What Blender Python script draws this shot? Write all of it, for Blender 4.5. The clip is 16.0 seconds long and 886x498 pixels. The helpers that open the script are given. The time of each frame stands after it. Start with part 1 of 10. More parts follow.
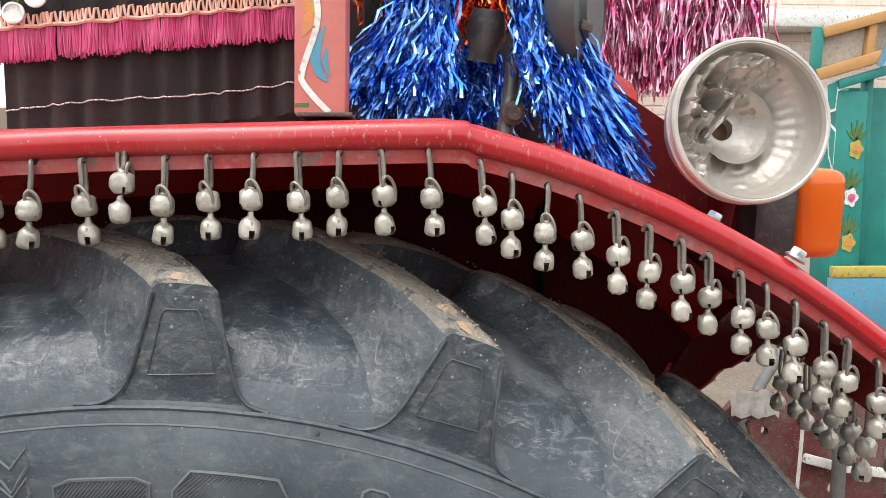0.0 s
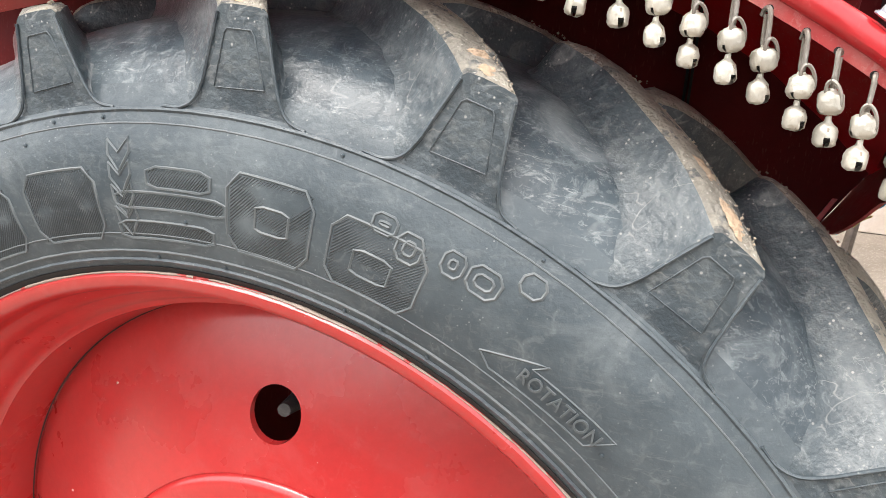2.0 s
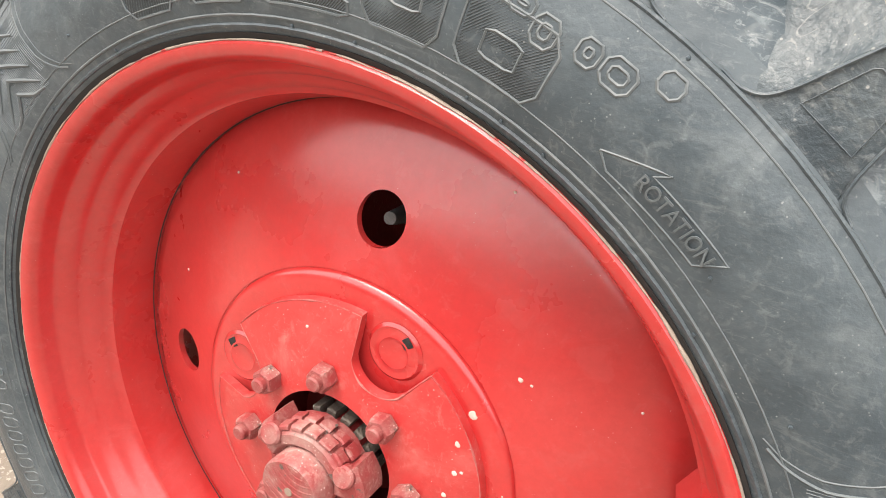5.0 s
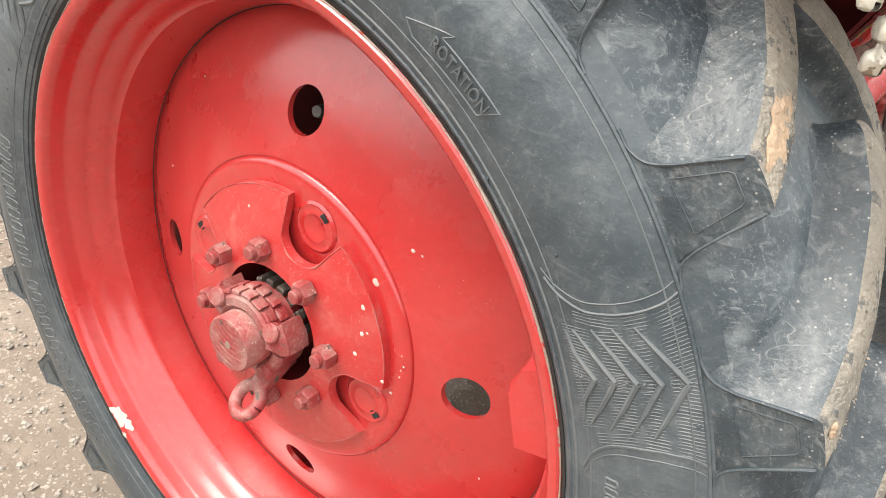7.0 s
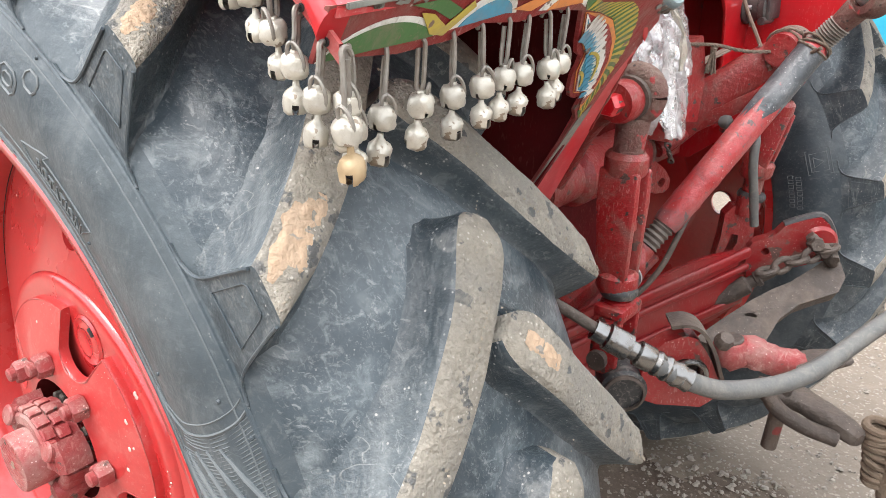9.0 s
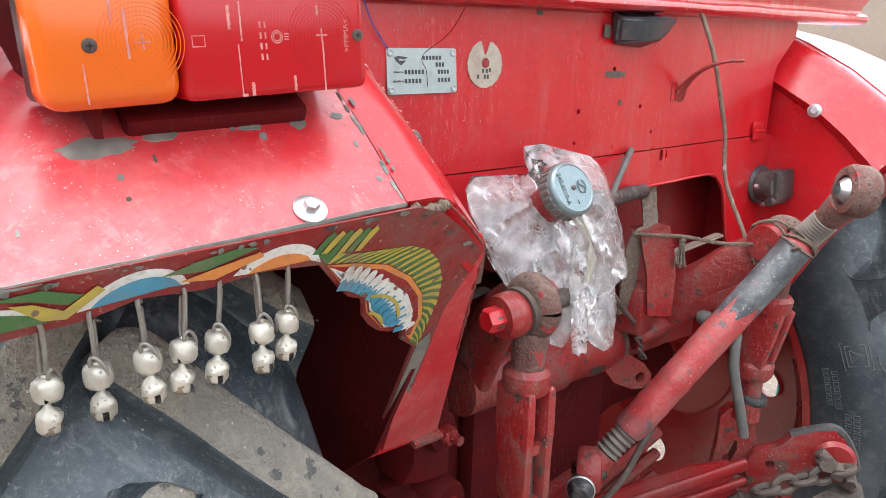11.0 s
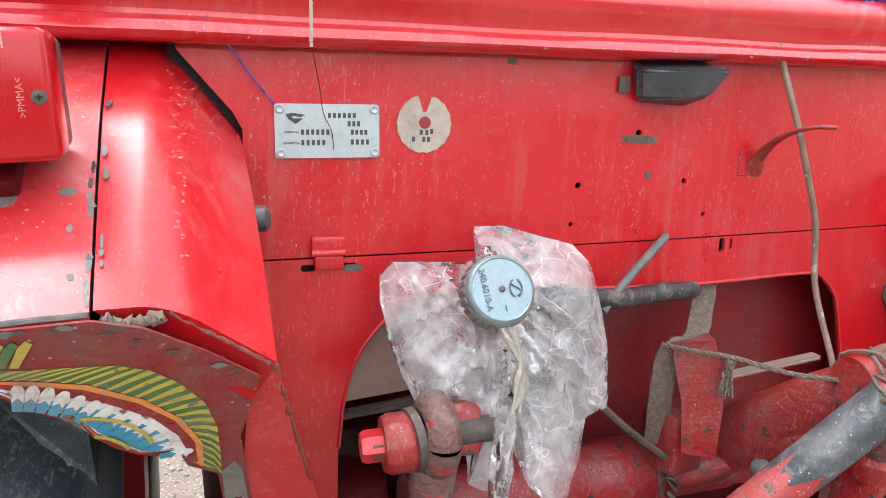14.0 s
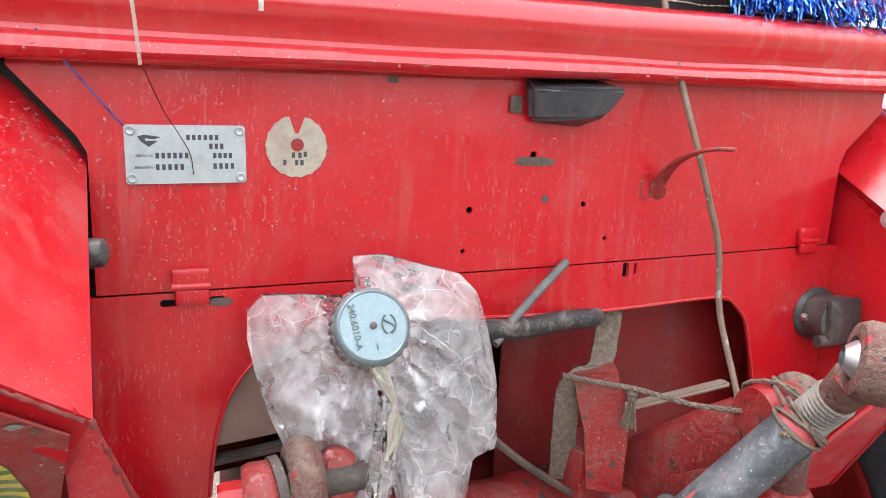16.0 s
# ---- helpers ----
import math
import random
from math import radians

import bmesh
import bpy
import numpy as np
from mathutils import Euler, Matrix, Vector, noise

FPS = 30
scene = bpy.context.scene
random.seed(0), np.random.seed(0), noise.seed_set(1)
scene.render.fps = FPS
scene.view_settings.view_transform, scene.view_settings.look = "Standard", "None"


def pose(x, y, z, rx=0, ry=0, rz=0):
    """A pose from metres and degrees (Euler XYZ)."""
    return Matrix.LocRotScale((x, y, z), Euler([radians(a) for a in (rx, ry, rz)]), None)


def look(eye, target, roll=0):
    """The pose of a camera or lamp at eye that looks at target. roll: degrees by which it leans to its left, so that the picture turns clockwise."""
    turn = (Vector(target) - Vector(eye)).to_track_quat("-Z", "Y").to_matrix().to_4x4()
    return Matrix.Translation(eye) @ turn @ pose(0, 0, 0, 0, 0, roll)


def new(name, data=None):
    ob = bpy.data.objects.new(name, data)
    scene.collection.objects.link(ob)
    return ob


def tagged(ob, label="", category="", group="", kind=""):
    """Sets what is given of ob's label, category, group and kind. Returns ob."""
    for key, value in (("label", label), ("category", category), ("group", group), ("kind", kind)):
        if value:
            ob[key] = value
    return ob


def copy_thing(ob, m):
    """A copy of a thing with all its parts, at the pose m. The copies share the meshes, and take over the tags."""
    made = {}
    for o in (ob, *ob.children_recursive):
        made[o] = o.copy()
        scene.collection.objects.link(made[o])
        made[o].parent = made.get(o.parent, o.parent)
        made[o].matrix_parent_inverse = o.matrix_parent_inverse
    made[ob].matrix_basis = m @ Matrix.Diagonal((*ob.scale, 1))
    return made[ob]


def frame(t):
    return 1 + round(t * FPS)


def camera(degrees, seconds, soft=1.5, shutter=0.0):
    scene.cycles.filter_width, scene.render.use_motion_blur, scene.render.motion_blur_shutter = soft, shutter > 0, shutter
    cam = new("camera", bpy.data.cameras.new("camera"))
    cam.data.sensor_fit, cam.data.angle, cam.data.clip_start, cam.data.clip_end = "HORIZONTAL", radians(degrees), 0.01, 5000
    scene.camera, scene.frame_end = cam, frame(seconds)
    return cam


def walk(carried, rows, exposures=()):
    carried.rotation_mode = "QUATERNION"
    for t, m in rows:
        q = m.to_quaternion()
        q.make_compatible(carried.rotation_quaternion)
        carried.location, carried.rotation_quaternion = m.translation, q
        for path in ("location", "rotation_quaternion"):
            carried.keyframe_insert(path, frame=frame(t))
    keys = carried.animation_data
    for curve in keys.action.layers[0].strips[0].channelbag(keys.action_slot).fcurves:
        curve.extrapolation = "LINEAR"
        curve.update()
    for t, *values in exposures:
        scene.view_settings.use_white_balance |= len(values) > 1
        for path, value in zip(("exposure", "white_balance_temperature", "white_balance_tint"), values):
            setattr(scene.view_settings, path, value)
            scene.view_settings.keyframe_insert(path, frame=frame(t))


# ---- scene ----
cam = camera(62.1, 16.0, soft=0.8)
# seconds, eye (metres), yaw, pitch and roll in degrees
ROWS = [
    (0.0, 0.0002, 0.0007, 1.5751, -3.19, -5.54, -0.01),
    (0.5, 0.0399, 0.0557, 1.5483, -1.74, -9.44, 0.53),
    (1.0, 0.0820, 0.0624, 1.5240, 2.00, -11.92, 0.56),
    (1.5, 0.1454, 0.0238, 1.5150, 10.92, -15.14, 1.35),
    (2.0, 0.1871, -0.0028, 1.4986, 17.73, -17.07, 3.32),
    (2.5, 0.1974, -0.0195, 1.4831, 22.41, -18.55, 6.16),
    (3.0, 0.1983, -0.0297, 1.4760, 24.29, -19.37, 6.73),
    (3.5, 0.2047, -0.0463, 1.4670, 25.57, -20.55, 7.62),
    (3.7, 0.2131, -0.0446, 1.4607, 25.71, -20.63, 7.86),
    (5.8, 0.1906, -0.0062, 1.4006, 26.10, -28.65, 9.83),
    (6.0, 0.2335, -0.0167, 1.4025, 27.20, -28.85, 9.15),
    (6.5, 0.3601, -0.0299, 1.4017, 31.04, -29.49, 10.11),
    (7.0, 0.4692, -0.0135, 1.4024, 33.48, -29.04, 7.99),
    (7.5, 0.5346, 0.0202, 1.3914, 32.62, -32.67, 6.74),
    (8.0, 0.5936, 0.1110, 1.3896, 30.69, -31.14, 6.39),
    (8.5, 0.6573, 0.1912, 1.4180, 33.62, -28.20, 3.92),
    (9.0, 0.7383, 0.2485, 1.4415, 39.12, -23.23, 2.13),
    (9.5, 0.8458, 0.3244, 1.4713, 42.73, -17.71, 1.99),
    (10.0, 0.8789, 0.3804, 1.5069, 47.29, -15.12, 0.50),
    (10.2, 0.8710, 0.4096, 1.5159, 46.65, -14.09, 0.62),
    (12.3, 0.9426, 0.7328, 1.5615, 60.91, -14.35, 2.17),
    (12.5, 0.9160, 0.7549, 1.5624, 61.12, -13.21, 2.24),
    (13.0, 0.8711, 0.7994, 1.5675, 60.48, -13.83, 2.42),
    (13.5, 0.8858, 0.8649, 1.5748, 64.76, -13.33, 3.02),
    (14.0, 0.9079, 0.9323, 1.5769, 69.59, -12.80, 2.76),
    (14.5, 0.9062, 0.9688, 1.5815, 68.90, -11.48, 2.77),
    (15.0, 0.9046, 0.9977, 1.5856, 69.09, -11.66, 2.89),
    (15.5, 0.8938, 1.0166, 1.5870, 67.35, -11.72, 3.22),
    (16.0, 0.8873, 1.0226, 1.5878, 66.37, -11.75, 3.04),
]
EXPOSURES = [(0.0, 1.13, 6600, 10), (0.5, 1.36, 6700, 10), (1.0, 1.51, 6800, 10), (1.5, 1.6, 6750, 10), (2.0, 1.89, 6750, 10), (2.5, 2.01, 6850, 10), (3.5, 1.97, 7000, 10), (6.0, 1.95, 7100, 10), (7.5, 1.8, 7000, 10), (8.5, 1.88, 6700, 10), (9.5, 1.98, 6400, 10), (10.2, 1.85, 6300, 10), (12.5, 1.95, 6300, 11), (16.0, 2.0, 6350, 11)]
walk(cam, [(t, pose(x, y, z, 90 + pitch, 0, yaw) @ pose(0, 0, 0, 0, 0, roll)) for t, x, y, z, yaw, pitch, roll in ROWS], EXPOSURES)

# ---- light: overcast day ----
world = bpy.data.worlds.new("overcast_sky")
scene.world = world
world.use_nodes = True
wn = world.node_tree.nodes
wl = world.node_tree.links
sky = wn.new("ShaderNodeTexSky")
sky.sky_type, sky.sun_disc = "NISHITA", False
sky.sun_elevation, sky.sun_rotation = radians(65), radians(202)
sky.air_density, sky.dust_density = 1.0, 3.0
hsv = wn.new("ShaderNodeHueSaturation")
hsv.inputs["Saturation"].default_value = 0.55
wl.new(sky.outputs["Color"], hsv.inputs["Color"])
# an even layer of cloud over most of the clear sky
cloud = wn.new("ShaderNodeMix")
cloud.data_type = "RGBA"
cloud.inputs[0].default_value = 0.72
cloud.inputs[7].default_value = (5.6, 5.7, 5.86, 1)
wl.new(hsv.outputs["Color"], cloud.inputs[6])
wl.new(cloud.outputs[2], wn["Background"].inputs["Color"])
wn["Background"].inputs["Strength"].default_value = 0.15
sun_data = bpy.data.lights.new("sun", "SUN")
sun_data.energy, sun_data.angle, sun_data.color = 1.2, radians(40), (1.0, 0.98, 0.96)
sun = new("sun", sun_data)
sun.matrix_world = look((-1.6, -1.7, 5.0), (0, 0, 0))


# ---- materials ----
def mat(name, colour, rough=0.5, metal=0.0, coat=0.0, second=None, amount=0.5, scale=8.0, grain=60.0, bump=0.15, spots=None, spot_scale=25.0,
        spot_cut=0.62, rough_var=0.15, per_piece=0.0, bump_scale=None, stretch=(1, 1, 1), scratch=None, streak=None, speck=None,
        bump_dist=0.002, smear=None, ticks=None, veins=None, wisp=None, spec=0.5, wave=None):
    """A procedural surface: two colours mixed by coarse noise, fine grain, optional spots (chips, dirt), bump and uneven gloss."""
    m = bpy.data.materials.new(name)
    m.use_nodes = True
    n, l = m.node_tree.nodes, m.node_tree.links
    b = n["Principled BSDF"]
    tc, mp = n.new("ShaderNodeTexCoord"), n.new("ShaderNodeMapping")
    mp.inputs["Scale"].default_value = stretch
    l.new(tc.outputs["Object"], mp.inputs["Vector"])

    def noise_node(sc, detail=6.0, rg=0.6):
        q = n.new("ShaderNodeTexNoise")
        q.inputs["Scale"].default_value, q.inputs["Detail"].default_value, q.inputs["Roughness"].default_value = sc, detail, rg
        l.new(mp.outputs["Vector"], q.inputs["Vector"])
        return q.outputs["Fac"]

    def ramp(src, lo, hi):
        q = n.new("ShaderNodeMapRange")
        q.interpolation_type = "SMOOTHSTEP"
        q.inputs["From Min"].default_value, q.inputs["From Max"].default_value = lo, hi
        l.new(src, q.inputs["Value"])
        return q.outputs["Result"]

    def mix(fac, a, c):
        q = n.new("ShaderNodeMix")
        q.data_type = "RGBA"
        for sock, v in ((q.inputs[0], fac), (q.inputs[6], a), (q.inputs[7], c)):
            if hasattr(v, "is_linked"):
                l.new(v, sock)
            elif isinstance(v, tuple):
                sock.default_value = (*v[:3], 1)
            else:
                sock.default_value = v
        return q.outputs[2]

    def times(src, k, add=0.0):
        q = n.new("ShaderNodeMath")
        q.operation = "MULTIPLY_ADD"
        l.new(src, q.inputs[0])
        q.inputs[1].default_value, q.inputs[2].default_value = k, add
        return q.outputs[0]

    second = second or tuple(min(1.0, v * 1.25 + 0.01) for v in colour)
    coarse = noise_node(scale)
    fine = noise_node(grain, 4.0, 0.7)
    col = mix(times(ramp(coarse, 0.35, 0.72), amount), colour, second)
    col = mix(times(ramp(fine, 0.3, 0.75), 0.35), col, tuple(v * 0.72 for v in colour))
    rough_out = times(coarse, rough_var * 2, rough - rough_var)
    if spots:
        sp = ramp(noise_node(spot_scale, 3.0, 0.5), spot_cut, spot_cut + 0.03)
        col = mix(sp, col, spots)
    if streak:
        # dirt that has run down: noise drawn out along the upright
        colour_s, amount_s = streak
        mp2 = n.new("ShaderNodeMapping")
        mp2.inputs["Scale"].default_value = (70, 70, 7)
        l.new(tc.outputs["Object"], mp2.inputs["Vector"])
        q = n.new("ShaderNodeTexNoise")
        q.inputs["Scale"].default_value, q.inputs["Detail"].default_value = 1.0, 5.0
        l.new(mp2.outputs["Vector"], q.inputs["Vector"])
        gate = ramp(noise_node(4.5, 3.0, 0.5), 0.42, 0.66)
        mul = n.new("ShaderNodeMath")
        mul.operation = "MULTIPLY"
        l.new(ramp(q.outputs["Fac"], 0.46, 0.72), mul.inputs[0])
        l.new(gate, mul.inputs[1])
        col = mix(times(mul.outputs[0], amount_s), col, colour_s)
    if smear:
        # cloudy wiped dust with torn edges
        colour_m, amount_m, scale_m = smear
        for k, (sc, lo, hi) in enumerate(((scale_m, 0.50, 0.70), (scale_m * 4.2, 0.54, 0.66), (scale_m * 13, 0.57, 0.64))):
            q = n.new("ShaderNodeTexNoise")
            q.inputs["Scale"].default_value, q.inputs["Detail"].default_value, q.inputs["Roughness"].default_value, q.inputs["Distortion"].default_value = sc, 7.0, 0.68, 0.8
            l.new(mp.outputs["Vector"], q.inputs["Vector"])
            col = mix(times(ramp(q.outputs["Fac"], lo, hi), amount_m * (1.0, 0.75, 0.55)[k]), col, colour_m)
    if veins:
        # thin curved scratches
        colour_v, amount_v, scale_v = veins
        for k in range(2):
            q = n.new("ShaderNodeTexNoise")
            q.inputs["Scale"].default_value, q.inputs["Detail"].default_value, q.inputs["Distortion"].default_value = scale_v * (1 + 1.7 * k), 2.0, 0.6
            l.new(mp.outputs["Vector"], q.inputs["Vector"])
            sub, ab = n.new("ShaderNodeMath"), n.new("ShaderNodeMath")
            sub.operation, ab.operation = "SUBTRACT", "ABSOLUTE"
            l.new(q.outputs["Fac"], sub.inputs[0])
            sub.inputs[1].default_value = 0.5
            l.new(sub.outputs[0], ab.inputs[0])
            thin = n.new("ShaderNodeMapRange")
            thin.inputs["From Min"].default_value, thin.inputs["From Max"].default_value = 0.003, 0.009
            thin.inputs["To Min"].default_value, thin.inputs["To Max"].default_value = amount_v, 0.0
            l.new(ab.outputs[0], thin.inputs["Value"])
            mul = n.new("ShaderNodeMath")
            mul.operation = "MULTIPLY"
            l.new(thin.outputs["Result"], mul.inputs[0])
            l.new(ramp(noise_node(scale_v * 1.6 + 5 * k, 4.0, 0.6), 0.53, 0.64), mul.inputs[1])
            col = mix(mul.outputs[0], col, colour_v)
    if wisp:
        # dry brushed dust drawn out along the tyre's run
        colour_w, amount_w = wisp
        for k, (turn, sc) in enumerate((((0.2, 0.25, 0.5), (16, 95, 95)), ((0.1, 0.7, -0.3), (34, 190, 190)))):
            mp5 = n.new("ShaderNodeMapping")
            mp5.inputs["Location"].default_value = (k * 2.3, k * 5.1, 0)
            mp5.inputs["Rotation"].default_value = turn
            mp5.inputs["Scale"].default_value = sc
            l.new(tc.outputs["Object"], mp5.inputs["Vector"])
            q = n.new("ShaderNodeTexNoise")
            q.inputs["Scale"].default_value, q.inputs["Detail"].default_value, q.inputs["Roughness"].default_value, q.inputs["Distortion"].default_value = 1.0, 6.0, 0.72, 1.1
            l.new(mp5.outputs["Vector"], q.inputs["Vector"])
            mul = n.new("ShaderNodeMath")
            mul.operation = "MULTIPLY"
            l.new(times(ramp(q.outputs["Fac"], 0.55, 0.67), amount_w), mul.inputs[0])
            l.new(ramp(noise_node(7.0 + 4 * k, 4.0, 0.6), 0.42, 0.58), mul.inputs[1])
            col = mix(mul.outputs[0], col, colour_w)
    if ticks:
        # short pale upright scuffs
        colour_t, amount_t = ticks
        mp4 = n.new("ShaderNodeMapping")
        mp4.inputs["Scale"].default_value = (330, 330, 85)
        l.new(tc.outputs["Object"], mp4.inputs["Vector"])
        q = n.new("ShaderNodeTexNoise")
        q.inputs["Scale"].default_value, q.inputs["Detail"].default_value = 1.0, 2.0
        l.new(mp4.outputs["Vector"], q.inputs["Vector"])
        mul = n.new("ShaderNodeMath")
        mul.operation = "MULTIPLY"
        l.new(times(ramp(q.outputs["Fac"], 0.60, 0.68), amount_t), mul.inputs[0])
        l.new(ramp(noise_node(7.0, 5.0, 0.65), 0.44, 0.62), mul.inputs[1])
        col = mix(mul.outputs[0], col, colour_t)
    if scratch:
        # short straight scuffs in a few directions
        colour_c, amount_c = scratch
        for k, (rx, ry, rz) in enumerate(((0.3, 0.5, 0.2), (1.2, 0.2, 0.9), (0.1, 1.3, 0.4))):
            mp3 = n.new("ShaderNodeMapping")
            mp3.inputs["Location"].default_value = (k * 3.7, k * 1.9, k)
            mp3.inputs["Rotation"].default_value = (rx, ry, rz)
            mp3.inputs["Scale"].default_value = (520.0, 200.0, 34.0)
            l.new(tc.outputs["Object"], mp3.inputs["Vector"])
            q = n.new("ShaderNodeTexNoise")
            q.inputs["Scale"].default_value, q.inputs["Detail"].default_value = 1.0, 1.0
            l.new(mp3.outputs["Vector"], q.inputs["Vector"])
            mul = n.new("ShaderNodeMath")
            mul.operation = "MULTIPLY"
            l.new(times(ramp(q.outputs["Fac"], 0.62, 0.70), amount_c), mul.inputs[0])
            l.new(ramp(noise_node(9.0 + 4 * k, 3.0, 0.6), 0.50, 0.66), mul.inputs[1])
            col = mix(mul.outputs[0], col, colour_c)
    if speck:
        colour_p, scale_p, cut_p = speck
        vo = n.new("ShaderNodeTexVoronoi")
        vo.inputs["Scale"].default_value = scale_p
        l.new(mp.outputs["Vector"], vo.inputs["Vector"])
        near = n.new("ShaderNodeMapRange")
        near.inputs["From Min"].default_value, near.inputs["From Max"].default_value = cut_p * 0.6, cut_p
        near.inputs["To Min"].default_value, near.inputs["To Max"].default_value = 1.0, 0.0
        l.new(vo.outputs["Distance"], near.inputs["Value"])
        mul = n.new("ShaderNodeMath")
        mul.operation = "MULTIPLY"
        l.new(near.outputs["Result"], mul.inputs[0])
        l.new(ramp(noise_node(scale_p * 0.13, 3.0, 0.6), 0.46, 0.62), mul.inputs[1])
        col = mix(mul.outputs[0], col, colour_p)
    if per_piece:
        oi = n.new("ShaderNodeObjectInfo")
        br = n.new("ShaderNodeHueSaturation")
        l.new(times(oi.outputs["Random"], per_piece, 1 - per_piece / 2), br.inputs["Value"])
        l.new(col, br.inputs["Color"])
        col = br.outputs["Color"]
    l.new(col, b.inputs["Base Color"])
    l.new(rough_out, b.inputs["Roughness"])
    b.inputs["Metallic"].default_value = metal
    b.inputs["Specular IOR Level"].default_value = spec
    b.inputs["Coat Weight"].default_value = coat
    b.inputs["Coat Roughness"].default_value = 0.20
    if bump:
        bp = n.new("ShaderNodeBump")
        bp.inputs["Strength"].default_value, bp.inputs["Distance"].default_value = bump, bump_dist
        l.new(noise_node(bump_scale or grain, 5.0, 0.6), bp.inputs["Height"])
        if wave:
            slow = n.new("ShaderNodeBump")
            slow.inputs["Strength"].default_value, slow.inputs["Distance"].default_value = 1.0, wave[1]
            l.new(noise_node(wave[0], 2.0, 0.4), slow.inputs["Height"])
            l.new(slow.outputs["Normal"], bp.inputs["Normal"])
        l.new(bp.outputs["Normal"], b.inputs["Normal"])
    return m


def facets(n, l, vector, scales):
    """A normal broken into flat tilted facets, as in crumpled foil."""
    warp = n.new("ShaderNodeTexNoise")
    warp.inputs["Scale"].default_value = scales[0] * 1.7
    l.new(vector, warp.inputs["Vector"])
    off = n.new("ShaderNodeVectorMath")
    off.operation = "MULTIPLY_ADD"
    l.new(warp.outputs["Color"], off.inputs[0])
    off.inputs[1].default_value = (0.35 / scales[0],) * 3
    l.new(vector, off.inputs[2])
    last = None
    for sc, tilt in zip(scales[::2], scales[1::2]):
        v = n.new("ShaderNodeTexVoronoi")
        v.inputs["Scale"].default_value = sc
        l.new(off.outputs[0], v.inputs["Vector"])
        d, c, h = n.new("ShaderNodeVectorMath"), n.new("ShaderNodeVectorMath"), n.new("ShaderNodeVectorMath")
        d.operation, c.operation, h.operation = "SUBTRACT", "SUBTRACT", "DOT_PRODUCT"
        l.new(off.outputs[0], d.inputs[0])
        l.new(v.outputs["Position"], d.inputs[1])
        l.new(v.outputs["Color"], c.inputs[0])
        c.inputs[1].default_value = (0.5, 0.5, 0.5)
        l.new(d.outputs[0], h.inputs[0])
        l.new(c.outputs[0], h.inputs[1])
        bp = n.new("ShaderNodeBump")
        bp.inputs["Strength"].default_value, bp.inputs["Distance"].default_value = 1.0, tilt
        l.new(h.outputs["Value"], bp.inputs["Height"])
        if last:
            l.new(last, bp.inputs["Normal"])
        last = bp.outputs["Normal"]
    return last


RED = mat("red_paint", (0.53, 0.006, 0.013), 0.32, 0, 0.45, (0.53, 0.014, 0.020), 0.5, 6, 90, 0.06, (0.26, 0.17, 0.15), 9, 0.80,
          streak=((0.42, 0.15, 0.13), 0.26), ticks=((0.62, 0.28, 0.26), 0.20), smear=((0.40, 0.075, 0.070), 0.26, 2.6), speck=((0.64, 0.26, 0.25), 210, 0.14), wave=(7, 0.010))
RED_DUSTY = mat("dusty_red_paint", (0.30, 0.007, 0.010), 0.38, 0, 0.3, (0.27, 0.050, 0.042), 0.8, 9, 120, 0.8, (0.060, 0.038, 0.033), 62, 0.63, bump_dist=0.004,
                streak=((0.20, 0.11, 0.09), 0.35), speck=((0.50, 0.30, 0.26), 150, 0.16), smear=((0.20, 0.110, 0.088), 0.58, 12), ticks=((0.48, 0.27, 0.24), 0.38), spec=0.4)
# pinker tones paint in the sky's reflection along with weathering and dust
RED_TOP = mat("weathered_sky_sheen_red", (0.57, 0.016, 0.026), 0.38, 0, 0.9, (0.62, 0.14, 0.14), 0.7, 6, 90, 0.08, (0.30, 0.20, 0.17), 11, 0.77,
              streak=((0.52, 0.16, 0.15), 0.25), speck=((0.62, 0.34, 0.32), 230, 0.18), smear=((0.62, 0.28, 0.27), 0.38, 7), wave=(8, 0.008))
RED_LIP = mat("dust_caked_red_lip", (0.42, 0.035, 0.035), 0.6, 0, 0, (0.40, 0.16, 0.14), 0.8, 25, 160, 0.3, (0.20, 0.11, 0.09), 45, 0.66, smear=((0.44, 0.26, 0.23), 0.45, 22))
RED_WHEEL = mat("red_wheel_paint", (0.49, 0.023, 0.024), 0.30, 0, 0.85, (0.50, 0.050, 0.047), 0.55, 4.5, 80, 0.04, (0.62, 0.52, 0.46), 30, 0.80,
                speck=((0.64, 0.42, 0.39), 110, 0.06), smear=((0.55, 0.12, 0.11), 0.18, 5))
FLECK = mat("pale_bare_primer", (0.62, 0.52, 0.46), 0.7, 0, 0, (0.52, 0.40, 0.35), 0.7, 60, 240, 0.3)
HUB_PAINT = mat("dusty_red_hub_paint", (0.47, 0.018, 0.020), 0.36, 0, 0.5, (0.50, 0.085, 0.075), 0.6, 7, 80, 0.08, (0.62, 0.52, 0.46), 34, 0.80, speck=((0.62, 0.40, 0.36), 120, 0.11), smear=((0.52, 0.20, 0.175), 0.35, 9))
MUDDY = mat("mud_stained_red", (0.26, 0.012, 0.014), 0.55, 0, 0, (0.20, 0.075, 0.060), 0.75, 10, 100, 0.5, (0.13, 0.085, 0.068), 26, 0.67, bump_dist=0.004,
            smear=((0.19, 0.105, 0.084), 0.5, 11), speck=((0.40, 0.30, 0.26), 110, 0.16), ticks=((0.42, 0.28, 0.25), 0.3))
# darker red that paints shade as well as dirt: wheel well, housings, recesses
RED_DARK = mat("dirty_shaded_red_paint", (0.11, 0.003, 0.005), 0.72, 0, 0, (0.07, 0.008, 0.008), 0.8, 12, 80, 0.4, ticks=((0.28, 0.11, 0.09), 0.28), spec=0.2)
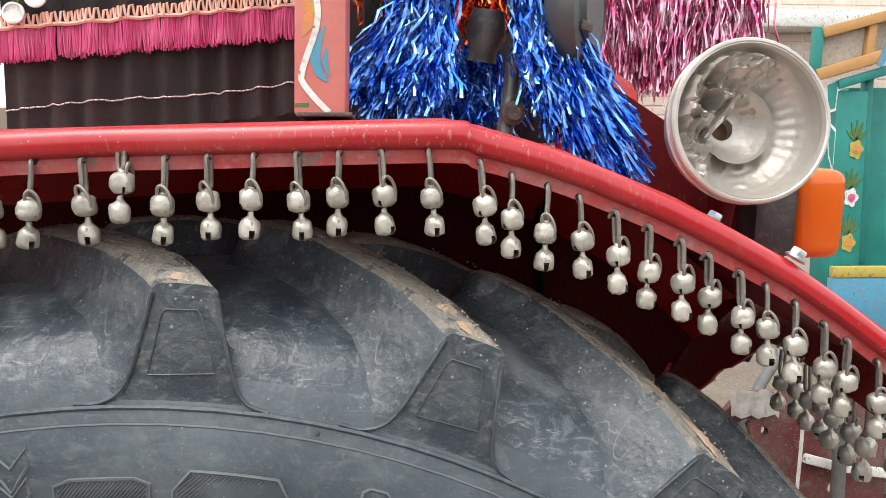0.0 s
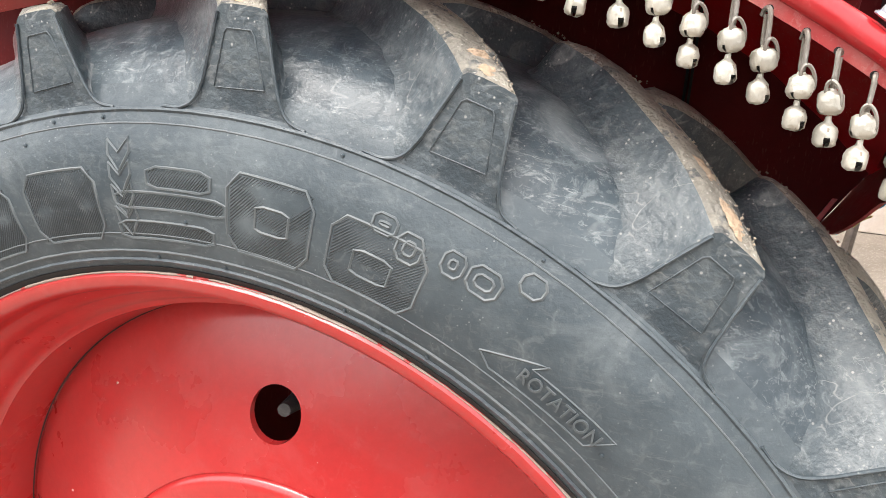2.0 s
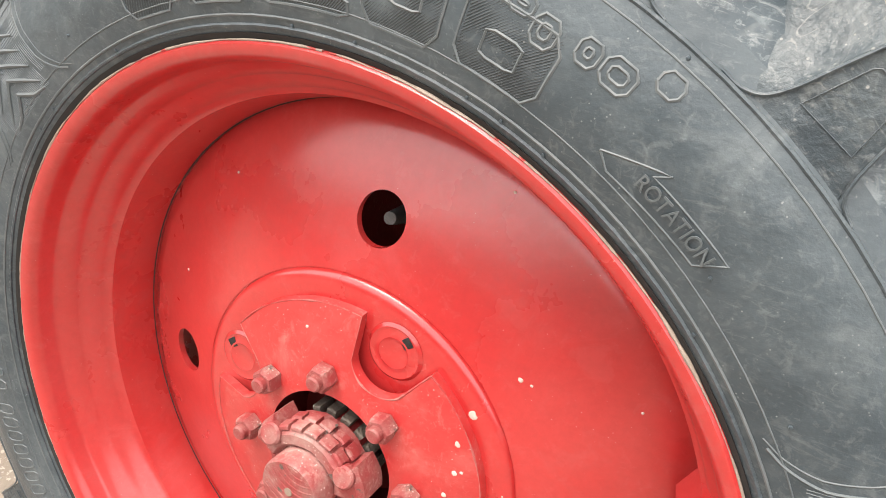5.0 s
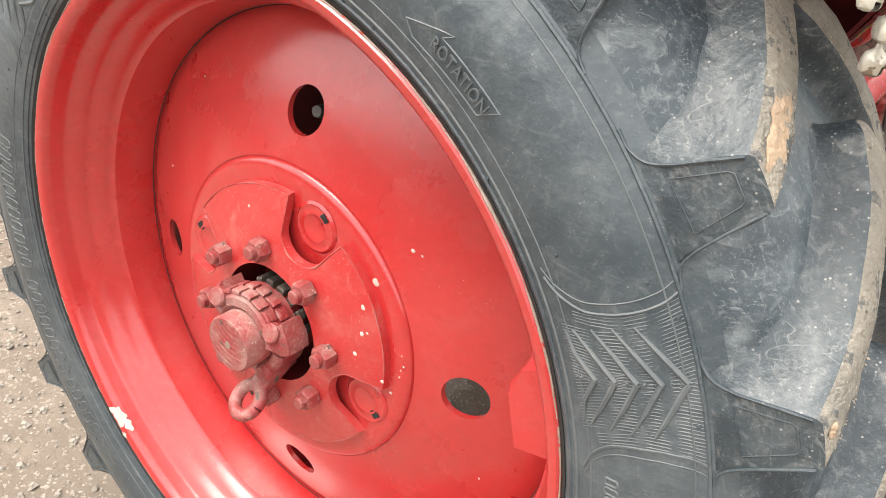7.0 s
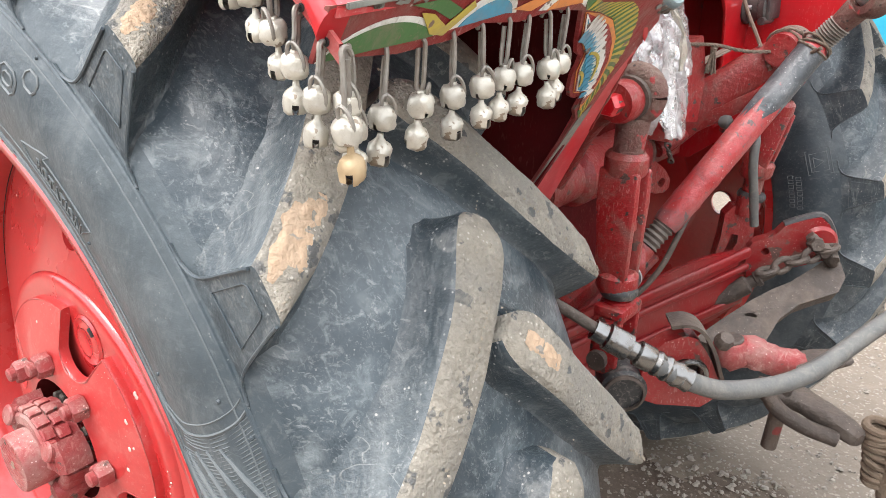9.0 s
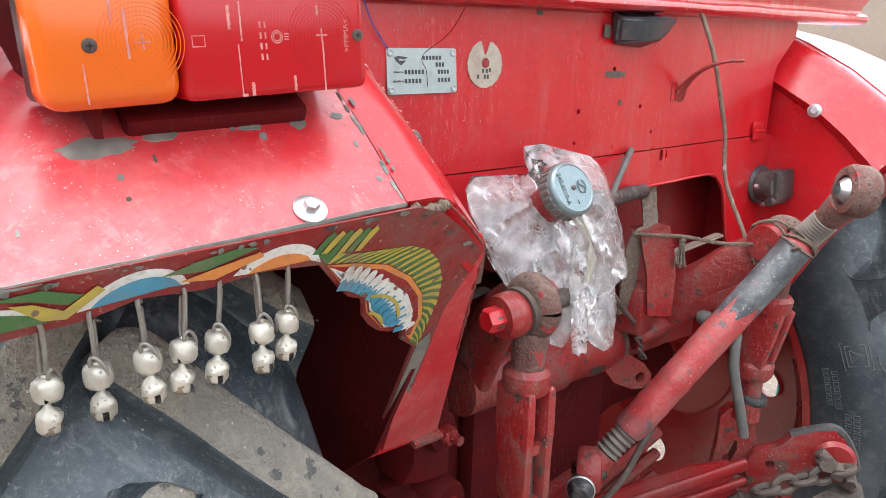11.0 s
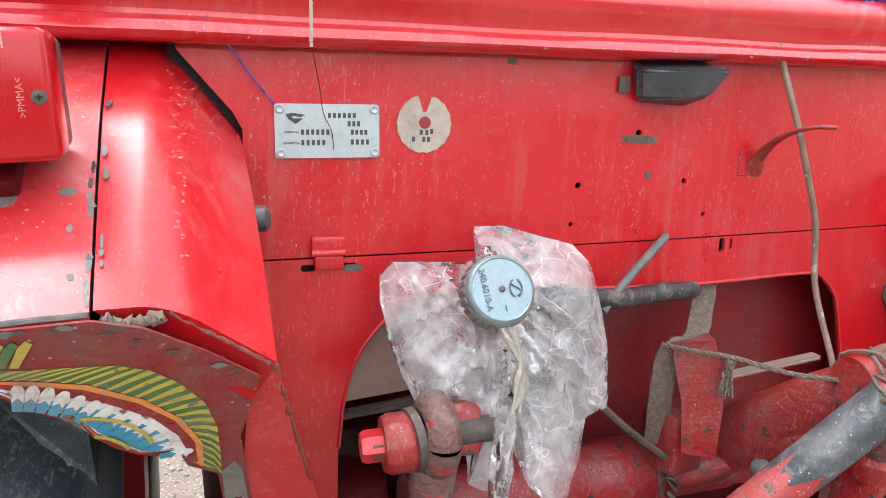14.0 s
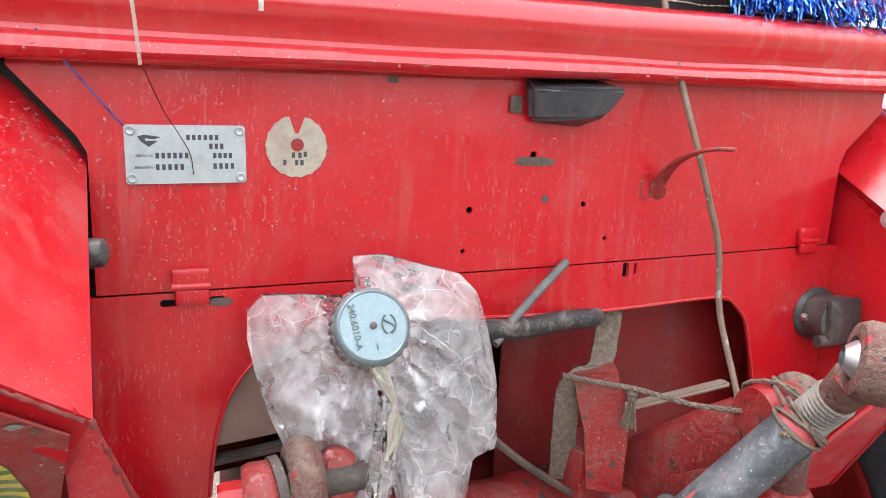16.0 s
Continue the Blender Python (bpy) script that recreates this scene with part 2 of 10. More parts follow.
# frame red; on the sheet inside the opening it paints in shade
RED_DEEP = mat("deep_red_frame_and_shade", (0.27, 0.005, 0.008), 0.45, 0, 0.1, (0.18, 0.022, 0.020), 0.8, 8, 110, 0.4, (0.10, 0.060, 0.050), 20, 0.69, smear=((0.20, 0.075, 0.062), 0.35, 8), ticks=((0.40, 0.20, 0.17), 0.2))
RED_EDGE = mat("chipped_red_edge", (0.44, 0.008, 0.014), 0.34, 0, 0.4, (0.46, 0.05, 0.05), 0.7, 9, 90, 0.08, (0.23, 0.17, 0.12), 34, 0.74, speck=((0.60, 0.34, 0.31), 200, 0.15), ticks=((0.58, 0.36, 0.33), 0.3))
RUBBER = mat("tyre_rubber", (0.040, 0.054, 0.064), 0.36, 0, 0, (0.102, 0.122, 0.133), 0.80, 5, 45, 0.4, None, bump_dist=0.004,
             smear=((0.19, 0.208, 0.214), 0.30, 12), speck=((0.20, 0.21, 0.21), 170, 0.14), veins=((0.27, 0.28, 0.275), 0.13, 11), wisp=((0.25, 0.265, 0.265), 0.16))
TREAD = mat("tyre_tread_rubber", (0.022, 0.034, 0.044), 0.38, 0, 0, (0.112, 0.138, 0.152), 0.85, 7, 45, 0.5, None, bump_dist=0.004,
            smear=((0.23, 0.255, 0.262), 0.54, 14), speck=((0.20, 0.21, 0.21), 170, 0.14), veins=((0.28, 0.29, 0.285), 0.2, 11), wisp=((0.30, 0.315, 0.315), 0.55))
# paler than the rubber, to paint the highlight along raised lines
RIDGE = mat("highlit_moulded_ridges", (0.095, 0.110, 0.117), 0.55, 0, 0, (0.16, 0.17, 0.17), 0.7, 20, 90, 0.1)
LUG_SIDE = mat("tyre_lug_rubber", (0.028, 0.040, 0.049), 0.42, 0, 0, (0.100, 0.120, 0.129), 0.8, 8, 70, 0.7, None, bump_dist=0.004,
               smear=((0.23, 0.243, 0.244), 0.36, 13), speck=((0.34, 0.33, 0.31), 140, 0.18), veins=((0.36, 0.355, 0.335), 0.3, 12), wisp=((0.31, 0.318, 0.312), 0.36))
LUG_TOP = mat("worn_lug_top", (0.24, 0.225, 0.197), 0.92, 0, 0, (0.33, 0.295, 0.24), 0.9, 14, 170, 1.0, (0.105, 0.108, 0.108), 48, 0.62, bump_scale=150, bump_dist=0.010,
              smear=((0.40, 0.365, 0.30), 0.6, 18), speck=((0.47, 0.44, 0.385), 170, 0.22))
CLAY = mat("dry_orange_clay", (0.50, 0.355, 0.24), 0.95, 0, 0, (0.38, 0.29, 0.21), 0.9, 40, 160, 1.0, (0.26, 0.235, 0.20), 60, 0.60, bump_scale=150, bump_dist=0.005)
RUBBER_DARK = mat("black_rubber", (0.026, 0.027, 0.029), 0.5, 0, 0, (0.06, 0.06, 0.06), 0.5, 20, 150, 0.2, smear=((0.22, 0.20, 0.175), 0.75, 22))
HOSE = mat("grey_hose_rubber", (0.105, 0.108, 0.105), 0.55, 0, 0, (0.17, 0.165, 0.15), 0.6, 30, 200, 0.3, smear=((0.26, 0.24, 0.21), 0.4, 20))
BELL = mat("dull_silver_bell", (0.56, 0.53, 0.46), 0.38, 0.5, 0, (0.48, 0.45, 0.38), 0.8, 70, 260, 0.5, (0.25, 0.20, 0.15), 110, 0.62, per_piece=0.35, bump_dist=0.001,
           smear=((0.36, 0.31, 0.24), 0.4, 70))
BRASS = mat("brown_brass_bell", (0.50, 0.37, 0.22), 0.5, 0.4, 0, (0.36, 0.26, 0.15), 0.6, 60, 200, 0.2)
# near-black for joints, and for shade painted into holes, slots and hollows
DARK = mat("dark_joints_and_shade", (0.015, 0.013, 0.013), 0.8, 0, 0, (0.03, 0.025, 0.02), 0.5, 20, 90, 0)
WIRE = mat("steel_wire", (0.30, 0.28, 0.25), 0.5, 0.6, 0, (0.20, 0.16, 0.13), 0.8, 60, 250, 0.3)
STEEL = mat("zinc_steel", (0.60, 0.63, 0.64), 0.35, 0.85, 0, (0.42, 0.43, 0.42), 0.6, 40, 200, 0.15)
CHROME = mat("greasy_zinc", (0.25, 0.25, 0.245), 0.24, 0.92, 0, (0.17, 0.16, 0.15), 0.6, 50, 200, 0.12, (0.10, 0.085, 0.07), 60, 0.68, smear=((0.22, 0.19, 0.16), 0.28, 40))
IRON = mat("rusty_dirty_iron", (0.072, 0.057, 0.049), 0.62, 0.25, 0, (0.16, 0.125, 0.10), 0.9, 18, 140, 0.7, (0.25, 0.045, 0.045), 18, 0.69, bump_dist=0.004,
           smear=((0.155, 0.128, 0.110), 0.45, 14), speck=((0.30, 0.26, 0.225), 150, 0.17))
ALU = mat("crumpled_aluminium", (0.58, 0.555, 0.51), 0.40, 0.5, 0, (0.42, 0.375, 0.31), 0.8, 18, 120, 0.4, (0.34, 0.27, 0.19), 40, 0.70, smear=((0.55, 0.50, 0.42), 0.5, 22))
CRUMB = mat("dry_soil_crumbs", (0.34, 0.29, 0.225), 0.95, 0, 0, (0.24, 0.205, 0.165), 0.9, 60, 200, 0.3)
PLATE = mat("aluminium_plate", (0.46, 0.52, 0.52), 0.40, 0.5, 0, (0.37, 0.41, 0.41), 0.6, 40, 300, 0.15, smear=((0.30, 0.30, 0.28), 0.3, 50))
STICKER = mat("worn_beige_sticker", (0.46, 0.42, 0.34), 0.7, 0, 0, (0.34, 0.29, 0.23), 0.7, 60, 300, 0.15, smear=((0.30, 0.16, 0.13), 0.5, 30))
INK = mat("dark_print", (0.05, 0.055, 0.06), 0.6, 0, 0, None, 0.3, 60, 300, 0)
STRAP = mat("woven_hemp", (0.150, 0.112, 0.084), 0.95, 0, 0, (0.27, 0.215, 0.165), 0.9, 150, 500, 1.0, bump_scale=330, bump_dist=0.004)
BLACK_PLASTIC = mat("dusty_black_plastic", (0.030, 0.030, 0.032), 0.42, 0, 0, (0.09, 0.085, 0.08), 0.6, 20, 160, 0.15, smear=((0.16, 0.145, 0.13), 0.5, 20))
CLOTH = mat("black_curtain_cloth", (0.022, 0.016, 0.015), 0.95, 0, 0, (0.055, 0.04, 0.036), 0.7, 14, 420, 0.6)
STITCH = mat("white_thread", (0.62, 0.60, 0.55), 0.9, 0, 0, None, 0.4, 60, 300, 0.1)
FRINGE = mat("pink_thread", (0.58, 0.06, 0.19), 0.8, 0, 0, (0.74, 0.19, 0.33), 0.7, 50, 200, 0.1)
LACE = mat("peach_lace", (0.80, 0.47, 0.36), 0.8, 0, 0, None, 0.4, 60, 200, 0.1)
POST = mat("pink_post_paint", (0.72, 0.26, 0.22), 0.45, 0, 0.1, (0.62, 0.13, 0.11), 0.6, 14, 120, 0.08, (0.28, 0.26, 0.2), 20, 0.72)
# pale cyan second tone paints glints onto the strips
BLUE_FOIL = mat("blue_foil", (0.02, 0.15, 0.72), 0.2, 0.9, 0, (0.36, 0.66, 1.0), 0.9, 60, 120, 0)
PINK_FOIL = mat("pink_foil", (0.62, 0.11, 0.28), 0.22, 0.9, 0, (0.96, 0.84, 0.87), 0.9, 60, 120, 0)
RED_FOIL = mat("red_foil", (0.6, 0.03, 0.03), 0.22, 0.9, 0, (0.7, 0.35, 0.05), 0.7, 60, 120, 0)
WHITE_P = mat("white_paint", (0.78, 0.78, 0.74), 0.5, 0, 0, (0.6, 0.58, 0.52), 0.5, 40, 200, 0.05, (0.19, 0.13, 0.10), 60, 0.64, smear=((0.25, 0.185, 0.145), 0.50, 15))
GREEN_P = mat("green_paint", (0.06, 0.16, 0.05), 0.5, 0, 0, (0.10, 0.2, 0.07), 0.5, 40, 200, 0.05, (0.19, 0.13, 0.10), 60, 0.64, smear=((0.25, 0.185, 0.145), 0.50, 15))
YELLOW_P = mat("yellow_paint", (0.50, 0.40, 0.07), 0.5, 0, 0, (0.42, 0.30, 0.06), 0.5, 40, 200, 0.05, (0.19, 0.13, 0.10), 60, 0.64, smear=((0.25, 0.185, 0.145), 0.50, 15))
TAN_DUST = mat("tan_dust_on_red", (0.30, 0.235, 0.185), 0.85, 0, 0, (0.26, 0.17, 0.13), 0.8, 12, 120, 0.3, None, speck=((0.45, 0.10, 0.09), 130, 0.2), smear=((0.33, 0.07, 0.06), 0.4, 14))
RUSTY_WIRE = mat("rusty_wire", (0.24, 0.17, 0.125), 0.7, 0.2, 0, (0.15, 0.10, 0.075), 0.8, 50, 250, 0.3, (0.34, 0.31, 0.28), 70, 0.62)
HUB_RED = mat("pink_dusty_cast_red", (0.29, 0.035, 0.036), 0.55, 0, 0, (0.30, 0.17, 0.15), 0.9, 22, 120, 0.8, (0.09, 0.065, 0.055), 40, 0.64, smear=((0.50, 0.32, 0.28), 0.4, 16), speck=((0.58, 0.42, 0.38), 170, 0.2))
ORANGE_P = mat("orange_paint", (0.72, 0.27, 0.07), 0.5, 0, 0, (0.6, 0.2, 0.06), 0.5, 40, 200, 0.05, (0.19, 0.13, 0.10), 60, 0.64, smear=((0.25, 0.185, 0.145), 0.50, 15))
BLUE_P = mat("blue_paint", (0.06, 0.28, 0.42), 0.5, 0, 0, (0.1, 0.36, 0.5), 0.5, 40, 200, 0.05, (0.19, 0.13, 0.10), 60, 0.64, smear=((0.25, 0.185, 0.145), 0.50, 15))
TEAL_P = mat("teal_paint", (0.010, 0.20, 0.165), 0.5, 0, 0, (0.02, 0.32, 0.27), 0.6, 6, 90, 0.05)
CONCRETE = mat("dusty_earth", (0.205, 0.170, 0.137), 0.95, 0, 0, (0.155, 0.124, 0.097), 0.9, 1.6, 40, 0.9, (0.30, 0.26, 0.215), 70, 0.60, bump_scale=40, bump_dist=0.008,
               smear=((0.27, 0.225, 0.18), 0.4, 4), speck=((0.36, 0.33, 0.29), 60, 0.25))
SOIL = mat("dark_trodden_soil", (0.130, 0.099, 0.075), 0.95, 0, 0, (0.090, 0.068, 0.052), 0.9, 3, 60, 1.0, (0.20, 0.160, 0.128), 60, 0.60, bump_scale=60, bump_dist=0.008,
           smear=((0.185, 0.147, 0.115), 0.5, 8), speck=((0.28, 0.24, 0.20), 80, 0.28))
STONE = mat("gravel_stone", (0.36, 0.325, 0.28), 0.9, 0, 0, (0.20, 0.175, 0.15), 0.9, 22, 120, 0.3, bump_scale=90)
BRICK = mat("pale_brick_wall", (0.72, 0.60, 0.52), 0.9, 0, 0, (0.80, 0.73, 0.66), 0.7, 3, 30, 0.3)
WOOD = mat("ochre_painted_wood", (0.50, 0.27, 0.09), 0.6, 0, 0, (0.42, 0.22, 0.08), 0.6, 8, 60, 0.1)
LEAF = mat("leaf_green", (0.06, 0.13, 0.03), 0.6, 0, 0, (0.14, 0.22, 0.05), 0.7, 3, 30, 0)
MUD = mat("dried_mud", (0.17, 0.125, 0.09), 0.95, 0, 0, (0.27, 0.215, 0.155), 0.7, 12, 90, 0.9, bump_dist=0.006)
SCRAPED = mat("scraped_rim_metal", (0.38, 0.30, 0.25), 0.6, 0.15, 0, (0.30, 0.24, 0.20), 0.9, 45, 220, 0.4, (0.42, 0.05, 0.045), 40, 0.60)
WORN_EDGE = mat("bare_greenish_metal", (0.17, 0.165, 0.145), 0.7, 0.1, 0, (0.26, 0.235, 0.20), 0.8, 22, 140, 0.4, (0.22, 0.04, 0.04), 30, 0.62, smear=((0.30, 0.27, 0.235), 0.4, 25))
CHIP = mat("grey_bare_chip", (0.17, 0.175, 0.155), 0.6, 0.2, 0, (0.36, 0.35, 0.31), 0.6, 60, 240, 0.3)


def lens_mat(name, colour):
    m = bpy.data.materials.new(name)
    m.use_nodes = True
    b = m.node_tree.nodes["Principled BSDF"]
    b.inputs["Base Color"].default_value = (*colour, 1)
    b.inputs["Roughness"].default_value = 0.18
    b.inputs["Transmission Weight"].default_value = 0.25
    b.inputs["Subsurface Weight"].default_value = 0.0
    n, l = m.node_tree.nodes, m.node_tree.links
    tc, w, bp = n.new("ShaderNodeTexCoord"), n.new("ShaderNodeTexWave"), n.new("ShaderNodeBump")
    w.bands_direction, w.inputs["Scale"].default_value = "Y", 130
    bp.inputs["Strength"].default_value, bp.inputs["Distance"].default_value = 0.05, 0.001
    l.new(tc.outputs["Object"], w.inputs["Vector"])
    l.new(w.outputs["Fac"], bp.inputs["Height"])
    l.new(bp.outputs["Normal"], b.inputs["Normal"])
    return m


AMBER_LENS = lens_mat("amber_lens", (0.85, 0.16, 0.012))
RED_LENS = lens_mat("red_lens", (0.55, 0.008, 0.014))


def film_mat(name, colour, lo, hi):
    """Clear crumpled plastic film: lets light through, scatters a little and glints on its facets."""
    m = bpy.data.materials.new(name)
    m.use_nodes = True
    n, l = m.node_tree.nodes, m.node_tree.links
    n.remove(n["Principled BSDF"])
    tc, q = n.new("ShaderNodeTexCoord"), n.new("ShaderNodeTexNoise")
    q.inputs["Scale"].default_value, q.inputs["Detail"].default_value, q.inputs["Distortion"].default_value = 17, 7, 2.2
    l.new(tc.outputs["Object"], q.inputs["Vector"])
    normal = facets(n, l, tc.outputs["Object"], (22, 0.34, 64, 0.30, 170, 0.12))
    creases = None
    for sc, wide, much in ((19, 0.018, 0.34), (52, 0.030, 0.22)):
        bend, off, v, mr2 = n.new("ShaderNodeTexNoise"), n.new("ShaderNodeVectorMath"), n.new("ShaderNodeTexVoronoi"), n.new("ShaderNodeMapRange")
        bend.inputs["Scale"].default_value, bend.inputs["Detail"].default_value = sc * 0.8, 3.0
        l.new(tc.outputs["Object"], bend.inputs["Vector"])
        off.operation = "MULTIPLY_ADD"
        l.new(bend.outputs["Color"], off.inputs[0])
        off.inputs[1].default_value = (1.1 / sc,) * 3
        l.new(tc.outputs["Object"], off.inputs[2])
        v.feature, v.inputs["Scale"].default_value = "DISTANCE_TO_EDGE", sc
        l.new(off.outputs[0], v.inputs["Vector"])
        mr2.inputs["From Min"].default_value, mr2.inputs["From Max"].default_value = 0.0, wide
        mr2.inputs["To Min"].default_value, mr2.inputs["To Max"].default_value = much, 0.0
        l.new(v.outputs["Distance"], mr2.inputs["Value"])
        gate, some, both_in = n.new("ShaderNodeTexNoise"), n.new("ShaderNodeMapRange"), n.new("ShaderNodeMath")
        gate.inputs["Scale"].default_value = sc * 0.9
        l.new(tc.outputs["Object"], gate.inputs["Vector"])
        some.inputs["From Min"].default_value, some.inputs["From Max"].default_value = 0.46, 0.60
        l.new(gate.outputs["Fac"], some.inputs["Value"])
        both_in.operation = "MULTIPLY"
        l.new(mr2.outputs["Result"], both_in.inputs[0])
        l.new(some.outputs["Result"], both_in.inputs[1])
        if creases:
            add = n.new("ShaderNodeMath")
            l.new(creases, add.inputs[0])
            l.new(both_in.outputs[0], add.inputs[1])
            creases = add.outputs[0]
        else:
            creases = both_in.outputs[0]
    clear, dif, back, gloss = n.new("ShaderNodeBsdfTransparent"), n.new("ShaderNodeBsdfDiffuse"), n.new("ShaderNodeBsdfTranslucent"), n.new("ShaderNodeBsdfGlossy")
    for s in (dif, back):
        s.inputs["Color"].default_value = (*colour, 1)
    gloss.inputs["Roughness"].default_value = 0.10
    l.new(normal, gloss.inputs["Normal"])
    mr = n.new("ShaderNodeMapRange")
    mr.inputs["From Min"].default_value, mr.inputs["From Max"].default_value = 0.40, 0.66
    mr.inputs["To Min"].default_value, mr.inputs["To Max"].default_value = lo, hi
    l.new(q.outputs["Fac"], mr.inputs["Value"])
    both, veil, out = n.new("ShaderNodeMixShader"), n.new("ShaderNodeMixShader"), n.new("ShaderNodeMixShader")
    both.inputs[0].default_value = 0.5
    l.new(dif.outputs[0], both.inputs[1])
    l.new(back.outputs[0], both.inputs[2])
    whole = n.new("ShaderNodeMath")
    whole.use_clamp = True
    l.new(mr.outputs["Result"], whole.inputs[0])
    l.new(creases, whole.inputs[1])
    l.new(whole.outputs[0], veil.inputs[0])
    l.new(clear.outputs[0], veil.inputs[1])
    l.new(both.outputs[0], veil.inputs[2])
    fres = n.new("ShaderNodeFresnel")
    fres.inputs["IOR"].default_value = 1.6
    l.new(normal, fres.inputs["Normal"])
    l.new(fres.outputs[0], out.inputs[0])
    l.new(veil.outputs[0], out.inputs[1])
    l.new(gloss.outputs[0], out.inputs[2])
    l.new(out.outputs[0], n["Material Output"].inputs["Surface"])
    return m


FILM = film_mat("clear_plastic_film", (0.97, 0.96, 0.95), 0.20, 0.52)
FILM_OLD = film_mat("yellowed_plastic_film", (0.88, 0.83, 0.70), 0.34, 0.66)

# ---- mesh helpers ----
rng = random.Random(7)


def part(name, bm, material, parent=None, label="", smooth=True, second=None):
    """Links a bmesh as one mesh object under a thing or part."""
    me = bpy.data.meshes.new(name)
    bmesh.ops.recalc_face_normals(bm, faces=bm.faces)
    for f in bm.faces:
        f.smooth = smooth
    bm.to_mesh(me)
    bm.free()
    me.materials.append(material)
    if second:
        me.materials.append(second)
    if smooth:
        me.set_sharp_from_angle(angle=radians(38))
    ob = new(name, me)
    if parent:
        under(ob, parent)
    if label:
        tagged(ob, label)
    return ob


def thing(name, at, label, category, group="", kind=""):
    ob = new(name)
    ob.empty_display_size = 0.05
    ob.location = at
    ob.matrix_basis = Matrix.Translation(at)
    return tagged(ob, label, category, group, kind)


def ring_frames(pts):
    """Parallel-transported frames along a line of points."""
    pts = [Vector(p) for p in pts]
    out, side = [], None
    for i, p in enumerate(pts):
        d = (pts[min(i + 1, len(pts) - 1)] - pts[max(i - 1, 0)]).normalized()
        if side is None:
            side = d.cross(Vector((0, 0, 1)))
            if side.length < 0.1:
                side = d.cross(Vector((1, 0, 0)))
        side = (side - d * side.dot(d)).normalized()
        out.append((p, side, d.cross(side).normalized()))
    return out


def add_tube(bm, pts, radius, seg=8, caps=True, closed=False):
    pts = [Vector(p) for p in pts]
    if closed:
        pts = pts + [pts[0]]
    rings = []
    radii = radius if isinstance(radius, (list, tuple)) else [radius] * len(pts)
    for (p, u, v), r in zip(ring_frames(pts), radii):
        rings.append([bm.verts.new(p + (u * math.cos(a) + v * math.sin(a)) * r) for a in (2 * math.pi * k / seg for k in range(seg))])
    for a, b in zip(rings, rings[1:]):
        for k in range(seg):
            bm.faces.new((a[k], a[(k + 1) % seg], b[(k + 1) % seg], b[k]))
    if caps and not closed:
        bm.faces.new(rings[0][::-1])
        bm.faces.new(rings[-1])
    return bm


def tube(pts, radius, seg=8, caps=True):
    return add_tube(bmesh.new(), pts, radius, seg, caps)


def smooth_line(pts, per=6):
    """A Catmull-Rom line through points."""
    p = [Vector(q) for q in pts]
    p = [2 * p[0] - p[1]] + p + [2 * p[-1] - p[-2]]
    out = []
    for i in range(1, len(p) - 2):
        for k in range(per):
            t = k / per
            a, b, c, d = p[i - 1], p[i], p[i + 1], p[i + 2]
            out.append(0.5 * (2 * b + (c - a) * t + (2 * a - 5 * b + 4 * c - d) * t * t + (3 * b - a - 3 * c + d) * t ** 3))
    out.append(p[-2])
    return out


def add_box(bm, size, m=Matrix(), bevel=0.003, seg=2):
    b2 = bmesh.new()
    bmesh.ops.create_cube(b2, size=1, matrix=Matrix.Diagonal((*size, 1)))
    if bevel:
        bmesh.ops.bevel(b2, geom=list(b2.edges), offset=min(bevel, 0.45 * min(size)), segments=seg, affect="EDGES", profile=0.5)
    join(bm, b2, m)
    return bm


def join(bm, other, m=Matrix()):
    """Adds another bmesh, moved by m."""
    vs = [bm.verts.new(m @ v.co) for v in other.verts]
    other.verts.index_update()
    for f in other.faces:
        q = bm.faces.new([vs[v.index] for v in f.verts])
        q.material_index = f.material_index
    other.free()
    return bm


def box(size, at, rx=0, ry=0, rz=0, bevel=0.003):
    return add_box(bmesh.new(), size, pose(*at, rx, ry, rz), bevel)


def add_lathe(bm, profile, seg=32, m=Matrix(), close=False):
    """Turns a profile of (radius, height) about local z, then moves it by m."""
    rings = []
    for r, h in profile:
        if r < 1e-6:
            rings.append([bm.verts.new(m @ Vector((0, 0, h)))])
        else:
            rings.append([bm.verts.new(m @ Vector((r * math.cos(a), r * math.sin(a), h))) for a in (2 * math.pi * k / seg for k in range(seg))])
    pairs = list(zip(rings, rings[1:])) + ([(rings[-1], rings[0])] if close else [])
    for a, b in pairs:
        for k in range(seg):
            j = (k + 1) % seg
            if len(a) == 1 and len(b) == 1:
                continue
            if len(a) == 1:
                bm.faces.new((a[0], b[j], b[k]))
            elif len(b) == 1:
                bm.faces.new((a[k], a[j], b[0]))
            else:
                bm.faces.new((a[k], a[j], b[j], b[k]))
    return bm


def lathe(profile, seg=32, m=Matrix(), close=False):
    return add_lathe(bmesh.new(), profile, seg, m, close)


def aim(a, b):
    """A pose at a whose z axis points at b."""
    a, b = Vector(a), Vector(b)
    return Matrix.Translation(a) @ (b - a).to_track_quat("Z", "Y").to_matrix().to_4x4()


def rod(a, b, profile, seg=16):
    """A turned rod from a to b; the profile gives (radius, fraction of the length)."""
    d = (Vector(b) - Vector(a)).length
    pr = [(r, f * d) for r, f in profile]
    return lathe([(0, pr[0][1])] + pr + [(0, pr[-1][1])], seg, aim(a, b))


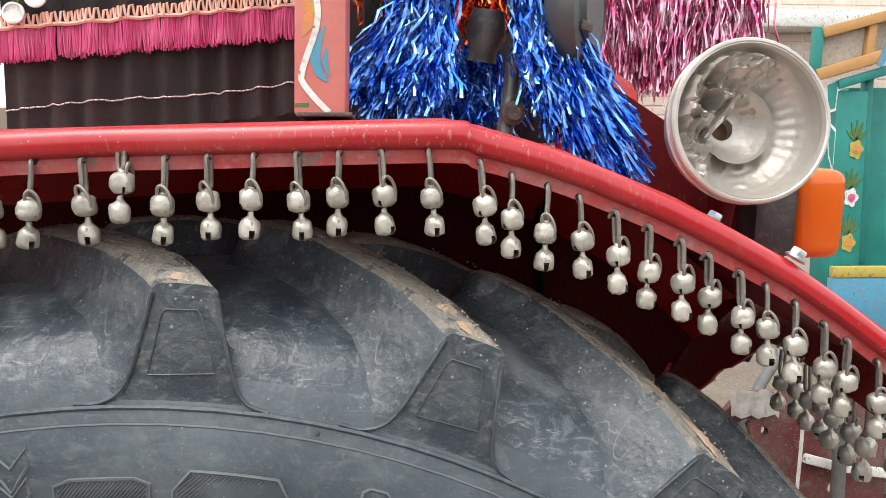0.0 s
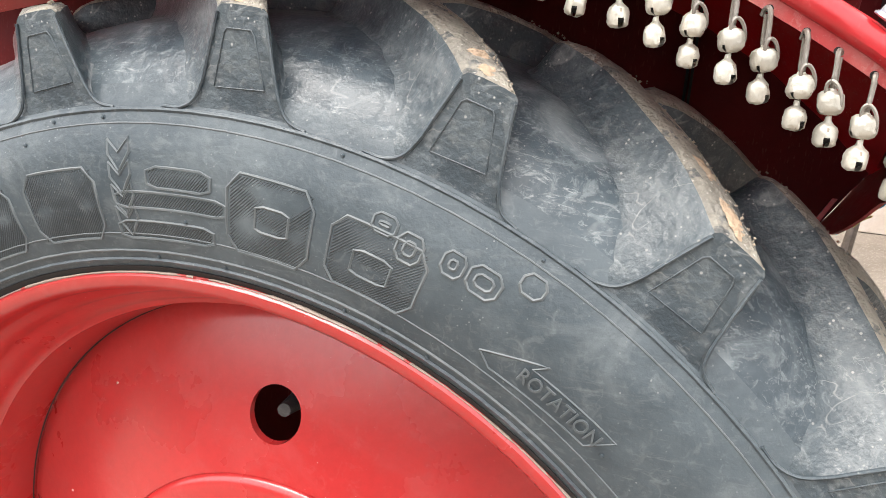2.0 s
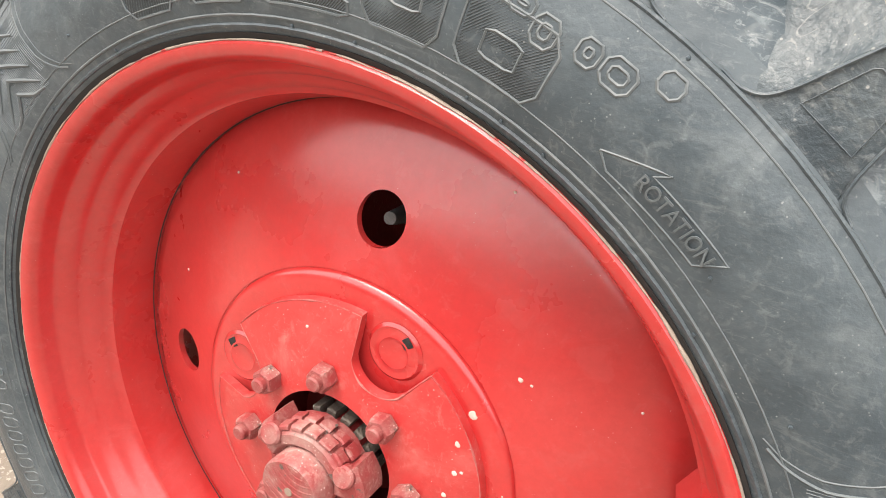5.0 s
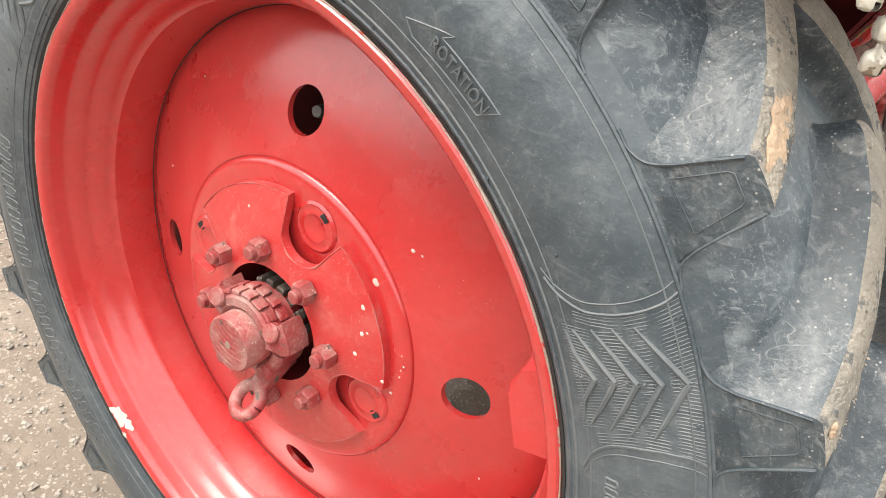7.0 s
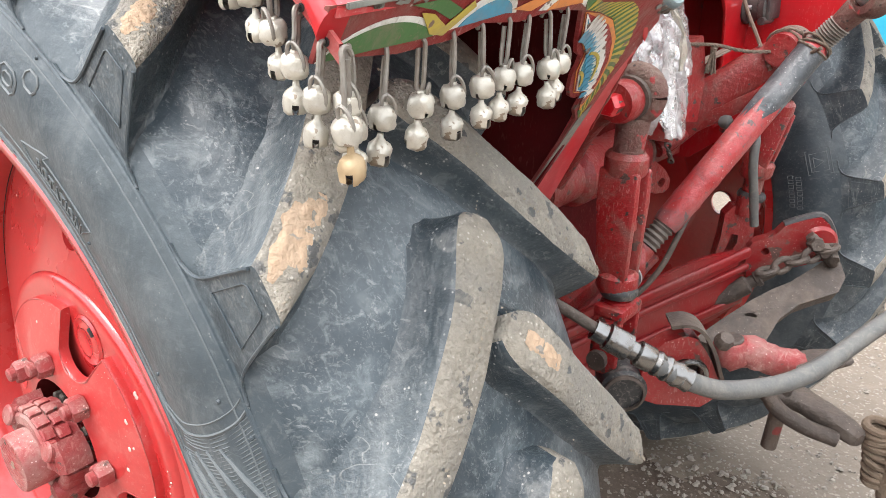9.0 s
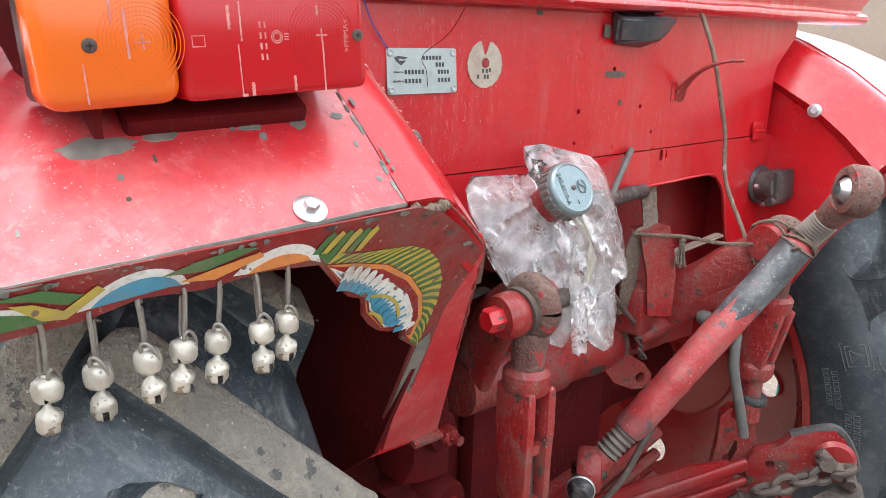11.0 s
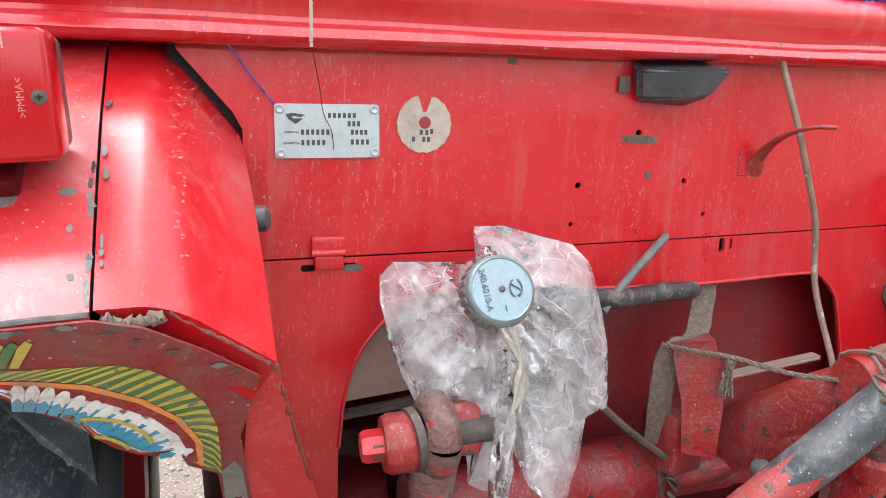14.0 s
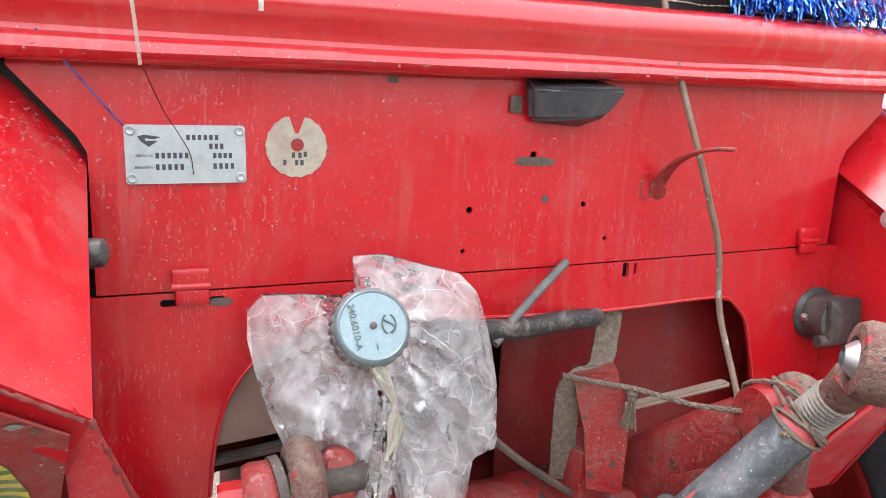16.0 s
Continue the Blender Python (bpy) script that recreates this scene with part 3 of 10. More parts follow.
def hexnut(bm, m, across=0.02, height=0.012, washer=0.0):
    r = across / 2 / math.cos(math.pi / 6)
    add_lathe(bm, [(0, 0), (r, 0), (r, height * 0.8), (r * 0.86, height), (0, height)], 6, m)
    if washer:
        add_lathe(bm, [(0, -0.002), (washer, -0.002), (washer, 0.001), (0, 0.001)], 24, m)
    return bm


def sheet(outline, thick, place, holes=(), bm=None):
    """A flat sheet with holes: 2D outlines put into the world by place(u, v, depth)."""
    from mathutils.geometry import tessellate_polygon
    bm = bm or bmesh.new()
    loops = [list(outline)] + [list(h) for h in holes]
    flat = [p for lp in loops for p in lp]
    tris = tessellate_polygon([[Vector((u, v, 0)) for u, v in lp] for lp in loops])
    top = [bm.verts.new(place(u, v, 0)) for u, v in flat]
    low = [bm.verts.new(place(u, v, thick)) for u, v in flat]
    for a, b, c in tris:
        if len({a, b, c}) == 3:
            bm.faces.new((top[a], top[b], top[c]))
            bm.faces.new((low[c], low[b], low[a]))
    base = 0
    for lp in loops:
        k = len(lp)
        for i in range(k):
            j = (i + 1) % k
            bm.faces.new((top[base + i], top[base + j], low[base + j], low[base + i]))
        base += k
    return bm


def circle(u, v, r, n=20, r2=None):
    return [(u + r * math.cos(2 * math.pi * k / n), v + (r2 or r) * math.sin(2 * math.pi * k / n)) for k in range(n)]


def text_mesh(words, size, depth=0.0):
    """The words as a bmesh, about the origin in the xy plane, with Blender's own font."""
    cu = bpy.data.curves.new("words", "FONT")
    cu.body, cu.size, cu.extrude, cu.align_x, cu.align_y, cu.resolution_u = words, size, depth, "CENTER", "CENTER", 3
    ob = bpy.data.objects.new("words", cu)
    scene.collection.objects.link(ob)
    me = bpy.data.meshes.new_from_object(ob.evaluated_get(bpy.context.evaluated_depsgraph_get()))
    bm = bmesh.new()
    bm.from_mesh(me)
    bpy.data.objects.remove(ob)
    bpy.data.meshes.remove(me)
    bpy.data.curves.remove(cu)
    return bm


def slab(pts, width, up):
    """A thick bent bar: width sideways, up upright."""
    bm = bmesh.new()
    rows = []
    pts = [Vector(p) for p in pts]
    for i, p in enumerate(pts):
        d = (pts[min(i + 1, len(pts) - 1)] - pts[max(i - 1, 0)]).normalized()
        s = d.cross(Vector((0, 0, 1))).normalized()
        u = s.cross(d).normalized()
        w, h = (width[i] if isinstance(width, (list, tuple)) else width), (up[i] if isinstance(up, (list, tuple)) else up)
        rows.append([bm.verts.new(p + s * a * w / 2 + u * b * h / 2) for a, b in ((-1, -1), (1, -1), (1, 1), (-1, 1))])
    for a, b in zip(rows, rows[1:]):
        for k in range(4):
            bm.faces.new((a[k], a[(k + 1) % 4], b[(k + 1) % 4], b[k]))
    bm.faces.new(rows[0])
    bm.faces.new(rows[-1])
    bmesh.ops.recalc_face_normals(bm, faces=bm.faces)
    bmesh.ops.bevel(bm, geom=list(bm.edges), offset=min(0.006, 0.2 * (width if not isinstance(width, (list, tuple)) else min(width))), segments=2, affect="EDGES")
    return bm


def forged(pts, widths, ups, seed=1, rough=0.0022):
    """A forged bar: rounded sections along a bent line, closed and dressed at both ends, hammered a little."""
    bm = bmesh.new()
    line = smooth_line(pts, 5)
    last = len(pts) - 1
    rows = []
    for i, p in enumerate(line):
        k = i / (len(line) - 1) * last
        j = min(int(k), last - 1)
        w, h = widths[j] + (widths[j + 1] - widths[j]) * (k - j), ups[j] + (ups[j + 1] - ups[j]) * (k - j)
        way = (line[min(i + 1, len(line) - 1)] - line[max(i - 1, 0)]).normalized()
        side = way.cross(Vector((0, 0, 1))).normalized()
        up = side.cross(way).normalized()
        def section(shrink, shift):
            row = []
            for q in range(18):
                a = 2 * math.pi * q / 18
                ca, sa = math.cos(a), math.sin(a)
                e = (abs(ca) ** 3.2 + abs(sa) ** 3.2) ** (-1 / 3.2)
                v = p + way * shift + side * ca * e * w / 2 * shrink + up * sa * e * h / 2 * shrink
                row.append(bm.verts.new(v + (v - p).normalized() * rough * (noise.noise(v * 48 + Vector((seed, 0, 0))) + 0.5 * noise.noise(v * 130))))
            return row
        if i == 0:
            rows.append(section(0.72, -0.005))
        rows.append(section(1.0, 0.0))
        if i == len(line) - 1:
            rows.append(section(0.72, 0.005))
    for a, b in zip(rows, rows[1:]):
        for q in range(18):
            bm.faces.new((a[q], a[(q + 1) % 18], b[(q + 1) % 18], b[q]))
    bm.faces.new(rows[0])
    bm.faces.new(rows[-1])
    bmesh.ops.recalc_face_normals(bm, faces=bm.faces)
    return bm


# ---- ground ----
def build_ground():
    bm = bmesh.new()
    xs = [-60, -30, -15, -8, -5] + [-3.6 + 0.08 * i for i in range(73)] + [4, 8, 15, 30, 60]
    ys = [-40, -20, -10, -5, -2.5] + [-1.0 + 0.08 * i for i in range(80)] + [7, 10, 20, 40, 70]
    grid = []
    for y in ys:
        row = []
        for x in xs:
            near = max(0.0, 1 - max(abs(x) - 3, abs(y - 2) - 3, 0) / 2)
            z = (noise.noise((x * 1.3, y * 1.3, 0)) * 0.02 + noise.noise((x * 6, y * 6, 3)) * 0.008) * near
            row.append(bm.verts.new((x, y, z - 0.005)))
        grid.append(row)
    for a, b in zip(grid, grid[1:]):
        for i in range(len(xs) - 1):
            bm.faces.new((a[i], a[i + 1], b[i + 1], b[i]))
    return tagged(part("ground", bm, CONCRETE), "dusty brown bare earth strewn with grit", "ground", kind="structure")


build_ground()


def build_soil():
    """A patch of dark trodden soil under and behind the tractor, with a ragged border."""
    bm = bmesh.new()
    n = 64
    cx, cy = 0.55, 1.45
    mid = bm.verts.new((cx, cy, noise.noise((cx * 1.3, cy * 1.3, 0)) * 0.02 + noise.noise((cx * 6, cy * 6, 3)) * 0.008 - 0.001))
    rings = []
    for j in range(1, 13):
        f = j / 12
        row = []
        for k in range(n):
            a = 2 * math.pi * k / n
            edge = 1 + 0.22 * noise.noise((math.cos(a) * 2.1, math.sin(a) * 2.1, 4)) + 0.07 * noise.noise((math.cos(a) * 9, math.sin(a) * 9, 1))
            x, y = cx + 1.05 * f * edge * math.cos(a), cy + 0.80 * f * edge * math.sin(a)
            z = noise.noise((x * 1.3, y * 1.3, 0)) * 0.02 + noise.noise((x * 6, y * 6, 3)) * 0.008 - 0.005
            row.append(bm.verts.new((x, y, z + 0.004 * (1 - f ** 6) - 0.004 * f ** 6)))
        rings.append(row)
    for k in range(n):
        bm.faces.new((mid, rings[0][k], rings[0][(k + 1) % n]))
    for a, c in zip(rings, rings[1:]):
        for k in range(n):
            bm.faces.new((a[k], a[(k + 1) % n], c[(k + 1) % n], c[k]))
    return tagged(part("ground_soil", bm, SOIL), "dark brown trodden soil under the drawbar", "soil", kind="structure")


build_soil()


def build_gravel():
    bm = bmesh.new()
    for i in range(15000):
        if i < 5000:
            x, y = rng.uniform(-2.6, -0.5), rng.uniform(-0.1, 1.9)
        else:
            x, y = (rng.uniform(-0.6, 1.9), rng.uniform(0.9, 4.8)) if i % 2 else (rng.uniform(0.1, 1.4), rng.uniform(0.7, 2.2))
        s = rng.choice((0.003, 0.003, 0.004, 0.005, 0.006, 0.008, 0.012)) * rng.uniform(0.7, 1.3)
        z = noise.noise((x * 1.3, y * 1.3, 0)) * 0.02 + noise.noise((x * 6, y * 6, 3)) * 0.008 - 0.005
        if ((x - 0.55) / 1.05) ** 2 + ((y - 1.45) / 0.80) ** 2 < 0.8:
            z += 0.004
        turn = Euler((rng.uniform(-0.5, 0.5), rng.uniform(-0.5, 0.5), rng.uniform(0, 6.3))).to_matrix()
        low = [turn @ (Vector((math.cos(k * 1.2566), math.sin(k * 1.2566) * 0.8, -0.2)) * s * rng.uniform(0.8, 1.15)) for k in range(5)]
        top = [turn @ (Vector((math.cos(k * 1.2566 + 0.4) * 0.6, math.sin(k * 1.2566 + 0.4) * 0.5, 0.45)) * s * rng.uniform(0.7, 1.1)) for k in range(5)]
        at = Vector((x, y, z + s * 0.25))
        lv, tv = [bm.verts.new(at + p) for p in low], [bm.verts.new(at + p) for p in top]
        for k in range(5):
            bm.faces.new((lv[k], lv[(k + 1) % 5], tv[(k + 1) % 5], tv[k]))
        bm.faces.new(tv)
    return tagged(part("gravel", bm, STONE, smooth=False), "grey and brown gravel scattered on earth", "gravel", kind="stuff")


build_gravel()

# ---- tractor ----
HX, HZ = -0.198, 0.767          # wheel hub
MID = 1.4425                    # tractor's centre line, y
tractor = thing("tractor", (-0.9, MID, 0), "red farm tractor with dusty paint and hung decorations", "tractor")

# ---- rear wheels ----
TYRE = [(0.497, 0.530), (0.507, 0.512), (0.520, 0.506), (0.540, 0.499), (0.570, 0.494), (0.600, 0.493), (0.625, 0.497), (0.650, 0.506),
        (0.672, 0.516), (0.692, 0.530), (0.708, 0.550), (0.722, 0.580), (0.731, 0.620), (0.735, 0.660), (0.736, 0.685)]
TREAD_MID = 0.685


def wall_y(r):
    """Height (y) of the outer sidewall at radius r."""
    for (r0, y0), (r1, y1) in zip(TYRE[1:], TYRE[2:]):
        if r0 <= r <= r1:
            return y0 + (y1 - y0) * (r - r0) / (r1 - r0)
    return TYRE[1][1]


def crown_r(y):
    """Radius of the carcass at height y."""
    if y > TREAD_MID:
        y = 2 * TREAD_MID - y
    pts = TYRE[7:]
    for (r0, y0), (r1, y1) in zip(pts, pts[1:]):
        if y0 <= y <= y1:
            return r0 + (r1 - r0) * (y - y0) / (y1 - y0)
    return pts[0][0]


class Wheel:
    """Places wheel-local (radius, degrees from the top towards the rear, y) in the world; the far wheel is the mirror image."""

    def __init__(self, far):
        self.far = far

    def at(self, r, deg, y):
        a = radians(deg)
        return Vector((HX + r * math.sin(a), 2 * MID - y if self.far else y, HZ + r * math.cos(a)))

    def lathe(self, bm, profile, seg):
        rings = [[bm.verts.new(self.at(r, 360 * k / seg, y)) for k in range(seg)] for r, y in profile]
        for a, b in zip(rings, rings[1:]):
            for k in range(seg):
                bm.faces.new((a[k], a[(k + 1) % seg], b[(k + 1) % seg], b[k]))
        return bm


def lug_deg(i):
    """Degrees of tread bar i; even bars stand on the outer shoulder, odd ones on the inner."""
    k = i // 2
    return 19.9 + 16.0 * (k if k < 11 else k - 22) + (6.6 if i % 2 else 0)


def lug_path(s):
    """Height, degrees and top radius of a tread bar, s from the shoulder (0) to the middle (1)."""
    return 0.508 + 0.187 * s, -15.4 * (0.55 * s + 0.45 * s ** 1.6), 0.738 + 0.036 * min(1.0, s * 1.25) ** 0.8


def lug_bm(far_side):
    """One tread bar at the wheel's top, about the origin of the hub (x back, y, z up); far_side bars mirror it about the tread's middle."""
    bm = bmesh.new()
    rows = []
    steps = 18
    span = 15.4
    for i in range(steps + 1):
        s = 0.9 * i / 12 if i <= 12 else 0.9 + 0.1 * (i - 12) / (steps - 12)
        y, deg, top = lug_path(s)
        dy, ddeg = 0.187, -span * (0.55 + 0.72 * s ** 0.6)
        flow = Vector((radians(ddeg) * 0.74, dy, 0)).normalized()
        across = Vector((-flow.y, flow.x, 0))
        if i == 0:
            across = Vector((-1, 0, 0))
        elif i < 4:
            across = across.lerp(Vector((-1, 0, 0)), 1 - i / 4).normalized()
        base = crown_r(y) - 0.006 if i else 0.652
        end_f = max(0.0, (s - 0.9) / 0.1)
        wide = (0.0185 + 0.004 * math.sin(s * 3.0) + 0.008 * max(0, s - 0.7) / 0.3) * math.sqrt(1 - 0.75 * end_f ** 2)
        wide += 0.0035 * max(0, 1 - s * 4)
        foot = wide + (0.040 if i == 0 else 0.028 + 0.014 * max(0, 1 - s * 3))
        steep = wide + (0.038 if i == 0 else 0.014 + 0.024 * max(0, 1 - s * 4))
        top -= 0.006 * end_f ** 2
        row = []
        shape = ((1.0, 0, 0), (0.80, 0, 0.008), (0.62, 0, 0.04), (0.47, 0, 0.14), (0.37, 0, 0.30), (0.26, 0, 0.52), (0.12, 0, 0.80), (0.02, -0.0006, 0.95), (0.0, -0.0030, 0.987)) if i == 0 else ((1.0, 0, 0), (0.80, 0, 0.012), (0.60, 0, 0.05), (0.42, 0, 0.13), (0.26, 0.0, 0.30), (0.12, 0.0, 0.56), (0.04, 0.0, 0.78), (0.008, -0.0010, 0.90), (0.0, -0.0050, 0.975))
        side = [(-(wide + (steep - wide) * f + o), h) for f, o, h in shape]
        slope = [(-(wide + (foot - wide) * f + o), h) for f, o, h in shape]
        for off, h in side + [(-wide * 0.4, 1.0), (wide * 0.4, 1.0)] + [(-o, h) for o, h in slope[::-1]]:
            p = across * off
            a = radians(deg) + p.x / 0.74
            yy = y + p.y
            low = crown_r(min(max(yy, 0.508), 0.86)) - 0.002 if i else base
            r = low + (top - low) * h
            jit = 0.0011 * noise.noise((off * 210, s * 23, h * 7 + far_side * 5))
            r += jit * 1.6
            row.append((r, a, yy + jit))
        rows.append(row)
    end = [(crown_r(yy) - 0.01, a - 0.002, yy + 0.018) for r, a, yy in rows[-1]]
    rows.append(end)
    vs = []
    for row in rows:
        line = []
        for r, a, y in row:
            yy = 2 * TREAD_MID - y if far_side else y
            line.append(bm.verts.new((r * math.sin(a), yy, r * math.cos(a))))
        vs.append(line)
    for a, b in zip(vs, vs[1:]):
        for k in range(len(a) - 1):
            f = bm.faces.new((a[k], a[k + 1], b[k + 1], b[k]))
            if 7 <= k <= len(a) - 9:
                f.material_index = 1
    bm.faces.new(vs[0])
    return bm


def build_wheel(far):
    w = Wheel(far)
    wheel = thing("rear_wheel", w.at(0, 0, 0.685), "", "")
    under_empty(wheel, tractor)
    prof = TYRE + [(r, 2 * TREAD_MID - y) for r, y in TYRE[-2::-1]]
    carcass = w.lathe(bmesh.new(), prof, 144)
    for f in carcass.faces:
        c = f.calc_center_median()
        f.material_index = 1 if math.hypot(c.x - HX, c.z - HZ) > 0.672 else 0
    part("tyre", carcass, RUBBER, wheel, "worn dusty black rubber tractor tyre", second=TREAD)
    # rings moulded into the sidewall
    for r, size in ((0.651, 0.0022), (0.640, 0.0009), (0.528, 0.0016), (0.519, 0.0022), (0.545, 0.0008)):
        bm = bmesh.new()
        add_tube(bm, [w.at(r, 360 * k / 120, wall_y(r)) for k in range(120)], size, 6, closed=True)
        part("moulded_ring", bm, RUBBER if size > 0.002 else RIDGE, wheel)
    shared = [None, None]
    ridges = None
    for i in range(44):
        side = i % 2
        if shared[side] is None:
            bm = lug_bm(side)
            ob = part("tyre_lug", bm, LUG_SIDE, None, second=LUG_TOP)
            shared[side] = ob.data
        else:
            ob = new("tyre_lug", shared[side])
        deg = lug_deg(i)
        base = Matrix.Translation((HX, 0, HZ)) @ Matrix.Rotation(radians(deg), 4, "Y")
        if far:
            base = Matrix.Translation((0, 2 * MID, 0)) @ Matrix.Diagonal((1, -1, 1, 1)) @ base
        ob.matrix_basis = base
        under_at(ob, wheel)
        if (not side and not far) or (side and far):
            # raised border of the shoulder face and of its sunken panel
            if ridges is None:
                rb = bmesh.new()
                for pts, size in (([(-0.072, 0.6500), (-0.056, 0.6515), (-0.042, 0.660), (-0.034, 0.677), (-0.0285, 0.701), (-0.0215, 0.731)], 0.0015), ([(0.0215, 0.731), (0.0245, 0.7156), (0.031, 0.688), (0.037, 0.668), (0.045, 0.6556), (0.060, 0.6500)], 0.0014)):
                    add_tube(rb, smooth_line([Vector((x, 2 * TREAD_MID - 0.5068 if far else 0.5068, r)) for x, r in pts], 5), size, 6)
                pb = bmesh.new()
                add_tube(pb, [Vector((x, 2 * TREAD_MID - 0.5074 if far else 0.5074, r)) for x, r in ((-0.0155, 0.716), (-0.0125, 0.7195), (0.0085, 0.7200), (0.0115, 0.716), (0.0225, 0.676), (-0.0235, 0.673))], 0.0006, 6, closed=True)
                ridges = [part("lug_ridge", rb, RUBBER, None).data, part("lug_panel_edge", pb, RUBBER, None).data]
                for spare in [o for o in bpy.data.objects if o.data in ridges and not o.parent]:
                    bpy.data.objects.remove(spare)
            for nm, data in zip(("lug_ridge", "lug_panel_edge"), ridges):
                ob = new(nm, data)
                ob.matrix_basis = base
                under_at(ob, wheel)
    if not far:
        for deg, side, s0, s1, wd, seed in ((51.9, 0, 0.03, 0.34, 0.015, 1), (35.9, 0, 0.03, 0.20, 0.010, 2), (19.9, 0, 0.03, 0.10, 0.008, 3), (35.9, 0, 0.24, 0.38, 0.009, 4), (67.9, 0, 0.03, 0.09, 0.009, 5), (3.9, 0, 0.03, 0.07, 0.007, 6),
                                            (74.5, 1, 0.80, 0.95, 0.011, 7), (19.9, 0, 0.14, 0.20, 0.010, 8)):
            clay = bmesh.new()
            n, m = 26, 12
            rows = []
            for i in range(n + 1):
                ss = s0 + (s1 - s0) * i / n
                y, dg, top = lug_path(ss)
                y2, dg2, _ = lug_path(ss + 0.02)
                flow = Vector((radians(dg2 - dg) * 0.74, y2 - y)).normalized()
                taper = math.sin(math.pi * min(1, max(0, 0.04 + 0.92 * i / n))) ** 0.4
                row = []
                for k in range(m + 1):
                    o = (k / m - 0.5) * 2 * wd * taper * (1 + 0.35 * noise.noise((i * 0.35, seed * 9.1, k * 0.02)))
                    edge = min(1.0, 4 * min(k, m - k) / m, 4 * min(i, n - i) / n)
                    h = 0.0024 * edge * (0.7 + 0.9 * noise.noise((ss * 90, o * 160, seed))) - 0.0008
                    a = radians(dg + deg) - flow.y * o / 0.74
                    yy = y + flow.x * o
                    row.append(clay.verts.new(w.at(top + h, math.degrees(a), 2 * TREAD_MID - yy if side else yy)))
                rows.append(row)
            for p, q in zip(rows, rows[1:]):
                for k in range(m):
                    clay.faces.new((p[k], p[k + 1], q[k + 1], q[k]))
            part("clay_patch", clay, CLAY, wheel, "dry orange clay stuck on tread bar")
    if not far:
        # dry crumbs of soil along the edges of the tread bars
        crumbs = bmesh.new()
        cr = random.Random(31)
        for i in range(44):
            side = i % 2
            deg = lug_deg(i)
            if 125 < deg % 360 < 290:
                continue
            for k in range(110):
                s = cr.random() ** 1.3
                y, dg, top = lug_path(s)
                o = cr.choice((-1, 1)) * (0.0195 - 0.006 * cr.random() ** 2)
                a = radians(dg + deg) - o / 0.74
                yy = y + 0.6 * o * 0.5
                yy = 2 * TREAD_MID - yy if side else yy
                c = w.at(top - 0.003 + 0.003 * cr.random() - (0.002 if s < 0.05 else 0), math.degrees(a), max(yy, 0.509))
                size = cr.choice((0.0006, 0.0008, 0.0010, 0.0015))
                v = [crumbs.verts.new(c + Vector(q) * size * cr.uniform(0.6, 1.3)) for q in ((1, 0, 0), (0, 1, 0), (-1, 0, 0.2), (0, -1, 0), (0.1, 0, 1), (0, 0.1, -1))]
                for j in range(4):
                    crumbs.faces.new((v[j], v[(j + 1) % 4], v[4]))
                    crumbs.faces.new((v[(j + 1) % 4], v[j], v[5]))
        tagged(part("soil_dust", crumbs, CRUMB, wheel, smooth=False), kind="stuff")
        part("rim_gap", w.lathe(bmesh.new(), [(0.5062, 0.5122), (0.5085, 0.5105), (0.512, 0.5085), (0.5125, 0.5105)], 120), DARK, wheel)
        scraped = [w.at(0.5052 + 0.0008 * noise.noise((k * 0.23, 1, 4)), 360 * k / 400, 0.5112) for k in range(400)]
        thick = [max(0.0004, 0.0011 + 0.0016 * noise.noise((k * 0.11, 8, 2)) + 0.0010 * noise.noise((k * 0.6, 3, 7))) for k in range(400)]
        part("scraped_rim_edge", add_tube(bmesh.new(), scraped, thick, 6, closed=True), SCRAPED, wheel, "rim edge scraped to dusty bare metal")
    # rim: flange, barrel with steps
    rim = [(0.500, 0.530), (0.506, 0.520), (0.506, 0.513), (0.502, 0.509), (0.494, 0.510), (0.488, 0.515), (0.4845, 0.526), (0.4830, 0.543), (0.4805, 0.549), (0.4740, 0.553), (0.4670, 0.571), (0.4650, 0.577),
           (0.4585, 0.582), (0.4500, 0.600), (0.4475, 0.606), (0.4410, 0.611), (0.4340, 0.640), (0.4292, 0.664), (0.4282, 0.680), (0.4282, 0.75), (0.45, 0.80), (0.474, 0.82), (0.486, 0.85), (0.506, 0.857), (0.500, 0.84)]
    part("rim", w.lathe(bmesh.new(), rim, 120), RED_WHEEL, wheel, "glossy red painted steel rim")
    # coned disc with four round holes
    disc = bmesh.new()

    def disc_y(r):
        return 0.612 + 0.316 * (r - 0.2376) + 0.10 * max(0.0, r - 0.31) ** 1.5 + 0.5 * max(0.0, r - 0.405) ** 1.2
    hole_at = [(0.306 * math.sin(radians(a)), 0.306 * math.cos(radians(a))) for a in (-0.5, 88, 178, 267.5)]
    n, steps = 300, 38
    grid = []
    for j in range(steps + 1):
        r = 0.2376 + (0.4275 - 0.2376) * j / steps
        grid.append([disc.verts.new(w.at(r, 360 * k / n, disc_y(r))) for k in range(n)])
    for p, q in zip(grid, grid[1:]):
        for k in range(n):
            cell = (p[k], p[(k + 1) % n], q[(k + 1) % n], q[k])
            mid = sum((v.co for v in cell), Vector()) / 4 - Vector((HX, 0, HZ))
            if min(math.hypot(mid.x - u, mid.z - v) for u, v in hole_at) > 0.032:
                disc.faces.new(cell)
    for v in [v for v in disc.verts if v.link_faces and v.is_boundary]:
        dx, dz = v.co.x - HX, v.co.z - HZ
        u0, v0 = min(hole_at, key=lambda c: math.hypot(dx - c[0], dz - c[1]))
        off = math.hypot(dx - u0, dz - v0)
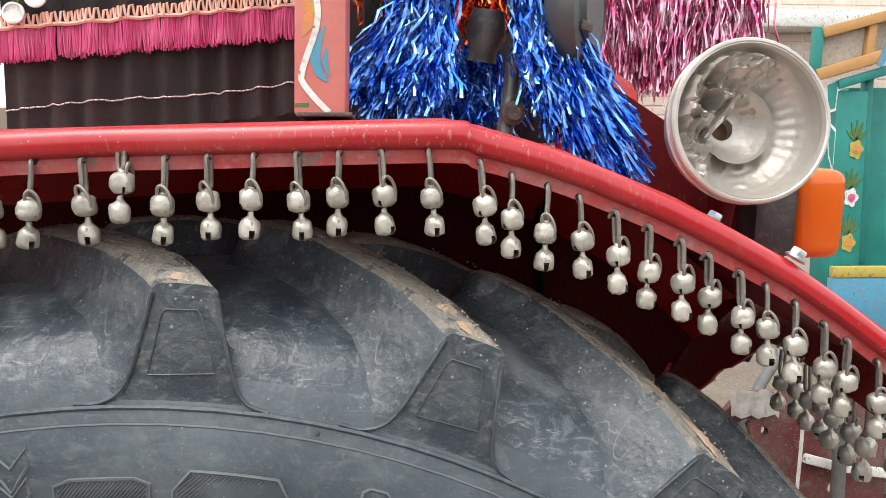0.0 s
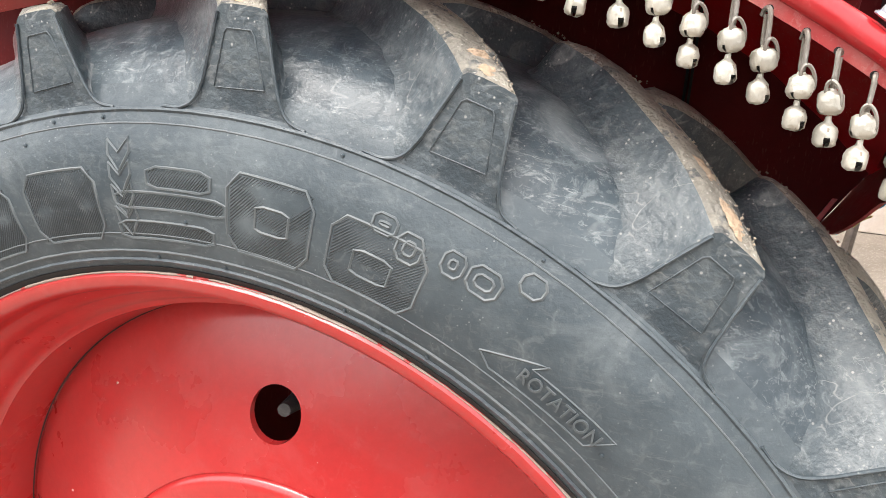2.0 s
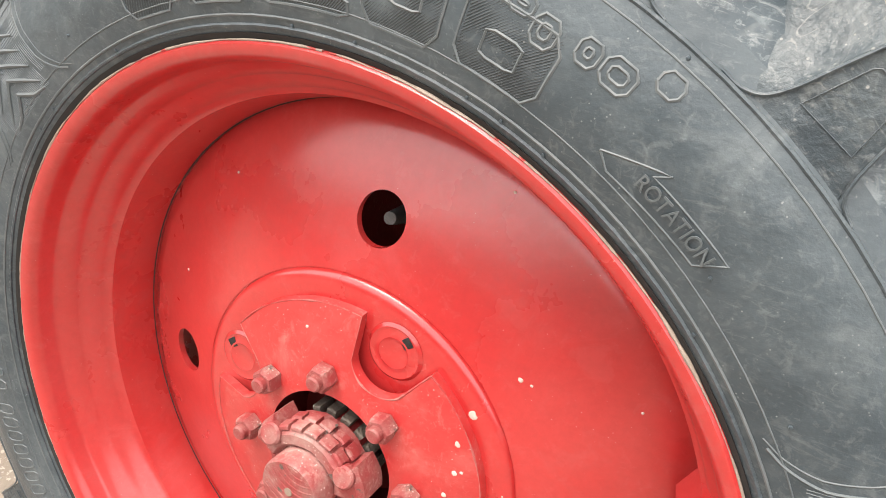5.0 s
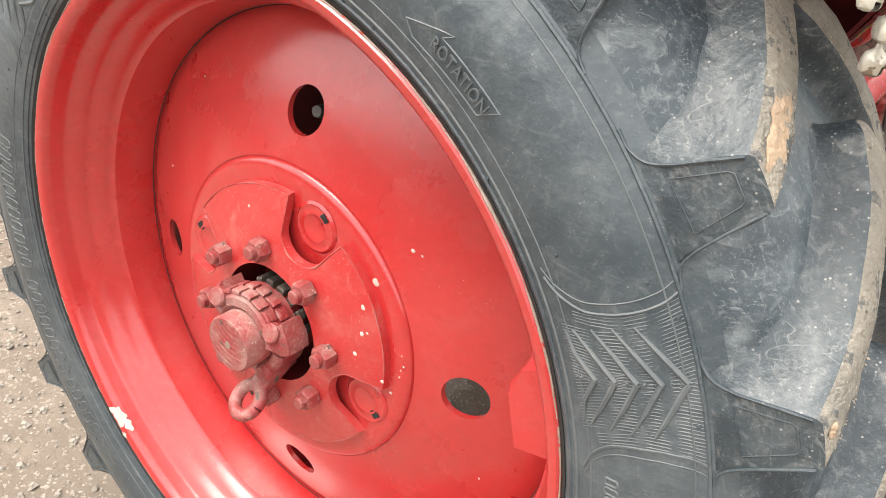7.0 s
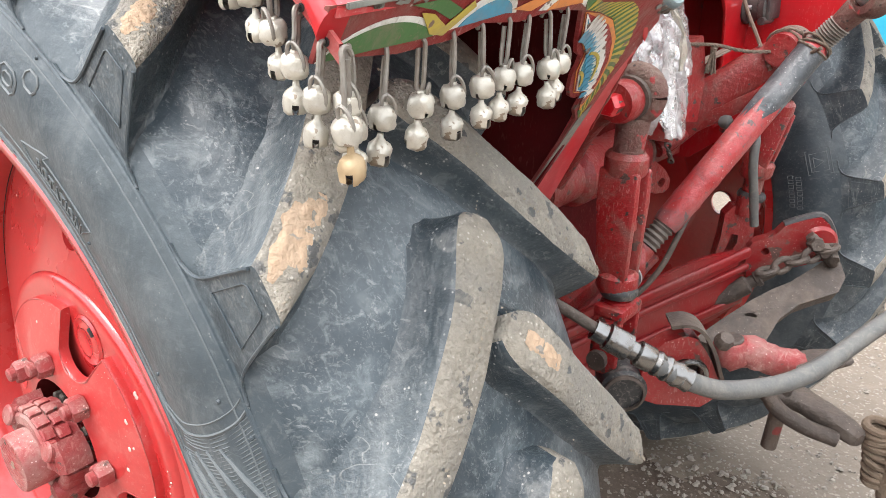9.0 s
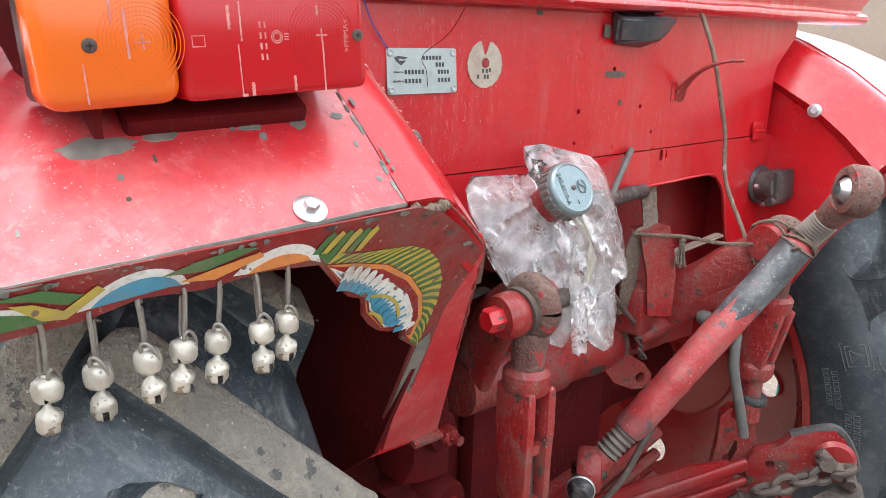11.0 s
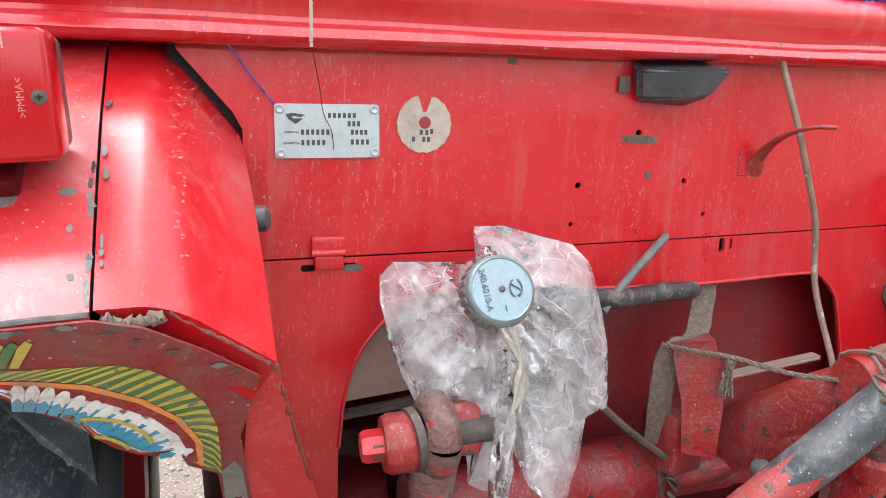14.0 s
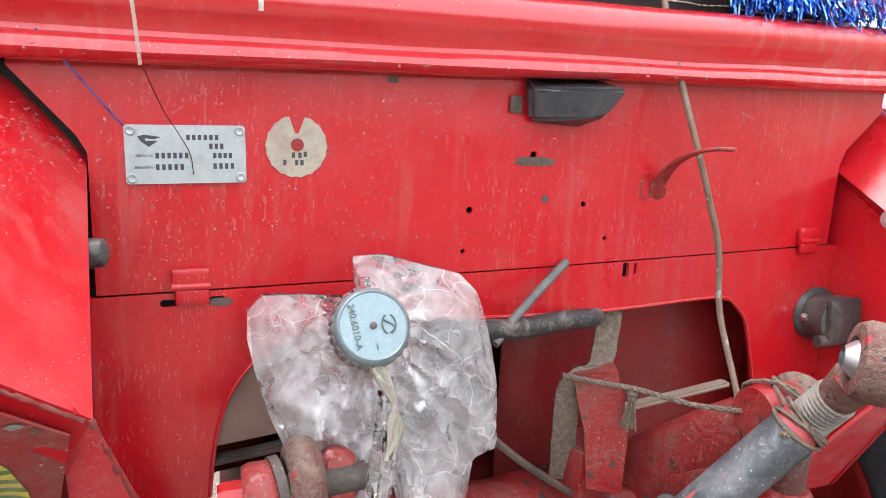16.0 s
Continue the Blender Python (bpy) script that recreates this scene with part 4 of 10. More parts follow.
        if off < 0.045:
            x, z = u0 + (dx - u0) * 0.032 / off, v0 + (dz - v0) * 0.032 / off
            r = math.hypot(x, z)
            v.co = Vector((HX + x, 2 * MID - disc_y(r) if far else disc_y(r), HZ + z))
    for v in [v for v in disc.verts if not v.link_faces]:
        disc.verts.remove(v)
    part("disc_ring", disc, RED_WHEEL, wheel)
    for u0, v0 in hole_at:
        ring = bmesh.new()
        rows = []
        for depth in (0.0, 0.009):
            row = []
            for k in range(32):
                x, z = u0 + 0.032 * math.cos(k * math.pi / 16), v0 + 0.032 * math.sin(k * math.pi / 16)
                y = disc_y(math.hypot(x, z)) + depth
                row.append(ring.verts.new((HX + x, 2 * MID - y if far else y, HZ + z)))
            rows.append(row)
        for k in range(32):
            ring.faces.new((rows[0][k], rows[0][(k + 1) % 32], rows[1][(k + 1) % 32], rows[1][k]))
        part("hole_edge", ring, RED_WHEEL, wheel)
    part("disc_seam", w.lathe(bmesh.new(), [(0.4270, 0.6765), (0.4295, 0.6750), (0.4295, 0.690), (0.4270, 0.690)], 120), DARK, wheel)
    if far:
        centre = [(0.2380, 0.612), (0.225, 0.605), (0.20, 0.60), (0.19, 0.592), (0.08, 0.592), (0.08, 0.62), (0.0, 0.62)]
        part("wheel_centre", w.lathe(bmesh.new(), centre, 64), RED_WHEEL, wheel)
        return wheel
    part("disc_step", w.lathe(bmesh.new(), [(0.2385, 0.6128), (0.2365, 0.6130), (0.2355, 0.6108), (0.2340, 0.6085), (0.2295, 0.6055), (0.2230, 0.6040), (0.2160, 0.6036), (0.200, 0.6034), (0.105, 0.603)], 120), RED_WHEEL, wheel)
    # domed hub plate with the centre opening and round bites at the square holes
    hub = bmesh.new()
    n, rings = 288, 12
    lobes = (18.6, 108.6, 198.6, 288.6)
    grid = []
    for j in range(rings + 1):
        row = []
        for k in range(n):
            a = 360 * k / n
            edge = 0.204
            for la in lobes:
                d = abs((a - la + 180) % 360 - 180)
                if d < 14.0:
                    q = radians(d)
                    edge = 0.174 * math.cos(q) - math.sqrt(max(0.0, 0.045 ** 2 - (0.174 * math.sin(q)) ** 2))
            f = j / rings
            if j <= rings - 3:
                r = 0.091 + (edge - 0.004 - 0.091) * j / (rings - 3)
                y = 0.569 + 0.024 * (r / 0.204) ** 2.2
            else:
                q = (j - rings + 3) / 3
                r = edge - 0.004 + 0.004 * math.sin(q * math.pi / 2)
                y = 0.569 + 0.024 * (r / 0.204) ** 2.2 + 0.013 * (1 - math.cos(q * math.pi / 2)) ** 2
            row.append(hub.verts.new(w.at(r, a, y)))
        grid.append(row)
    for p, q in zip(grid, grid[1:]):
        for k in range(n):
            hub.faces.new((p[k], p[(k + 1) % n], q[(k + 1) % n], q[k]))
    # worn, dust-lined rim of the hub plate, pale to paint its edge highlight too
    worn = [grid[-3][k].co + Vector((0, -0.0004, 0)) for k in range(n)]
    part("hub_plate", hub, HUB_PAINT, wheel, "red painted cast hub plate")
    part("worn_plate_edge", add_tube(bmesh.new(), worn, [max(0.0003, 0.0009 + 0.0012 * noise.noise((k * 0.13, 4, 1)) + 0.0007 * noise.noise((k * 0.9, 2, 6))) for k in range(n)], 5, closed=True), RED_LIP, wheel)
    for la in lobes:
        c0, c1 = w.at(0.178, la, 0.6030), w.at(0.178, la, 0.5)
        bm = bmesh.new()
        add_lathe(bm, [(0.037, 0.0002), (0.033, 0.0030), (0.028, 0.0014), (0.020, 0.0040), (0.014, 0.0015), (0.0, 0.0025)], 32, aim(c0, c1))
        part("hub_recess", bm, RED_WHEEL, wheel)
        part("square_hole", box((0.013, 0.004, 0.013), w.at(0.200, la + 2.2, 0.6015), 0, 30 + la, 0, 0.001), DARK, wheel)
    back = [(0.092, 0.5735), (0.090, 0.60), (0.088, 0.64), (0.0, 0.645)]
    # bore in the darker red that stands for the shade inside it
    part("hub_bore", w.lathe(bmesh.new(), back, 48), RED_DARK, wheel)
    bolt = bmesh.new()
    hexnut(bolt, Matrix(), 0.030, 0.020, 0.0)
    add_lathe(bolt, [(0.0100, 0.018), (0.0100, 0.027), (0.008, 0.029), (0, 0.029)], 14)
    bolt_ob = None
    for k in range(8):
        a = radians(-5.5 + 45 * k)
        p = Vector((HX - 0.004 + 0.121 * math.sin(a), 0.576, HZ - 0.004 + 0.121 * math.cos(a)))
        m = aim(p, p - Vector((0, 1, 0))) @ Matrix.Rotation(k * 1.3, 4, "Z")
        if bolt_ob is None:
            bolt_ob = part("wheel_bolt", bolt, HUB_RED, None)
            ob = bolt_ob
        else:
            ob = new("wheel_bolt", bolt_ob.data)
        ob.matrix_basis = m
        under_at(ob, wheel)
    # sawn axle end and the two-part clamp round it
    AX = (HX - 0.002, HZ - 0.004)

    def on_axle(r, deg, y):
        a = radians(deg)
        return Vector((AX[0] + r * math.sin(a), y, AX[1] + r * math.cos(a)))
    part("axle_end", rod((AX[0], 0.66, AX[1]), (AX[0], 0.502, AX[1]), [(0.042, 0), (0.042, 0.972), (0.0395, 1.0)], 48), HUB_RED, wheel, "dusty red sawn axle end")
    grooves = bmesh.new()
    for k in range(9):
        c = Vector((AX[0] + 0.012, 0.5017, AX[1] + 0.052))
        q = [c + Vector((0.030 * math.sin(b) * (0.55 + 0.28 * k), 0, -0.030 * math.cos(b) * (0.55 + 0.28 * k))) for b in [radians(-50 + 10 * j) for j in range(11)]]
        q = [v for v in q if math.hypot(v.x - AX[0], v.z - AX[1]) < 0.0385]
        if len(q) > 2:
            add_tube(grooves, q, 0.0007, 5)
    tagged(part("saw_marks", grooves, HUB_RED, wheel), kind="stuff")
    part("axle_centre", rod((AX[0], 0.5035, AX[1]), (AX[0], 0.5008, AX[1]), [(0.0055, 0), (0.0055, 1)], 12), TAN_DUST, wheel)

    def arc_block(a0, a1, r0, r1, y0, y1, bev=0.004, n=14):
        """A block bent round the axle."""
        bm = bmesh.new()
        rows = [[bm.verts.new(on_axle(r, a0 + (a1 - a0) * k / n, y)) for r, y in ((r0, y0 + bev), (r0, y1), (r1, y1), (r1, y0 + bev), (r1 - bev, y0), (r0 + bev, y0))] for k in range(n + 1)]
        for p, q in zip(rows, rows[1:]):
            for k in range(6):
                bm.faces.new((p[k], p[(k + 1) % 6], q[(k + 1) % 6], q[k]))
        bm.faces.new(rows[0])
        bm.faces.new(rows[-1])
        for v in bm.verts:
            v.co += Vector((0.0012, 0.0012, 0.0012)) * noise.noise(v.co * 70)
        return bm
    part("clamp_ring", arc_block(100, 270, 0.043, 0.064, 0.540, 0.585, 0.005, 24), HUB_RED, wheel, "dusty red lower half of hub clamp")
    part("clamp_saddle", arc_block(-72, 82, 0.0425, 0.066, 0.527, 0.575, 0.006, 24), HUB_RED, wheel, "dusty red ribbed upper half of hub clamp")
    for a0, a1 in ((-74, -44), (52, 84)):
        part("clamp_ear", arc_block(a0, a1, 0.050, 0.084, 0.530, 0.572, 0.007, 8), HUB_RED, wheel)
    for row, (y0, y1) in enumerate(((0.529, 0.545), (0.548, 0.563))):
        for k in range(5):
            a = -38 + 17.5 * k + 4 * row
            part("clamp_cell", arc_block(a, a + 13.5, 0.064, 0.0715, y0, y1, 0.002, 3), HUB_RED, wheel)
    for k in range(6):
        a = -28 + 19 * k
        part("worm_tooth", arc_block(a, a + 11, 0.056, 0.070, 0.578, 0.606, 0.002, 2), IRON, wheel)
    part("worm_core", arc_block(-60, 110, 0.043, 0.058, 0.570, 0.612, 0.002, 16), MUDDY, wheel)
    for a, y in ((-49, 0.529), (58, 0.533)):
        c = on_axle(0.066, a, y)
        nb = bmesh.new()
        add_lathe(nb, [(0.0145, -0.003), (0.0145, 0.006), (0.012, 0.0085), (0, 0.009)], 18, aim(c, c + Vector((0.0, -1, 0.35))))
        part("clamp_bolt", nb, HUB_RED, wheel)
    for a in (150, 205):
        c = on_axle(0.060, a, 0.545)
        part("clamp_boss", rod(c + Vector((0, 0.03, 0)), c + Vector((0, -0.012, 0)), [(0.015, 0), (0.015, 0.85), (0.011, 1)], 16), HUB_RED, wheel)
    # pale drips and chips of the paint
    for r, a, size in ((0.2126, 50.9, 0.0062), (0.1873, 58.1, 0.0042), (0.174, 69.5, 0.0036), (0.1829, 69.2, 0.0022), (0.1593, 80.2, 0.0036), (0.2, 90.0, 0.0030), (0.2092, 96.0, 0.0026), (0.2766, 46.9, 0.0034), (0.2843, 49.1, 0.0020),
                       (0.1708, -19.5, 0.0022), (0.226, 82, 0.0016), (0.221, 84, 0.0013), (0.224, 78, 0.0012), (0.219, 87, 0.0015), (0.35, 140, 0.002), (0.335, -70, 0.0022), (0.37, -40, 0.002), (0.40, 20, 0.002), (0.38, 60, 0.0018), (0.36, 110, 0.002)):
        base = disc_y(r) if r > 0.2376 else 0.6036 if r > 0.204 else 0.569 + 0.024 * (r / 0.204) ** 2.2
        dab = bmesh.new()
        add_lathe(dab, [(size, 0), (size * 0.9, 0.0006), (size * 0.5, 0.0011), (0, 0.0012)], 9, aim(w.at(r, a, base + 0.0003), w.at(r, a, base - 1)))
        for v in dab.verts:
            v.co += Vector((1, 0, 1)) * size * 0.35 * noise.noise(v.co * 260)
        part("paint_fleck", dab, FLECK, wheel)
    eye = bmesh.new()
    c = Vector((HX + 0.020, 0.545, HZ - 0.078))
    t1 = aim(c, c + Vector((-0.10, -0.80, -0.75)))
    add_tube(eye, [t1 @ Vector((0.0215 * math.cos(a), 0, 0.0235 * math.sin(a) + 0.034)) for a in [2 * math.pi * k / 24 for k in range(24)]], 0.0098, 10, closed=True)
    add_tube(eye, [c + Vector((0.004, 0.045, 0.026)), t1 @ Vector((0, 0, 0.010))], 0.0165, 14)
    part("eye_bolt", eye, HUB_RED, wheel, "red eye bolt with worn metal tip")
    # valve seen through the top hole, and the rim lug welded inside the rim
    part("tyre_valve", tube([(HX - 0.01, 0.70, HZ + 0.29), (HX - 0.004, 0.655, HZ + 0.30)], [0.012, 0.008], 10), BLACK_PLASTIC, wheel)
    lug = bmesh.new()
    plan = ((0.428, 70.2), (0.456, 66.4), (0.484, 66.0), (0.484, 79.4), (0.431, 79.8))
    rows = [[lug.verts.new(w.at(r - 0.02 * (y > 0.6), a, y)) for r, a in plan] for y in (0.540, 0.550, 0.640)]
    for v, (r, a) in zip(rows[0], plan):
        v.co = w.at(r + 0.006 if r < 0.45 else r, a + (0.5 if a < 72 else -0.5), 0.535)
    for p, q in zip(rows, rows[1:]):
        for k in range(5):
            lug.faces.new((p[k], p[(k + 1) % 5], q[(k + 1) % 5], q[k]))
    lug.faces.new(rows[0])
    part("rim_lug", lug, RED_WHEEL, wheel, "red welded rim lug", smooth=False)
    for cr, ca, big in ((0.489, 223.0, 0.017), (0.4835, 220.6, 0.011), (0.495, 225.0, 0.009), (0.499, 219.2, 0.007)):
        chip = sheet([(p[0] * (1 + 0.35 * math.sin(7 * i + ca)), p[1] * (1 + 0.3 * math.cos(5 * i + ca))) for i, p in enumerate(circle(0, 0, big, 18, big * 0.55))], 0.0012,
                     lambda u, v, d: w.at(cr + v, ca + math.degrees(u / 0.49), (0.5095 + max(0.0, 0.4965 - cr - v) * 0.72) - 0.0008 - d * 0.5))
        part("bare_chip", chip, FLECK, wheel)
    return wheel


def under_empty(ob, parent):
    """Parents an Empty that already has its place in the world."""
    for k in list(ob.keys()):
        if not k.startswith("_"):
            del ob[k]
    m = Matrix(ob.matrix_basis)
    ob.parent = parent
    ob.matrix_parent_inverse = parent.matrix_basis.inverted()
    ob.matrix_basis = m
    return ob


def world_of(ob):
    m = Matrix(ob.matrix_basis)
    m = ob.matrix_parent_inverse @ m if ob.parent else m
    return world_of(ob.parent) @ m if ob.parent else m


def under_at(ob, parent):
    """Parents ob, keeping its place in the world."""
    ob.parent = parent
    ob.matrix_parent_inverse = world_of(parent).inverted()
    return ob


def under(ob, parent):
    return under_at(ob, parent)


left_wheel = build_wheel(False)
right_wheel = build_wheel(True)


# ---- writing and figures moulded into the sidewall ----
W = Wheel(False)


def on_wall(r, deg, lift=0.0):
    return W.at(r, deg, wall_y(r) - lift)


def outline(points, size=0.0014, closed=True):
    """A moulded line through (radius, degrees) points on the sidewall."""
    bm = bmesh.new()
    pts = points + points[:1] if closed else points
    fine = []
    for (r0, a0), (r1, a1) in zip(pts, pts[1:]):
        k = max(1, int((abs(a1 - a0) * 0.0105 + abs(r1 - r0)) / 0.012))
        fine += [(r0 + (r1 - r0) * i / k, a0 + (a1 - a0) * i / k) for i in range(k)]
    fine.append(pts[-1])
    return add_tube(bm, [on_wall(r, a) for r, a in fine], size, 5)


def hatch(corner, size=0.0006, gap=0.0027):
    """Fine slanting moulded ribs that fill a band between two radii and two angles."""
    (r0, a0), (r1, a1) = corner
    bm = bmesh.new()
    step = math.degrees(gap / r0)
    lean = math.degrees((r1 - r0) / r0) * 0.9
    a = a0 - lean + step
    while a < a1:
        f0, f1 = max(0.0, (a0 - a) / lean), min(1.0, (a1 - a) / lean)
        if f1 - f0 > 0.06:
            add_tube(bm, [on_wall(r0 + (r1 - r0) * f, a + lean * f) for f in (f0, (f0 + f1) / 2, f1)], size, 4, caps=False)
        a += step
    return bm


# ---- fenders ----
EDGE = [(-0.95, 1.52), (-0.62, 1.585), (-0.274, 1.608), (-0.122, 1.613), (0.030, 1.617), (0.055, 1.612), (0.117, 1.594), (0.200, 1.560), (0.287, 1.514), (0.359, 1.464), (0.432, 1.404)]


def edge_z(x):
    for (x0, z0), (x1, z1) in zip(EDGE, EDGE[1:]):
        if x0 <= x <= x1:
            return z0 + (z1 - z0) * (x - x0) / (x1 - x0)
    return EDGE[-1][1] if x > 0 else EDGE[0][1]


SKIRT_K, SKIRT_X, SKIRT_Z = 0.62, 0.437, 1.412


def skirt_at(y, z, d=0.0):
    """A point on the slanted rear skirt, d metres proud of it."""
    return Vector((SKIRT_X - SKIRT_K * (SKIRT_Z - z) + d, y, z))


def build_fender(far):
    def P(x, y, z):
        return Vector((x, 2 * MID - y if far else y, z))
    fender = thing("fender", P(-0.2, 0.75, 1.55), "", "")
    under_empty(fender, tractor)
    # top plate, crowned up a little towards the tractor
    bm = bmesh.new()
    ys = [0.5285, 0.545, 0.62, 0.70, 0.78, 0.86, 0.8805]
    top, low = [], []
    for x, z in EDGE:
        top.append([bm.verts.new(P(x, y, z + 0.072 * (y - 0.525))) for y in ys])
        low.append([bm.verts.new(P(x - 0.002, y, z + 0.072 * (y - 0.525) - 0.007)) for y in ys])
    for g in (top, low):
        for a, b in zip(g, g[1:]):
            for k in range(len(ys) - 1):
                bm.faces.new((a[k], a[k + 1], b[k + 1], b[k]))
    for a, b in ((top[-1], low[-1]), (top[0], low[0])):
        for k in range(len(ys) - 1):
            bm.faces.new((a[k], a[k + 1], b[k + 1], b[k]))
    for k in (0, len(ys) - 1):
        for i in range(len(EDGE) - 1):
            bm.faces.new((top[i][k], top[i + 1][k], low[i + 1][k], low[i][k]))
    part("top_plate", bm, RED_TOP, fender, "glossy red sheet metal with worn patches")
    # rolled edge and the lip that carries the bells
    line = smooth_line([P(x, 0.5290, z - 0.0110) for x, z in EDGE], 4)
    section = [(0.012, 0.0104), (0.001, 0.0102), (-0.004, 0.0088), (-0.0072, 0.0050), (-0.0082, 0.0), (-0.0078, -0.0055), (-0.0050, -0.0090), (-0.0012, -0.0105), (0.012, -0.0105)]
    bm = bmesh.new()
    rows = []
    for i, p in enumerate(line):
        w = 0.0009 * noise.noise((i * 0.9, 5, 2))
        slope = SKIRT_K if i == len(line) - 1 else 0.0
        rows.append([bm.verts.new(p + Vector((slope * (h - 0.0104), -(d + w) if far else d + w, h + w * 0.6))) for d, h in section])
    for a, b in zip(rows, rows[1:]):
        for k in range(len(section)):
            bm.faces.new((a[k], a[(k + 1) % len(section)], b[(k + 1) % len(section)], b[k]))
    bm.faces.new(rows[-1])
    bmesh.ops.recalc_face_normals(bm, faces=bm.faces)
    part("rolled_edge", bm, RED_EDGE, fender)
    bm = bmesh.new()
    rows = [[bm.verts.new(p + Vector((0, d, h))) for d, h in ((0.0, -0.009), (0.0, -0.0205), (0.003, -0.0205), (0.003, -0.009))] for p in line]
    if far:
        rows = [[bm.verts.new(p + Vector((0, -d, h))) for d, h in ((0.0, -0.009), (0.0, -0.0205), (0.003, -0.0205), (0.003, -0.009))] for p in line]
    for a, b in zip(rows, rows[1:]):
        for k in range(4):
            bm.faces.new((a[k], a[(k + 1) % 4], b[(k + 1) % 4], b[k]))
    part("drilled_lip", bm, RED_LIP, fender)
    # inner shoulder: narrow strip, chamfer and inner wall
    bm = bmesh.new()
    xs = [-0.95, -0.62, -0.274, 0.030, 0.117, 0.19, 0.287, 0.359, 0.430]
    rows = []
    for x in xs:
        z = edge_z(x)
        f = max(0.0, (x - 0.19) / 0.24)
        crest = [Vector(q) for q in ((x, 0.8825, z + 0.024), (x + 0.002, 0.930 - 0.004 * f, z + 0.026), (x - 0.030 * f, 0.992 + 0.006 * f, z - 0.046 + 0.014 * f))]
        c0, c1 = crest[0].lerp(crest[1], 0.55), crest[1].lerp(crest[2], 0.30)
        bend = [c0.lerp(crest[1], k / 6).lerp(crest[1].lerp(c1, k / 6), k / 6) for k in range(7)]
        rows.append([bm.verts.new(P(*q)) for q in [crest[0]] + bend + [crest[2], (x - 0.030 * f, 0.980, z - 0.060), (x - 0.03 * f, 0.900, z + 0.014)]])
    for a, b in zip(rows, rows[1:]):
        for k in range(11):
            bm.faces.new((a[k], a[(k + 1) % 11], b[(k + 1) % 11], b[k]))
    bm.faces.new(rows[0])
    bm.faces.new(rows[-1][::-1])
    part("inner_shoulder", bm, RED, fender, "glossy red chamfered sheet metal")
    # near-black strip under the seam paints in the shade of the gap
    bm = bmesh.new()
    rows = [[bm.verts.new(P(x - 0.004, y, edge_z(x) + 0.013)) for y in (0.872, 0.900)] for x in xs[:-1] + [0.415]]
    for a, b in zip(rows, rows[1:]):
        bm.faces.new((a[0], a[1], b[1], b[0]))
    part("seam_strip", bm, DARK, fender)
    def wall(u, v, d):
        return P(u, 0.972 + d, v)
    prof = [(-0.95, 0.62), (-0.95, 1.47)] + [(x, edge_z(x) - 0.045) for x in (-0.62, -0.274, 0.03, 0.117, 0.2, 0.287, 0.34, 0.395)] + [(0.404, 1.368), (0.380, 1.330), (0.361, 1.298), (0.25, 1.09), (0.12, 0.98), (-0.2, 0.92), (-0.40, 0.70)]
    # near wall's red darkened for the fender's shade; far wall keeps plain red
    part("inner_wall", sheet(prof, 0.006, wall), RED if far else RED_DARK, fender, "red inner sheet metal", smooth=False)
    # rear skirt with a scalloped lower edge
    scallop = [(0.523, 1.404), (0.882, 1.428), (0.911, 1.420), (0.948, 1.397), (0.985, 1.368), (0.974, 1.304), (1.000, 1.127), (0.973, 1.135), (0.958, 1.259), (0.935, 1.275), (0.929, 1.293),
               (0.914, 1.291), (0.900, 1.296), (0.886, 1.306), (0.872, 1.322), (0.868, 1.334), (0.863, 1.342), (0.849, 1.347), (0.834, 1.360), (0.808, 1.387), (0.760, 1.390), (0.72, 1.383),
               (0.676, 1.385), (0.645, 1.375), (0.597, 1.370), (0.557, 1.372), (0.527, 1.371)]
    def sk(u, v, d):
        q = skirt_at(u, v, -d)
        return P(*q)
    part("rear_skirt", sheet(scallop, 0.004, sk), MUDDY, fender, "scalloped skirt with hand-painted peacock feathers", smooth=False)
    # rear flange of the inner wall
    bm = bmesh.new()
    pts = [P(0.405, 0.988, 1.385), P(0.398, 0.999, 1.366), P(0.228, 1.084, 1.072), P(0.250, 0.985, 1.090), P(0.355, 0.965, 1.295)]
    back = [p + Vector((-0.006, 0, 0.0)) for p in pts]
    a, b = [bm.verts.new(p) for p in pts], [bm.verts.new(p) for p in back]
    bm.faces.new(a)
    bm.faces.new(b[::-1])
    for k in range(5):
        bm.faces.new((a[k], a[(k + 1) % 5], b[(k + 1) % 5], b[k]))
    part("wall_flange", bm, RED_TOP, fender, smooth=False)
    part("flange_foot", box((0.03, 0.045, 0.010), P(0.228, 1.062, 1.077), 0, 20, 0), RED_DUSTY, fender)
    return fender


fender = build_fender(False)
build_fender(True)


# dried mud caked along the rear border of the shoulder
def mud_bead(pts, r, seed, material=MUDDY):
    line = smooth_line(pts, 10)
    rr = [r * (0.75 + 1.1 * max(0.0, noise.noise((i * 0.43, seed, 1))) + 0.4 * noise.noise((i * 1.7, seed, 5))) for i in range(len(line))]
    line = [p + Vector((0.0, 0.0012 * noise.noise((i * 0.8, seed, 9)), 0.0018 * noise.noise((i * 0.6, seed, 3)))) for i, p in enumerate(line)]
    bm = tube(line, rr, 8)
    for v in bm.verts:
        v.co += Vector((0.0006, 0.0006, 0.0008)) * noise.noise(v.co * 330)
    part("mud_crust", bm, material, fender, "crust of dried brown mud")


mud_bead([(0.432, 0.886, 1.424), (0.433, 0.897, 1.421), (0.433, 0.910, 1.4215), (0.431, 0.924, 1.424)], 0.0050, 4, MUD)
mud_bead([(0.428, 0.926, 1.425), (0.415, 0.962, 1.398), (0.401, 0.992, 1.374)], 0.0022, 2)
